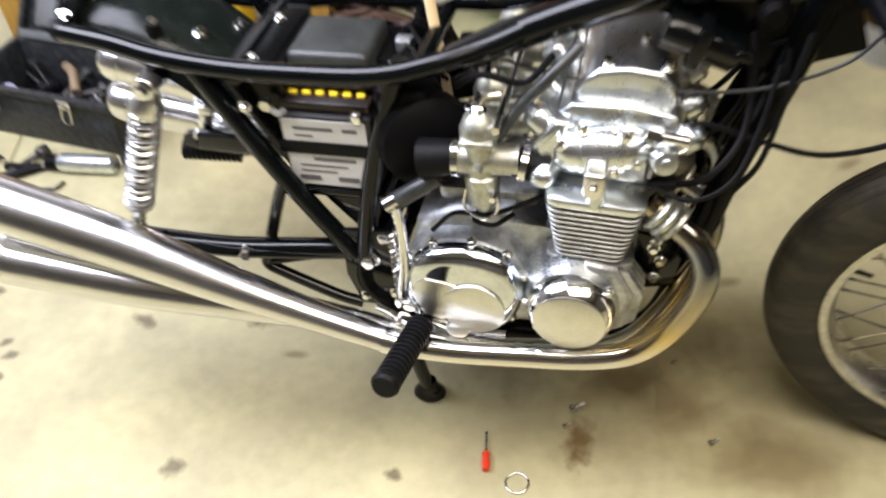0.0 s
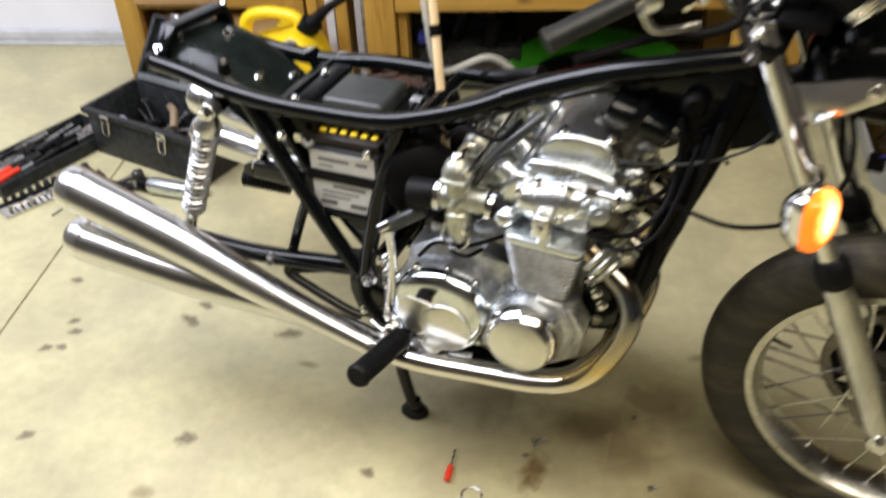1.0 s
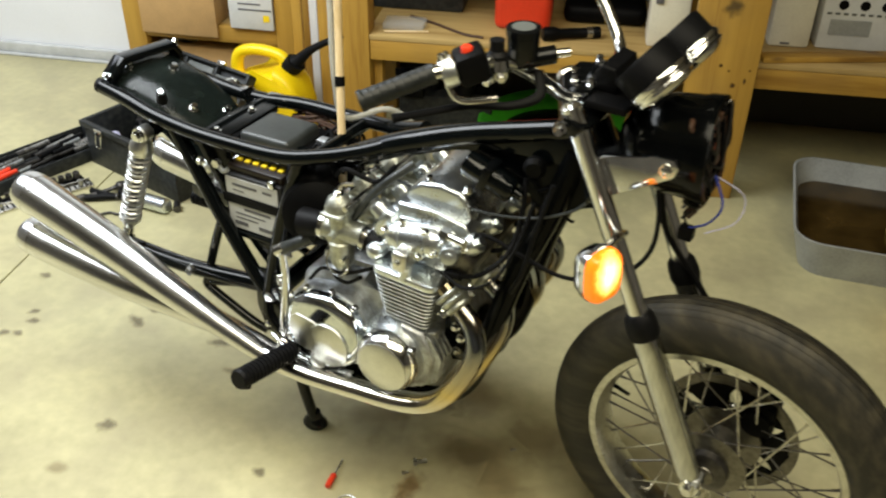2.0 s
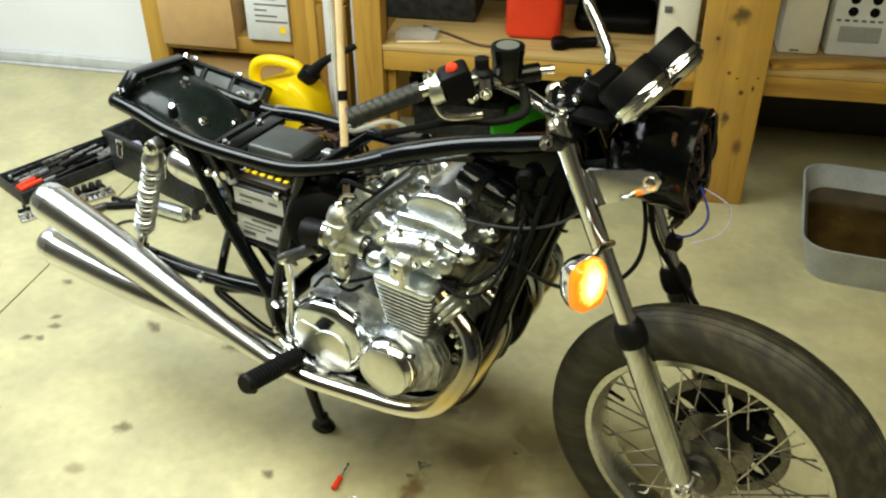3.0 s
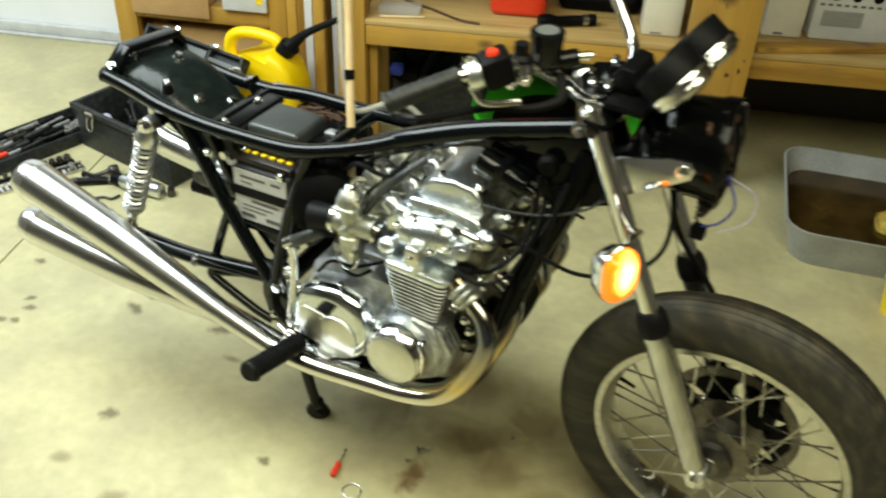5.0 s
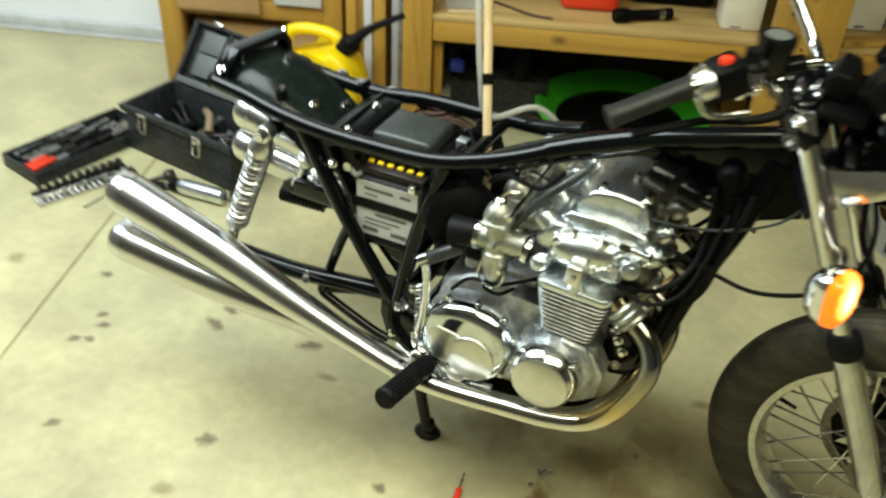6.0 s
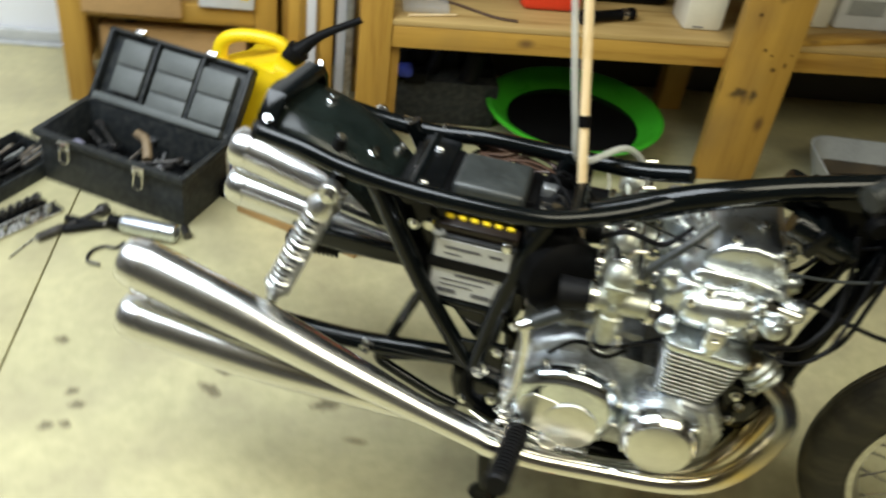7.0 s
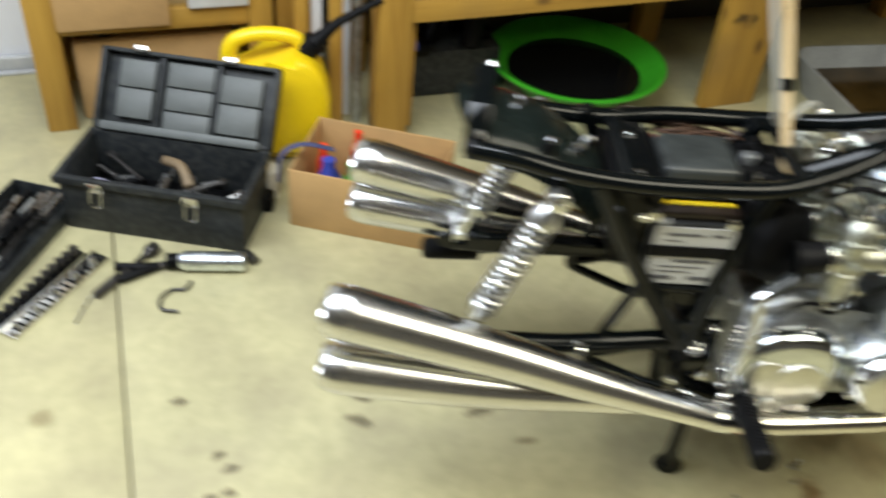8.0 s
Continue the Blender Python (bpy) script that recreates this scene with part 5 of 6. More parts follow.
for k in (1, -1):
    ear = slab([(0.70, 0.925), (0.712, 0.94), (0.80, 0.962), (0.826, 0.962), (0.836, 0.95), (0.830, 0.932), (0.80, 0.914), (0.755, 0.888), (0.732, 0.872), (0.722, 0.88)], -0.126 * k - 0.004, -0.126 * k + 0.004, UNSTEER @ Matrix.Translation((0, -0.03 if k < 0 else 0, 0)), 0.0025)
    front("headlamp_bracket", ear, CHROME, "chrome headlamp bracket")
    bo = bmesh.new()
    add_bolt(bo, U(0.817, -0.13 * k - 0.015 * (k < 0), 0.943), U(0.817, -k, 0.943), 0.009, 0.008)
    add_rod(bo, U(0.817, -0.085 * k, 0.943), U(0.817, -0.13 * k, 0.943), 0.009)
    front("bracket_bolt", bo, CHROME)
    if k == 1:
        front("indicator_stalk", tube([U(0.768, -0.135, 0.815), U(0.770, -0.19, 0.838), U(0.768, -0.236, 0.842)], 0.0065, 12), OLD_CHROME)
        im = along(U(0.762, -0.258, 0.813), U(0.762 + 0.90, -0.258 - 0.43, 0.813 + 0.05))
        cup = squared(lathe([(0, -0.03), (0.02, -0.028), (0.034, -0.016), (0.040, 0.0), (0.041, 0.012), (0.0, 0.012)], None, 40), im)
        ind = front("indicator", cup, CHROME, "lit amber indicator in a chrome cup")
        glass = squared(lathe([(0.0395, 0.012), (0.0395, 0.020), (0.037, 0.028), (0.030, 0.033), (0.016, 0.036), (0, 0.037)], None, 40), im)
        front("lens", glass, AMBER, "glowing amber lens", parent=ind)

# handlebar, grip, master cylinder, switchgear, clocks
BAR_R = [(0.655, 0.0, 1.022), (0.655, -0.055, 1.022), tuple(U(0.632, -0.125, 1.028)), tuple(U(0.603, -0.195, 1.085)), tuple(U(0.575, -0.255, 1.118)), tuple(U(0.515, -0.33, 1.114)), tuple(U(0.440, -0.389, 1.081))]
bar = front("handlebar", tube(BAR_R, 0.011, 14), CHROME, "chrome handlebar")
BAR_L = [(0.655, 0.0, 1.022), (0.655, 0.055, 1.022), tuple(U(0.643, 0.125, 1.016)), tuple(U(0.608, 0.160, 1.056)), tuple(U(0.567, 0.185, 1.105)), tuple(U(0.545, 0.25, 1.135)), tuple(U(0.505, 0.33, 1.125)), tuple(U(0.452, 0.389, 1.085))]
front("bar_half", tube(BAR_L, 0.011, 14), CHROME, parent=bar)
g0, g1 = U(0.515, -0.33, 1.114), U(0.440, -0.389, 1.081)
gp = [(0, 0)]
for i in range(9):
    gp += [(0.0150, i * 0.0118), (0.0150, i * 0.0118 + 0.010), (0.0145, i * 0.0118 + 0.0106)]
gp += [(0.0165, 0.108), (0.0165, 0.114), (0, 0.116)]
front("grip", lathe(gp, along(g0, g1), 20), GRIP_RUBBER, "worn black rubber grip", parent=bar)
front("grip", lathe(gp, along(U(0.505, 0.33, 1.125), U(0.452, 0.389, 1.085)), 20), GREY_RUBBER, parent=bar)
sw = U(0.54, -0.30, 1.117)
d = (g0 - g1).normalized()
front("throttle_housing", lathe([(0, -0.028), (0.02, -0.028), (0.023, -0.02), (0.023, -0.008), (0, -0.008)], along(sw, sw + d), 22), POLISHED, parent=bar)
front("switch_housing", box((-0.024, -0.026, -0.006), (0.026, 0.022, 0.04), 0.008, along(sw, sw + d)), MATTE_BLACK, parent=bar)
front("red_switch", lathe([(0, 0), (0.0085, 0), (0.009, 0.008), (0.007, 0.011), (0, 0.011)], along(sw + Vector((0.008, 0.005, 0.022)), sw + Vector((0.008, 0.005, 1))), 16), RED, parent=bar)
bo = bmesh.new()
for dy in (-0.03, -0.022):
    add_rod(bo, sw + d * dy + Vector((0, 0, 0.014)), sw + d * dy + Vector((0, 0, 0.032)), 0.004)
add_tube(bo, [sw + d * -0.02 + Vector((0, 0, -0.018)), sw + d * -0.01 + Vector((0.012, 0, -0.045)), sw + d * 0.04 + Vector((0.02, 0, -0.06))], 0.005, 8, 4)
front("throttle_cable_elbow", bo, OLD_CHROME, parent=bar)
lv = bmesh.new()
add_tube(lv, [(*U(x, y, z), r) for x, y, z, r in ((0.618, -0.195, 1.09, 0.008), (0.632, -0.218, 1.062, 0.008), (0.60, -0.25, 1.051, 0.007), (0.543, -0.281, 1.050, 0.006), (0.475, -0.335, 1.040, 0.006), (0.455, -0.35, 1.036, 0.008))], 0.007, 10, 6, True, 0.6)
front("brake_lever", lv, MATTE_BLACK, parent=bar)
mc = U(0.598, -0.212, 1.118)
mcb = lathe([(0, -0.012), (0.018, -0.012), (0.0235, 0.0), (0.0245, 0.03), (0.026, 0.031), (0.026, 0.042), (0.019, 0.044), (0.018, 0.041), (0, 0.041)], Matrix.Translation(mc), 26)
front("master_cylinder", mcb, SATIN_BLACK, "black brake master cylinder with round reservoir", parent=bar)
front("reservoir_cap_disc", lathe([(0, 0), (0.0175, 0), (0.0175, 0.002), (0, 0.002)], Matrix.Translation(mc + Vector((0, 0, 0.0415))), 24), GREY_LID, parent=bar)
front("master_body", rod(mc + Vector((-0.04, -0.05, -0.01)), mc + Vector((0.035, 0.035, -0.005)), 0.014), SATIN_BLACK, parent=bar)
front("banjo_bolt", rod(mc + Vector((0.034, 0.034, -0.004)), mc + Vector((0.052, 0.05, -0.003)), 0.007), CHROME, parent=bar)
pv = bmesh.new()
add_lathe(pv, [(0, 0), (0.016, 0), (0.016, 0.006), (0.011, 0.012), (0.011, 0.028), (0, 0.03)], Matrix.Translation(U(0.575, -0.252, 1.122)), 18)
front("mirror_boss", pv, RUBBER, parent=bar)
cl = bmesh.new()
add_lathe(cl, [(0, 0), (0.02, 0), (0.017, 0.014), (0, 0.014)], along(U(0.575, -0.252, 1.108), U(0.575, -0.252, 1.2)), 16)
add_bolt(cl, U(0.587, -0.262, 1.10), U(0.75, -0.53, 1.06), 0.007, 0.012)
add_bolt(cl, U(0.572, -0.272, 1.095), U(0.62, -0.53, 1.03), 0.006, 0.012)
front("lever_clamp", cl, CHROME, parent=bar)
for y in (-0.045, 0.045):
    front("bar_clamp", box((0.632, y - 0.016, 0.998), (0.676, y + 0.016, 1.044), 0.008), SATIN_BLACK, parent=bar)
for y in (-0.045, 0.045):
    for x in (0.640, 0.668):
        bo = bmesh.new()
        add_bolt(bo, (x, y, 1.043), (x, y, 1.2), 0.006, 0.012)
        front("clamp_bolt", bo, CHROME, parent=bar)
GD = Vector((-0.80, 0, 0.60)).normalized()
for i, y in enumerate((-0.058, 0.062)):
    c = Vector((0.780, y, 1.090))
    gm = along(c - GD * 0.04, c + GD)
    clock = front("instrument", lathe([(0, 0.010), (0.034, 0.011), (0.045, 0.015), (0.0505, 0.021), (0.0500, 0.0235), (0.0515, 0.026), (0.0515, 0.03), (0, 0.03)], gm, 40), CHROME, "round instrument in a chrome cup")
    front("chrome_ring", lathe([(0.0500, 0.030), (0.0540, 0.031), (0.0555, 0.0355), (0.0540, 0.040), (0.0500, 0.041)], gm, 36), CHROME, parent=clock)
    front("bezel", lathe([(0, 0.037), (0.0505, 0.037), (0.0500, 0.076), (0.047, 0.080), (0.044, 0.077), (0.043, 0.073), (0, 0.073)], gm, 36), MATTE_BLACK, parent=clock)
    front("dial", lathe([(0, 0.073), (0.0395, 0.073), (0.0395, 0.0743), (0, 0.0743)], gm, 30), SATIN_BLACK, parent=clock)
e1, base = GD.cross(Vector((0, 1, 0))), Vector((0.780, 0, 1.090)) - GD * 0.04
lie = Matrix(((e1.x, GD.x, 0, base.x), (e1.y, GD.y, 1, base.y), (e1.z, GD.z, 0, base.z), (0, 0, 0, 1)))
oval = [(0.053 * math.cos(2 * math.pi * i / 40), 0.053 * math.sin(2 * math.pi * i / 40) + (0.062 if i < 20 else -0.058)) for i in range(40)]
plate = slab(oval, 0.0215, 0.0255, lie, 0.001)
front("instrument_plate", plate, CHROME, "chrome plate under both instruments")
front("instrument_bracket", box((0.675, -0.08, 1.022), (0.745, 0.08, 1.036), 0.004, None), MATTE_BLACK)
front("warning_lamp_panel", slab([(0.675, 1.035), (0.668, 1.062), (0.682, 1.082), (0.705, 1.078), (0.715, 1.05), (0.71, 1.033)], -0.042, 0.042, None, 0.006, 3), MATTE_BLACK)
q = U(0.814, -0.012, 1.090)
front("yellow_tag", box(q + Vector((-0.002, -0.007, -0.009)), q + Vector((0.002, 0.007, 0.009)), 0.001), YELLOW_CAP, parent=clock)

# ignition coils under the frame rails, horn, cables
for y in (-0.076, 0.055):
    m = along((0.432, y, 0.838), (0.560, y, 0.790)) @ Matrix.Diagonal((1.3, 1.3, 1.15, 1))
    coil = part("ignition_coil", lathe([(0, 0.01), (0.016, 0.01), (0.018, 0.016), (0.018, 0.094), (0.015, 0.1), (0.008, 0.102), (0.007, 0.115), (0, 0.115)], m, 20), BLACK_PAINT, bike)
    part("coil_core", box((0.014, -0.002, 0.012), (0.0205, 0.002, 0.098), 0.001, m), OLD_CHROME, coil)
    part("coil_core", box((-0.004, -0.022, 0.012), (0.004, -0.014, 0.098), 0.001, m), DARK_METAL, coil)
    part("coil_bracket", box((-0.02, -0.024, 0.045), (0.02, 0.02, 0.06), 0.002, m), SATIN_BLACK, coil)
part("horn", lathe([(0, 0), (0.020, 0), (0.021, 0.012), (0.014, 0.02), (0, 0.02)], along((0.572, -0.060, 0.852), (0.60, -0.2, 0.85)), 24), MATTE_BLACK, bike)
for p, r, mt in (([(0.20, -0.03, 0.745), (0.30, -0.07, 0.746), (0.40, -0.09, 0.748), (0.50, -0.10, 0.752), (0.59, -0.10, 0.769), (0.665, -0.10, 0.808), (0.70, -0.10, 0.852)], 0.0026, GREY_RUBBER),
                 ([(0.44, -0.105, 0.692), (0.503, -0.10, 0.702), (0.578, -0.10, 0.681), (0.66, -0.105, 0.668), (0.74, -0.10, 0.688), (0.782, -0.10, 0.726), (0.808, -0.10, 0.778), (0.808, -0.09, 0.838), (0.785, -0.06, 0.90)], 0.0042, RUBBER),
                 ([(0.44, -0.165, 0.64), (0.50, -0.18, 0.632), (0.55, -0.165, 0.66), (0.575, -0.13, 0.72), (0.59, -0.10, 0.80)], 0.0035, RUBBER),
                 ([(0.56, -0.11, 0.60), (0.585, -0.12, 0.66), (0.60, -0.11, 0.74), (0.62, -0.09, 0.84)], 0.0045, RUBBER)):
    part("cable", tube(p, r, 8, 8), mt, bike)
rng = random.Random(11)
for i in range(6):
    x = 0.59 + 0.06 * rng.random()
    y, z = rng.uniform(-0.09, 0.02), rng.uniform(0.80, 0.9)
    part("cable", tube([(x, y, z), (x + 0.03 * rng.uniform(-1, 1), y - 0.02, z - 0.04), (x + 0.04 * rng.uniform(-1, 1), y, z - 0.08), (x, y + 0.03, z - 0.10)], 0.003 + 0.002 * rng.random(), 6, 5), (RUBBER, MATTE_BLACK, WIRE_BROWN)[i % 3], bike)


# ---- dowel propped in the motorcycle, with a hose taped to it ----
D0, D1 = Vector((0.130, -0.026, 0.648)), Vector((-0.028, 0.23, 1.43))
dw = thing("wooden_dowel", "pale wooden dowel propped in the carburettors with black tape", "dowel")
part("stick", rod(D0, D1, 0.0085, seg=14), DOWEL, dw)
f = (0.865 - D0.z) / (D1.z - D0.z)
part("tape", rod(D0.lerp(D1, f - 0.012), D0.lerp(D1, f + 0.012), 0.0105), MATTE_BLACK, dw)
off = Vector((-0.0165, 0.004, 0))
hp = [D1 + off * 2.0, D0.lerp(D1, 0.7) + off * 1.8, D0.lerp(D1, 0.45) + off * 1.4, D0.lerp(D1, f) + off, D0.lerp(D1, f - 0.1) + off + Vector((0.01, 0.02, 0)), (0.17, 0.10, 0.80), (0.22, 0.14, 0.74), (0.24, 0.15, 0.66)]
tagged(part("clear_hose", tube(hp, 0.0065, 10), HOSE_CLEAR, None), "clear plastic hose taped to the dowel", "hose")


# ---- benches along the wall (in the room's frame) ----
WORK = BENCH @ pose(0.006, -0.022, 0, 0, 0, 1.8)      # the workbench stands a little askew to the wall


def bench_thing(name, label, category, group=""):
    return thing(name, label, category, WORK, group)


wb = bench_thing("workbench", "rough pine workbench with a lower shelf", "workbench")
part("post", box((-0.085, 0.0, 0), (0.012, 0.09, 0.95), 0.003), PINE_Z, wb)
part("post", box((2.3, 0.0, 0), (2.39, 0.09, 0.95), 0.003), PINE_Z, wb)
part("plank_leg", box((1.083, -0.040, 0), (1.300, 0.002, 0.95), 0.003), PINE_Z, wb, "wide knotty pine plank leg")
for u, z, a, b, mt in ((1.152, 0.486, 0.011, 0.012, KNOT), (1.18, 0.47, 0.008, 0.007, KNOT), (1.2, 0.42, 0.014, 0.017, KNOT), (1.245, 0.475, 0.007, 0.007, KNOT), (1.235, 0.436, 0.008, 0.022, KNOT), (1.10, 0.60, 0.012, 0.014, KNOT),
                       (1.112, 0.334, 0.05, 0.035, SMUDGE), (1.165, 0.325, 0.022, 0.045, SMUDGE), (1.16, 0.68, 0.05, 0.05, SMUDGE)):
    kb = bmesh.new()
    kb.faces.new([kb.verts.new((a * math.cos(2 * math.pi * i / 18), b * math.sin(2 * math.pi * i / 18), 0)) for i in range(18)])
    part("wood_mark", kb, mt, wb, "", False, pose(u + 0.031, -0.0408, z, 90))
part("front_rail", box((0.014, 0.004, 0.398), (2.3, 0.042, 0.468), 0.003), PINE_X, wb)
part("shelf", box((0.0, 0.0035, 0.4695), (2.39, 0.54, 0.488), 0.002), BOARD_TOP, wb)
part("worktop", box((-0.12, -0.06, 0.95), (2.45, 0.55, 0.99), 0.004), BOARD_TOP, wb)
for x in (-0.08, 1.1, 2.3):
    part("back_post", box((x, 0.45, 0), (x + 0.09, 0.53, 0.95), 0.003), PINE_Z, wb)
part("spacer_board", box((0.016, 0.05, 0.02), (0.045, 0.10, 0.40), 0.002), PINE_Z, wb)

cb = thing("low_cabinet", "open pine shelf unit holding boxes", "shelf unit", BENCH)
part("post", box((-1.035, 0.225, 0), (-0.952, 0.265, 0.95), 0.003), PINE_Z, cb)
part("post", box((-0.415, 0.225, 0), (-0.345, 0.305, 0.95), 0.003), PINE_Z, cb)
part("back_post", box((-1.03, 0.53, 0), (-0.95, 0.6, 0.95), 0.003), PINE_Z, cb)
part("back_post", box((-0.41, 0.53, 0), (-0.335, 0.6, 0.95), 0.003), PINE_Z, cb)
part("front_rail", box((-0.951, 0.229, 0.310), (-0.416, 0.265, 0.374), 0.003), PINE_X, cb)
part("shelf", box((-1.03, 0.266, 0.354), (-0.346, 0.6, 0.372), 0.002), BOARD_TOP, cb)
part("top", box((-1.06, 0.20, 0.95), (-0.31, 0.62, 0.98), 0.003), BOARD_TOP, cb)
part("side_panel", box((-1.03, 0.266, 0.05), (-1.012, 0.52, 0.92), 0.002), PINE_Z, cb)


def room_thing(name, label, category, rise=0.0, back=0.0):
    return thing(name, label, category, BENCH @ pose(0, back, rise))


# what stands on the cabinet's shelf
c1 = room_thing("cardboard_box", "plain brown cardboard box on the pine shelf", "box", -0.038, 0.075)
part("carton", box((-0.955, 0.135, 0.37), (-0.645, 0.149, 0.66), 0.002), CARDBOARD, c1)
part("flap", box((-0.955, 0.149, 0.413), (-0.65, 0.42, 0.66), 0.003), CARDBOARD, c1)
w1 = room_thing("white_box", "white box with printed lines on the pine shelf", "box", -0.038, 0.075)
part("case", box((-0.59, 0.135, 0.415), (-0.415, 0.148, 0.66), 0.006), PAPER, w1)
part("body", box((-0.585, 0.149, 0.413), (-0.42, 0.33, 0.66), 0.004), PAPER, w1)
ink = bmesh.new()
for i in range(6):
    z = 0.60 - i * 0.022
    add_box(ink, (-0.55, 0.1335, z), (-0.55 + 0.05 + 0.04 * (i % 3), 0.1347, z + 0.006))
part("print_bars", ink, INK, w1, "unreadable printed lines", False)
part("sticker", box((-0.455, 0.1335, 0.45), (-0.43, 0.1347, 0.475)), YELLOW_CAP, w1)
y1 = room_thing("yellow_jug", "yellow plastic jug standing behind the pine post", "jug")
part("jug", box((-0.33, 0.26, 0.52), (-0.2, 0.40, 0.8), 0.02, None, 3), YELLOW, y1)
part("jug_stand", box((-0.33, 0.25, 0.0), (-0.2, 0.42, 0.518), 0.004), PINE_Z, y1)
for i, (x, y, w, mt) in enumerate(((-0.30, 0.10, 0.035, PINE_Z), (-0.245, 0.13, 0.03, WALL_WHITE), (-0.20, 0.09, 0.04, PINE_Z), (-0.15, 0.16, 0.03, WALL_WHITE), (-0.118, 0.11, 0.022, CAST))):
    tagged(part("wood_strip", box((x, y, 0.001), (x + w, y + 0.02, 0.9 - 0.07 * i), 0.002, None), mt, None, m=BENCH), "loose upright board leaning between the benches" if i != 4 else "grey metal strip leaning between the benches", "board", "loose boards")
dk = room_thing("dark_clutter_box", "dark box of odds and ends under the pine shelf", "box")
part("crate", box((-0.93, 0.28, 0.0), (-0.45, 0.55, 0.26), 0.01), CARDBOARD, dk)
rng = random.Random(21)
for i in range(7):
    x, y = rng.uniform(-0.9, -0.5), rng.uniform(0.3, 0.5)
    part("scrap", rod((x, y, 0.255), (x + rng.uniform(-0.08, 0.08), y - 0.05, 0.275 + 0.03 * rng.random()), 0.015 + 0.01 * rng.random()), (DARK_METAL, STEEL, CARDBOARD)[i % 3], dk)

# what stands on the workbench's shelf
SH = 0.4885
tray = bench_thing("clear_plastic_box", "small clear plastic box on the bench shelf", "box")
part("box", box((0.045, 0.06, SH), (0.19, 0.15, SH + 0.022), 0.005, None), CLEAR, tray)
case = bench_thing("black_case", "black tool case on the bench shelf", "case")
part("case", box((-0.06, 0.27, SH), (0.30, 0.48, SH + 0.13), 0.012), TOOLBOX_BLACK, case)
rc = bench_thing("red_fuel_can", "red plastic fuel can on the bench shelf", "fuel can")
part("can", box((0.425, 0.135, SH), (0.62, 0.33, SH + 0.21), 0.025, None, 4), RED, rc)
part("can_neck", rod((0.5, 0.23, SH + 0.2), (0.5, 0.23, SH + 0.25), 0.03), RED, rc)
tc = bench_thing("torch", "black torch lying on the bench shelf", "torch")
part("barrel", lathe([(0, 0), (0.02, 0), (0.024, 0.01), (0.024, 0.04), (0.017, 0.06), (0.017, 0.17), (0.02, 0.175), (0.02, 0.20), (0, 0.2)], along((0.60, 0.06, SH + 0.024), (0.88, 0.155, SH + 0.018)), 20), MATTE_BLACK, tc)
part("ring", rod((0.745, 0.109, SH + 0.021), (0.79, 0.124, SH + 0.020), 0.019), STEEL, tc)
bag = bench_thing("black_bag", "crumpled black bag on the bench shelf", "bag")
part("bag", box((0.66, 0.24, SH), (0.95, 0.46, SH + 0.07), 0.03, None, 4), MATTE_BLACK, bag)
bg = bench_thing("beige_case", "small beige plastic case on the bench shelf", "case")
part("case", box((0.945, 0.075, SH), (1.075, 0.20, SH + 0.22), 0.01), BEIGE, bg)
ink = bmesh.new()
add_box(ink, (0.975, 0.0735, SH + 0.01), (1.01, 0.0747, SH + 0.014))
part("print_bar", ink, INK, bg, "unreadable small print", False)
part("switch", box((0.96, 0.068, SH + 0.15), (0.985, 0.0747, SH + 0.17), 0.002), INK, bg)
sl = bench_thing("thin_wood_strip", "thin wooden strips lying on the bench shelf", "wood strip")
part("strip", rod((0.06, 0.03, SH + 0.005), (0.21, 0.055, SH + 0.005), 0.004, seg=8), DOWEL, sl)
part("strip", tube([(0.12, 0.20, SH + 0.004), (0.22, 0.14, SH + 0.004), (0.33, 0.06, SH + 0.004), (0.40, 0.04, SH + 0.004)], 0.005, 8), WIRE_BROWN, sl)
b1 = bench_thing("beige_computer_case", "plain beige computer case on the bench shelf", "computer case")
part("case", box((1.35, 0.16, SH), (1.485, 0.5, SH + 0.36), 0.012), BEIGE, b1)
part("badge", box((1.39, 0.157, SH + 0.012), (1.42, 0.1595, SH + 0.018)), INK, b1)
b2 = bench_thing("vented_white_case", "white vented computer case on the bench shelf", "computer case")
part("case", box((1.505, 0.17, SH), (1.80, 0.52, SH + 0.36), 0.01), PAPER, b2)
for r in range(4):
    for c in range(4):
        p = (1.566 + c * 0.067, 0.1698, 0.642 + r * 0.041)
        part("vent_hole", lathe([(0, 0), (0.0165, 0), (0.0165, 0.002), (0, 0.002)], along(p, (p[0], 0.0, p[2])), 8), MATTE_BLACK, b2)
part("panel_label", box((1.536, 0.1675, 0.540), (1.667, 0.1695, 0.592)), GREY_TUB, b2)
tick = bmesh.new()
for c in range(9):
    add_box(tick, (1.52 + c * 0.026, 0.1675, SH + 0.120), (1.535 + c * 0.026, 0.1695, SH + 0.127))
part("panel_marks", tick, GREY_LID, b2)
bd = bench_thing("loose_board", "short wooden board lying on the bench shelf", "board")
part("board", box((0, 0, 0), (0.46, 0.055, 0.018), 0.002, Matrix.Translation((1.32, 0.0, SH + 0.001)) @ pose(0, 0, 0, 0, 0, 12)), PINE_X, bd)

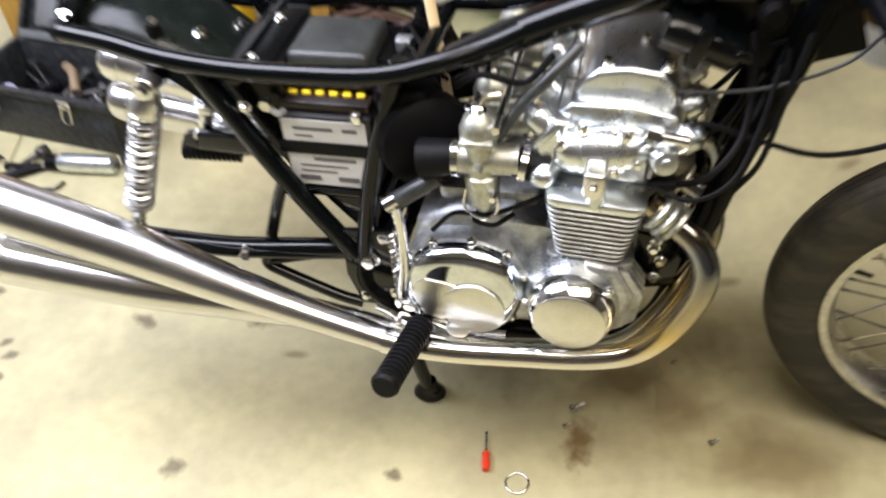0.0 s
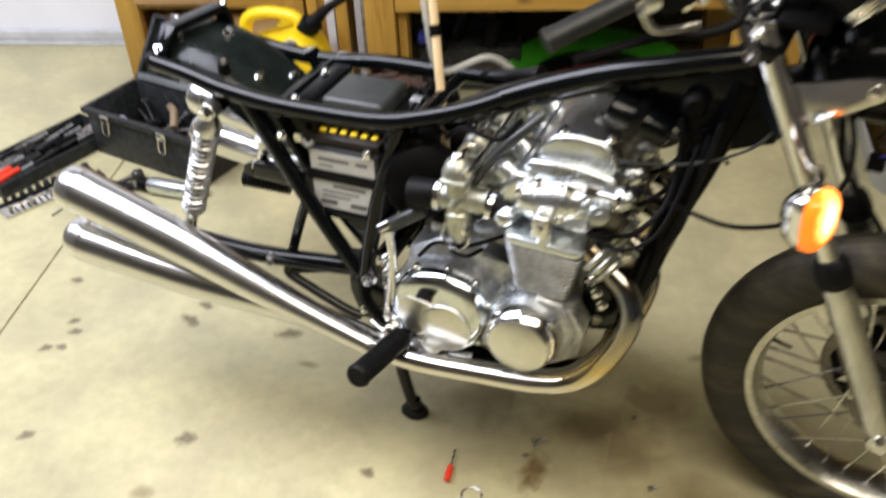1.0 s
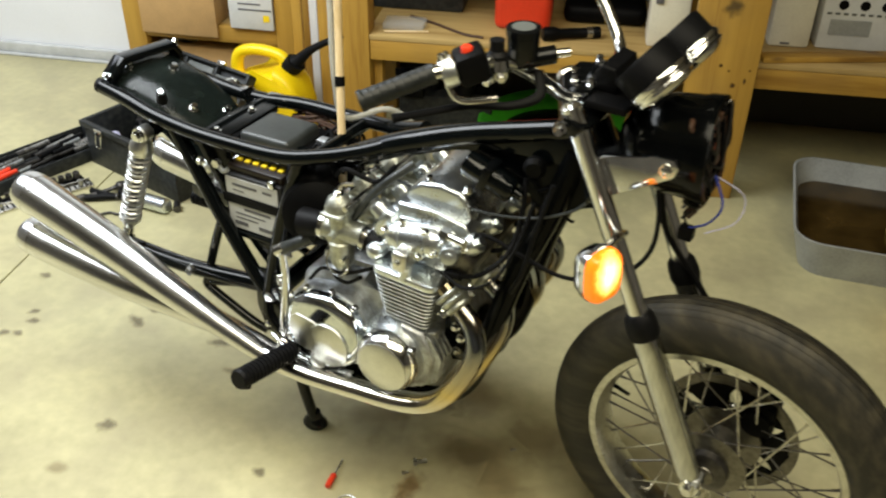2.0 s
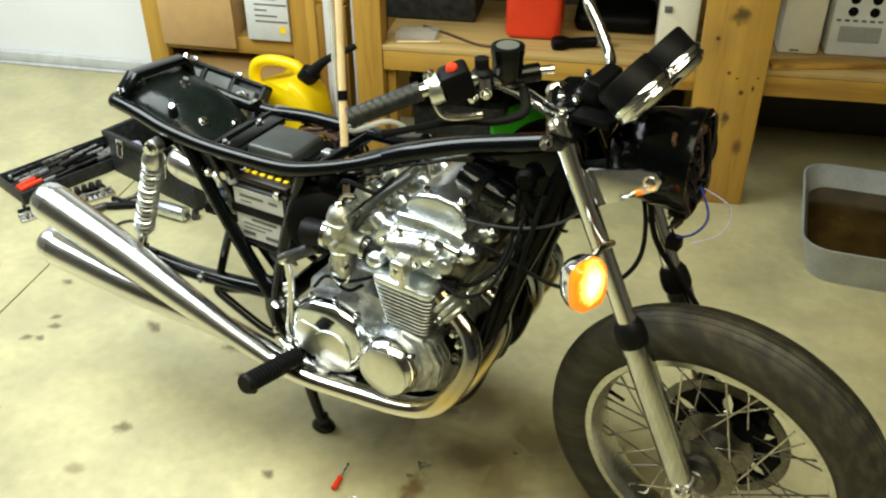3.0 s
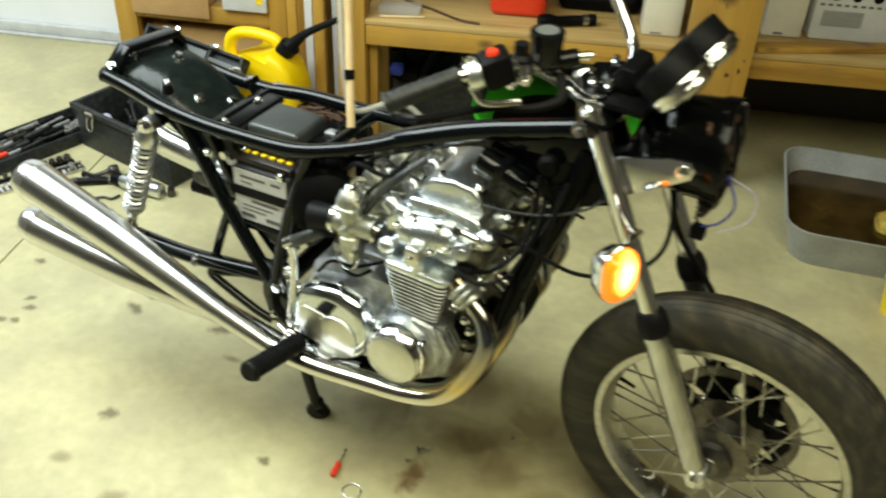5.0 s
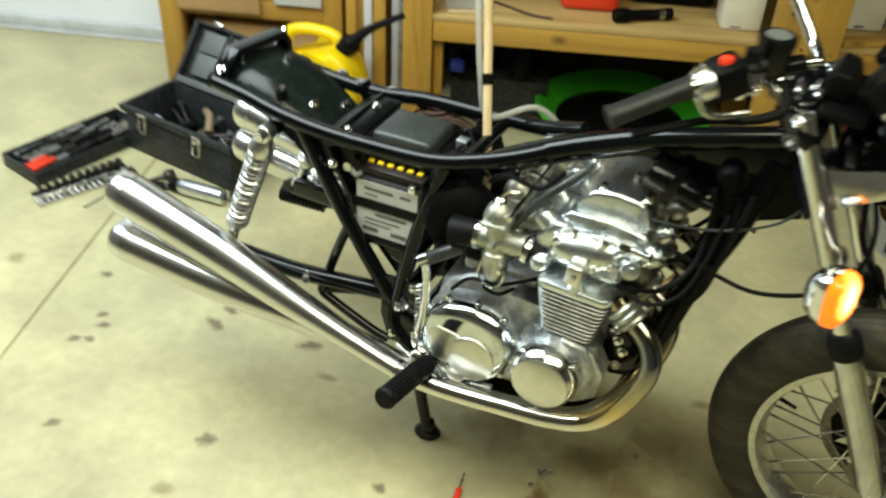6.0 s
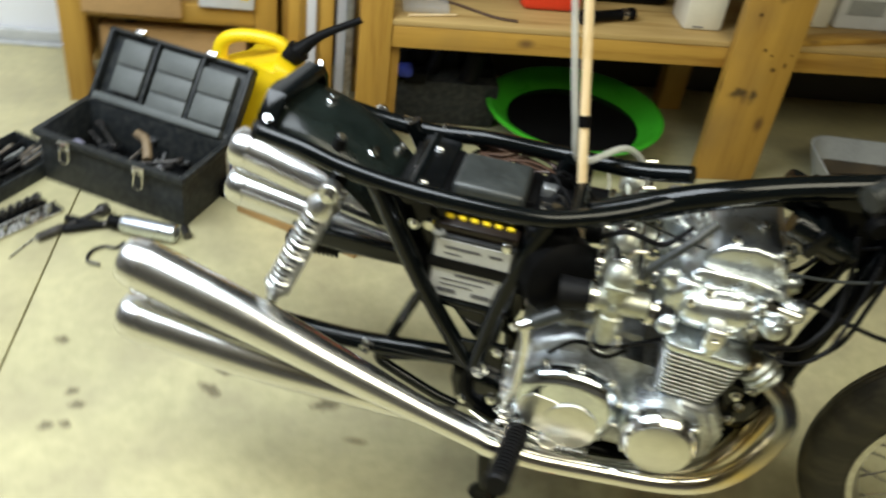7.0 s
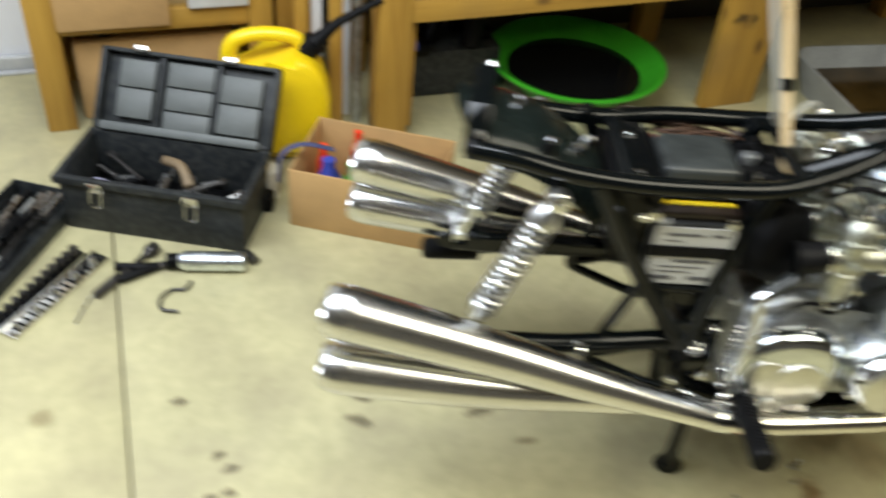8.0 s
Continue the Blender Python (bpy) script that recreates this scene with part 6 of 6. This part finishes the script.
# ---- under the workbench ----
tub = thing("green_tub", "round green plastic tub of black oil under the bench", "tub", pose(0.03, 1.535, 0))
part("tub_wall", lathe([(0, 0.0), (0.18, 0.0), (0.288, 0.108), (0.312, 0.114), (0.315, 0.122), (0.303, 0.126), (0.280, 0.117), (0.175, 0.008), (0, 0.008)], None, 64), GREEN, tub)
part("oil", lathe([(0, 0.0), (0.232, 0.0), (0.2345, 0.004), (0, 0.004)], Matrix.Translation((0, 0, 0.066)), 48), OIL, tub, "black oil in the tub")
hs = thing("drain_hose", "clear plastic hose lying over the edge of the tub", "hose")
part("hose", tube([(0.17, 1.12, 0.02), (0.20, 1.13, 0.08), (0.17, 1.12, 0.16), (0.10, 1.08, 0.19), (0.02, 1.06, 0.14)], 0.008, 10), CLEAR, hs)
blk = room_thing("black_crate", "black plastic crate of dark parts under the bench", "crate")
part("crate", box((0.06, 0.22, 0), (0.42, 0.5, 0.17), 0.015), TOOLBOX_BLACK, blk)
rng = random.Random(31)
for i in range(12):
    x, y = rng.uniform(0.08, 0.38), rng.uniform(0.2, 0.46)
    if i % 2:
        part("part_box", box((x - 0.04, y - 0.03, 0.165), (x + 0.04, y + 0.03, 0.19 + 0.08 * rng.random()), 0.008, None), MATTE_BLACK, blk)
    else:
        part("coiled_part", rod((x, y, 0.17), (x + 0.05 * rng.uniform(-1, 1), y + 0.03, 0.26), 0.02 + 0.02 * rng.random()), (MATTE_BLACK, DARK_METAL, RUBBER)[i % 3], blk)
part("blue_rag", box((0.06, 0.17, 0.20), (0.11, 0.23, 0.235), 0.012, None, 3), BLUE, blk)
pan = thing("grey_tub", "grey plastic tub with brown dirty oil and rags", "tub", pose(0.945, 1.125, 0, 0, 0, 11))
w, dpt, h = 0.62, 0.58, 0.135
op = bmesh.new()
outer0, outer1 = rounded(w / 2 - 0.04, dpt / 2 - 0.04, 0.08, 6), rounded(w / 2, dpt / 2, 0.09, 6)
inner1, inner0 = rounded(w / 2 - 0.008, dpt / 2 - 0.008, 0.085, 6), rounded(w / 2 - 0.048, dpt / 2 - 0.048, 0.075, 6)
rings = [[op.verts.new((x + w / 2, y + dpt / 2, z)) for x, y in ring] for ring, z in ((outer0, 0), (outer1, h), (inner1, h), (inner0, 0.006))]
n = len(rings[0])
for A, B in zip(rings, rings[1:]):
    for k in range(n):
        op.faces.new((A[k], A[(k + 1) % n], B[(k + 1) % n], B[k]))
op.faces.new(rings[0])
op.faces.new(rings[-1])
part("tub", op, GREY_TUB, pan)
part("oil", slab([(x + w / 2, y - dpt / 2) for x, y in rounded(w / 2 - 0.03, dpt / 2 - 0.03, 0.08, 6)], 0.055, 0.06, FLAT, 0.0), BROWN_OIL, pan, "brown dirty oil in the tub")
sp = box((0.30, 0.20, 0.05), (0.42, 0.31, 0.085), 0.03, None, 4)
part("sponge", sp, SPONGE, pan, "oily yellow sponge")
part("soaked_part", rod((0.34, 0.28, 0.07), (0.46, 0.36, 0.08), 0.03), SPONGE, pan)
part("white_scrap", box((0.33, 0.23, 0.084), (0.385, 0.255, 0.094), 0.004), PAPER, pan)
yb = thing("yellow_tub", "small yellow plastic tub on the concrete floor", "tub", pose(1.311, 1.072, 0))
part("tub", lathe([(0, 0.0), (0.048, 0.0), (0.062, 0.11), (0.066, 0.111), (0.066, 0.117), (0.059, 0.117), (0.046, 0.005), (0, 0.005)], None, 36), YELLOW, yb)

# ---- yellow fuel can on the floor ----
can = thing("yellow_fuel_can", "yellow plastic fuel can with a black spout", "fuel can", pose(-0.918, 1.05, 0, 0, 0, 8) @ Matrix.Diagonal((1.2, 1.1, 1.02, 1)))
body = slab([(-0.125, 0.0), (0.105, 0.0), (0.115, 0.02), (0.118, 0.20), (0.10, 0.27), (0.07, 0.315), (0.035, 0.335), (-0.02, 0.30), (-0.115, 0.27), (-0.128, 0.24), (-0.13, 0.02)], -0.075, 0.075, None, 0.03, 4)
part("can", body, YELLOW, can)
part("can_handle", tube([(-0.118, 0, 0.25), (-0.122, 0, 0.31), (-0.10, 0, 0.355), (-0.04, 0, 0.372), (0.03, 0, 0.362), (0.055, 0, 0.325)], 0.02, 14), YELLOW, can)
spout = part("spout", tube([(0.055, 0, 0.318, 0.028), (0.08, 0, 0.345, 0.026), (0.095, 0, 0.36, 0.02), (0.14, 0.005, 0.405, 0.013), (0.24, 0.01, 0.47, 0.010)], 0.02, 14), RUBBER, can, "black rubber spout")
part("spout_collar", rod((0.062, 0, 0.325), (0.084, 0, 0.348), 0.033), RUBBER, can)

# ---- open toolbox ----
tb = thing("toolbox", "open black plastic toolbox with grey lid compartments", "toolbox", pose(-1.436, 0.603, 0, 0, 0, -8))
W, Dp, H = 0.485, 0.222, 0.172
t = 0.006
part("box_floor", box((0.004, 0.004, 0), (W - 0.004, Dp - 0.004, 0.008), 0.002), TOOLBOX_BLACK, tb)
for lo, hi in (((0, 0, 0.0), (W, t, H)), ((0, Dp - t, 0.0), (W, Dp, H)), ((0, t, 0.0), (t, Dp - t, H)), ((W - t, t, 0.0), (W, Dp - t, H))):
    part("box_side", box(lo, hi, 0.002), TOOLBOX_BLACK, tb)
for lo, hi in (((-0.012, -0.012, H - 0.022), (W + 0.012, -0.0005, H)), ((-0.012, Dp + 0.0005, H - 0.022), (W + 0.012, Dp + 0.012, H)), ((-0.012, 0, H - 0.022), (-0.0005, Dp, H)), ((W + 0.0005, 0, H - 0.022), (W + 0.012, Dp, H))):
    part("rim_flange", box(lo, hi, 0.003), TOOLBOX_BLACK, tb)
LID = Matrix.Translation((0, Dp + 0.008, H + 0.002)) @ pose(0, 0, 0, -38)
lb = box((-0.008, 0.03, 0.0), (W + 0.008, 0.045, 0.225), 0.008)
for lo, hi in (((-0.008, 0, 0), (0.006, 0.035, 0.225)), ((W - 0.006, 0, 0), (W + 0.008, 0.035, 0.225)), ((-0.008, 0, 0.213), (W + 0.008, 0.035, 0.225)), ((-0.008, 0, 0), (W + 0.008, 0.035, 0.012))):
    add_box(lb, lo, hi, 0.003)
bmesh.ops.transform(lb, matrix=LID, verts=lb.verts)
lid = part("lid", lb, TOOLBOX_BLACK, tb, "raised black lid")
for x0, x1, zs in ((0.05, 0.15, (0.035, 0.12, 0.2)), (0.185, 0.315, (0.015, 0.07, 0.135, 0.205)), (0.335, 0.45, (0.025, 0.11, 0.19))):
    for z0, z1 in zip(zs, zs[1:]):
        part("lid_compartment", box((x0, 0.004, z0 + 0.002), (x1, 0.03, z1 - 0.002), 0.003, LID), GREY_LID, lid)
for x in (0.165, 0.325):
    part("lid_rib", box((x - 0.006, 0.006, 0.01), (x + 0.006, 0.03, 0.216), 0.002, LID), TOOLBOX_BLACK, lid)
part("lid_hinge_ledge", box((0.02, -0.022, -0.004), (W - 0.02, 0.004, 0.02), 0.004, LID), GREY_LID, lid)
for x in (0.105, 0.355):
    la = bmesh.new()
    add_box(la, (x - 0.02, -0.020, H - 0.03), (x + 0.02, -0.0125, H - 0.004), 0.002)
    part("latch", la, OLD_CHROME, tb, "brass-tinted steel latch")
    part("latch_loop", tube([(x - 0.013, -0.018, H - 0.026), (x - 0.013, -0.026, H - 0.065), (x + 0.013, -0.026, H - 0.065), (x + 0.013, -0.018, H - 0.026)], 0.0028, 8, 3), OLD_CHROME, tb)
    lc = box((x - 0.018, -0.012, 0.218), (x + 0.018, 0.0, 0.236), 0.002, LID)
    part("lid_catch", lc, OLD_CHROME, lid)
cl = thing("rag", "pale violet rag inside the toolbox", "rag", pose(-1.375, 0.678, 0.10, 0, 0, -7))
part("cloth", tube([(0, 0, 0.0, 0.018), (0.04, -0.03, 0.015, 0.022), (0.09, -0.035, 0.0, 0.014), (0.14, -0.03, 0.005, 0.008)], 0.02, 10, 5, True, 0.5), PALE_CLOTH, cl)
hm_ = thing("hammer", "wooden-handled hammer inside the toolbox", "hammer", pose(-1.105, 0.623, 0.14, 0, 0, -50))
part("handle", tube([(0, 0, 0), (-0.06, 0.01, 0.025), (-0.13, 0.0, 0.01)], 0.014, 10), wood("tool_handle_wood", 0, (0.22, 0.16, 0.09), (0.12, 0.08, 0.04), False), hm_)
for i, (x, y, a, ln, mt) in enumerate(((-1.095, 0.603, 30, 0.13, STEEL), (-1.195, 0.663, 80, 0.12, STEEL), (-1.255, 0.703, 140, 0.13, DARK_METAL), (-1.025, 0.603, 10, 0.05, CHROME), (-1.175, 0.603, 20, 0.16, DARK_METAL))):
    sp_ = thing("spanner", "steel spanner lying in the toolbox", "spanner", pose(x, y, 0.075 + 0.01 * i, 0, -8, a), "toolbox tools")
    part("shaft", rod((0, 0, 0), (ln, 0, 0), 0.006, seg=10), mt, sp_)
    part("jaw", lathe([(0.005, -0.004), (0.014, -0.004), (0.014, 0.004), (0.005, 0.004)], Matrix.Translation((ln, 0, 0)), 12), mt, sp_)
fill = thing("tool_heap", "heap of dark hand tools filling the toolbox", "tools", pose(-1.436, 0.603, 0, 0, 0, -8))
rng = random.Random(41)
part("heap_base", box((0.02, 0.02, 0.009), (W - 0.02, Dp - 0.02, 0.045), 0.01), MATTE_BLACK, fill)
for i in range(18):
    x, y, a = rng.uniform(0.05, 0.42), rng.uniform(0.05, 0.2), rng.uniform(0, 3.14)
    part("tool", rod((x, y, 0.05), (x + 0.06 * math.cos(a), y + 0.05 * math.sin(a), 0.065), 0.006 + 0.004 * rng.random(), seg=8), (DARK_METAL, RUBBER, STEEL)[i % 3], fill)

# ---- lift-out tray with tools, socket rails and loose tools on the floor ----
tr = thing("tool_tray", "black plastic lift-out tray full of hand tools", "tray", pose(-1.520, 0.262, 0, 0, 0, 77))
trm = bmesh.new()
add_box(trm, (0, 0, 0), (0.44, 0.20, 0.005), 0.002)
for lo, hi in (((0, 0, 0.0), (0.44, 0.006, 0.05)), ((0, 0.194, 0.0), (0.44, 0.20, 0.05)), ((0, 0.006, 0.0), (0.006, 0.194, 0.05)), ((0.434, 0.006, 0.0), (0.44, 0.194, 0.05)), ((0, 0.095, 0), (0.44, 0.101, 0.045))):
    add_box(trm, lo, hi, 0.002)
part("tray", trm, TOOLBOX_BLACK, tr)
rng = random.Random(51)
for i in range(36):
    x, y, a = rng.uniform(0.03, 0.32), rng.uniform(0.02, 0.18), rng.uniform(-0.25, 0.25)
    ln = rng.uniform(0.06, 0.13)
    hz = 0.02 + 0.03 * rng.random()
    part("tool", rod((x, y, hz), (min(x + ln * math.cos(a), 0.43), y + ln * math.sin(a) * 0.4, hz + 0.006), 0.005 + 0.006 * rng.random(), seg=8), (DARK_METAL, STEEL, MATTE_BLACK, POLISHED)[i % 4], tr)
part("red_grip", rod((0.012, 0.045, 0.04), (0.10, 0.05, 0.045), 0.011, 0.008), RED, tr, "red tool handle")
part("red_grip", rod((0.015, 0.075, 0.038), (0.09, 0.085, 0.042), 0.009), RED, tr, "red tool handle")


def socket_rail(at, turn, n, body, label, upright):
    r = thing("socket_rail", label, "socket rail", pose(*at, 0, 0, turn), "socket rails")
    wide = 0.052 if upright else 0.034
    part("rail", box((0, 0, 0), (0.33 if upright else 0.31, wide, 0.010), 0.003), body, r)
    if upright:
        for i in range(16):
            part("rail_notch", box((0.02 + i * 0.019, 0.004, 0.009), (0.026 + i * 0.019, 0.03, 0.0125), 0.001), MATTE_BLACK, r)
        part("rail_lip", box((0.0, wide - 0.012, 0.009), (0.33, wide - 0.004, 0.016), 0.002), body, r)
    for i in range(n):
        x = 0.025 + i * 0.265 / (n - 1)
        rad = 0.006 + 0.004 * i / n if upright else 0.007 + 0.006 * i / n
        part("socket", lathe([(rad * 0.55, 0), (rad, 0), (rad, 0.020), (rad * 0.6, 0.020), (rad * 0.55, 0.01)], Matrix.Translation((x, 0.017, 0.012)), 12), STEEL if upright else DARK_METAL, r)
    return r


socket_rail((-1.475, 0.205, 0.0), 68, 11, MATTE_BLACK, "black rail holding steel sockets", False)
socket_rail((-1.428, 0.175, 0.0), 66, 5, OLD_CHROME, "bare steel rail holding small sockets", True)
rt = thing("ratchet", "steel ratchet handle lying on the floor", "ratchet", pose(-1.285, 0.33, 0.012, 0, 0, 62))
part("handle", tube([(0, 0, 0, 0.012), (0.07, 0, 0, 0.013), (0.09, 0, 0, 0.008), (0.17, 0, 0.004, 0.008), (0.19, 0, 0.005, 0.018), (0.215, 0, 0.005, 0.016)], 0.01, 12, 4), DARK_METAL, rt)
al = thing("spray_can", "bare silver can lying beside the toolbox", "can", pose(-0.945, 0.470, 0.026, 0, 0, 184))
part("barrel", lathe([(0, 0), (0.022, 0.0), (0.026, 0.004), (0.026, 0.15), (0.018, 0.165), (0, 0.165)], pose(0, 0, 0, 0, 90, 0), 24), POLISHED, al)
part("cap", lathe([(0, 0), (0.02, 0), (0.02, 0.03), (0, 0.03)], Matrix.Translation((0.166, 0, 0)) @ pose(0, 0, 0, 0, 90, 0), 18), MATTE_BLACK, al)
gl = thing("black_pliers", "black-handled pliers lying on the floor", "pliers", pose(-1.16, 0.45, 0.012, 0, 0, 25))
part("grip", tube([(0, 0, 0), (-0.05, 0.01, 0.004), (-0.10, 0.035, 0)], 0.011, 10), RUBBER, gl)
part("grip", tube([(0, 0, 0), (-0.05, -0.012, 0.004), (-0.10, -0.02, 0)], 0.011, 10), RUBBER, gl)
part("jaws", rod((0, 0, 0), (0.05, 0.004, 0.0), 0.012, 0.006), DARK_METAL, gl)
sk = thing("socket", "small dark steel socket lying on the floor", "socket", pose(-0.935, 0.505, 0.013))
part("barrel", rod((-0.012, 0.012, 0), (0.014, -0.018, 0), 0.0125), DARK_METAL, sk)
hk = thing("spring_clip", "bent dark steel clip lying on the floor", "clip", pose(-1.10, 0.33, 0.006))
part("clip", tube([(0.03, 0.075, 0), (0.02, 0.045, 0), (-0.01, 0.04, 0), (-0.03, 0.01, 0), (-0.02, -0.03, 0), (0.02, -0.035, 0)], 0.0045, 8, 6), DARK_METAL, hk)
hx = thing("hex_key", "thin steel hex key lying on the floor", "hex key", pose(-1.31, 0.24, 0.003))
part("rod", tube([(0, 0, 0), (0.01, 0.09, 0), (0.03, 0.10, 0)], 0.0028, 8, 0), STEEL, hx)

# ---- cardboard box beyond the left silencers ----
cx = thing("open_cardboard_box", "open cardboard box with red and blue odds and ends", "box", pose(-0.853, 0.665, 0, 0, 0, -12))
CW, CD, CH = 0.40, 0.27, 0.185
for lo, hi in (((0, 0, 0), (CW, 0.005, CH)), ((0, CD - 0.005, 0), (CW, CD, CH + 0.005)), ((0, 0.005, 0), (0.005, CD - 0.005, CH)), ((CW - 0.005, 0.005, 0), (CW, CD - 0.005, CH)), ((0.005, 0.005, 0), (CW - 0.005, CD - 0.005, 0.005))):
    part("carton_side", box(lo, hi, 0.0015), CARDBOARD, cx)
for i, (x, y, z, r, mt) in enumerate(((0.05, 0.15, 0.155, 0.02, RED), (0.13, 0.22, 0.17, 0.022, RED), (0.09, 0.07, 0.165, 0.035, BLUE), (0.15, 0.10, 0.14, 0.035, GREEN), (0.23, 0.15, 0.12, 0.035, RED), (0.25, 0.07, 0.15, 0.04, MATTE_BLACK))):
    o = thing("bottle", ("red plastic bottle", "red plastic bottle", "blue cloth bundle", "green plastic bottle", "red plastic bottle", "black plastic bottle")[i] + " standing in the cardboard box", "bottle", cx.matrix_basis @ pose(x, y, 0.006), "box contents")
    part("bottle_body", lathe([(0, 0), (r, 0), (r, z * 0.75), (r * 0.5, z * 0.95), (r * 0.5, z + 0.02), (0, z + 0.02)], None, 18), mt, o)
strap = thing("blue_strap", "faded dark blue strap hanging over the cardboard box", "strap")
part("band", tube([(-0.74, 0.75, 0.20), (-0.82, 0.73, 0.225), (-0.875, 0.71, 0.20), (-0.885, 0.70, 0.12)], 0.010, 8, 6, True, 0.4), STRAP_BLUE, strap)
pj = thing("white_jar", "small white jar with a dark lid on the floor", "jar", pose(-0.935, 0.80, 0))
part("jar_body", lathe([(0, 0), (0.035, 0), (0.036, 0.09), (0, 0.092)], None, 20), BEIGE, pj)
part("jar_base", box((-0.05, -0.09, 0), (0.03, -0.04, 0.05), 0.008), MATTE_BLACK, pj)

# ---- small things and marks on the floor in front of the motorcycle ----
sd = thing("screwdriver", "screwdriver with a red handle on the concrete", "screwdriver", look((0.203, -0.258, 0.010), (0.188, -0.18, 0.007)) @ Matrix.Scale(0.72, 4))
part("handle", lathe([(0, 0), (0.009, 0.002), (0.011, 0.02), (0.009, 0.04), (0.011, 0.052), (0.006, 0.06), (0, 0.06)], pose(0, 0, 0, 180), 12), RED, sd)
part("shaft", rod((0, 0, -0.058), (0, 0, -0.125), 0.0032, seg=8), STEEL, sd)
ws = thing("washer", "thin steel ring lying on the concrete", "washer", pose(0.262, -0.268, 0.002))
part("ring", disc_ring(0.021, 0.002, None, 40, 8), STEEL, ws)
for x, y, s in ((0.342, -0.088, 0.012), (0.60, -0.12, 0.008), (0.33, -0.13, 0.006), (0.52, 0.06, 0.005)):
    sc = thing("small_bolt", "small grey bolt lying on the concrete", "bolt", pose(x, y, s * 0.5, 0, 0, 40), "loose bolts")
    part("shank", rod((0, 0, 0), (s * 2, 0, 0), s * 0.4, seg=8), STEEL, sc)
    part("bolt_head", rod((-s * 0.6, 0, 0), (0, 0, 0), s * 0.8, seg=6), STEEL, sc)
rng = random.Random(61)
# kind 3: brown oil patches that also paint in the motorcycle's soft shadow
MARKS = [(-0.389, -0.355, 0.045, 0.040, 0), (0.034, -0.295, 0.03, 0.028, 0), (-0.618, -0.014, 0.062, 0.032, 0), (-0.616, 0.050, 0.040, 0.026, 0), (-0.348, 0.032, 0.06, 0.035, 0), (-1.018, 0.016, 0.033, 0.028, 0), (-0.905, -0.126, 0.03, 0.024, 0),
         (-0.874, -0.157, 0.033, 0.026, 0), (-0.903, -0.233, 0.03, 0.026, 0), (-0.868, -0.216, 0.028, 0.024, 0), (-0.25, -0.05, 0.05, 0.02, 2), (0.36, -0.16, 0.05, 0.09, 1), (0.42, -0.02, 0.14, 0.1, 2), (0.2, 0.02, 0.2, 0.14, 2), (0.55, 0.1, 0.2, 0.16, 2),
         (0.46, -0.02, 0.26, 0.15, 3), (0.70, -0.16, 0.22, 0.16, 3), (0.30, 0.16, 0.22, 0.14, 3), (0.05, 0.10, 0.2, 0.12, 3), (-0.388, -0.515, 0.05, 0.035, 2), (-0.2, -0.55, 0.06, 0.04, 2), (-0.736, -0.478, 0.036, 0.028, 0), (0.15, 0.25, 0.12, 0.08, 0), (0.3, 0.12, 0.1, 0.06, 0), (0.62, 0.3, 0.05, 0.03, 2), (0.9, 0.75, 0.06, 0.03, 2), (0.95, 0.55, 0.05, 0.04, 2), (-1.3, -0.05, 0.05, 0.05, 2)]
for x, y, a, b, k in MARKS:
    sb = bmesh.new()
    n = 22
    ring = [sb.verts.new((a * (0.9 + 0.12 * rng.random()) * math.cos(2 * math.pi * i / n), b * (0.9 + 0.12 * rng.random()) * math.sin(2 * math.pi * i / n), 0)) for i in range(n)]
    sb.faces.new(ring)
    tagged(part("floor_stain", sb, (STAIN, RUST_STAIN, FAINT_STAIN, BROWN_STAIN_SHADE)[k], None, m=pose(x, y, 0.0012, 0, 0, rng.uniform(-40, 40)), smooth=False), ("dark oil stain soaked into the concrete", "rusty brown stain on the concrete", "faint grey stain on the concrete", "wide faint brown oil stain with painted shade below the motorcycle")[k], "stain", "floor stains", "stuff")
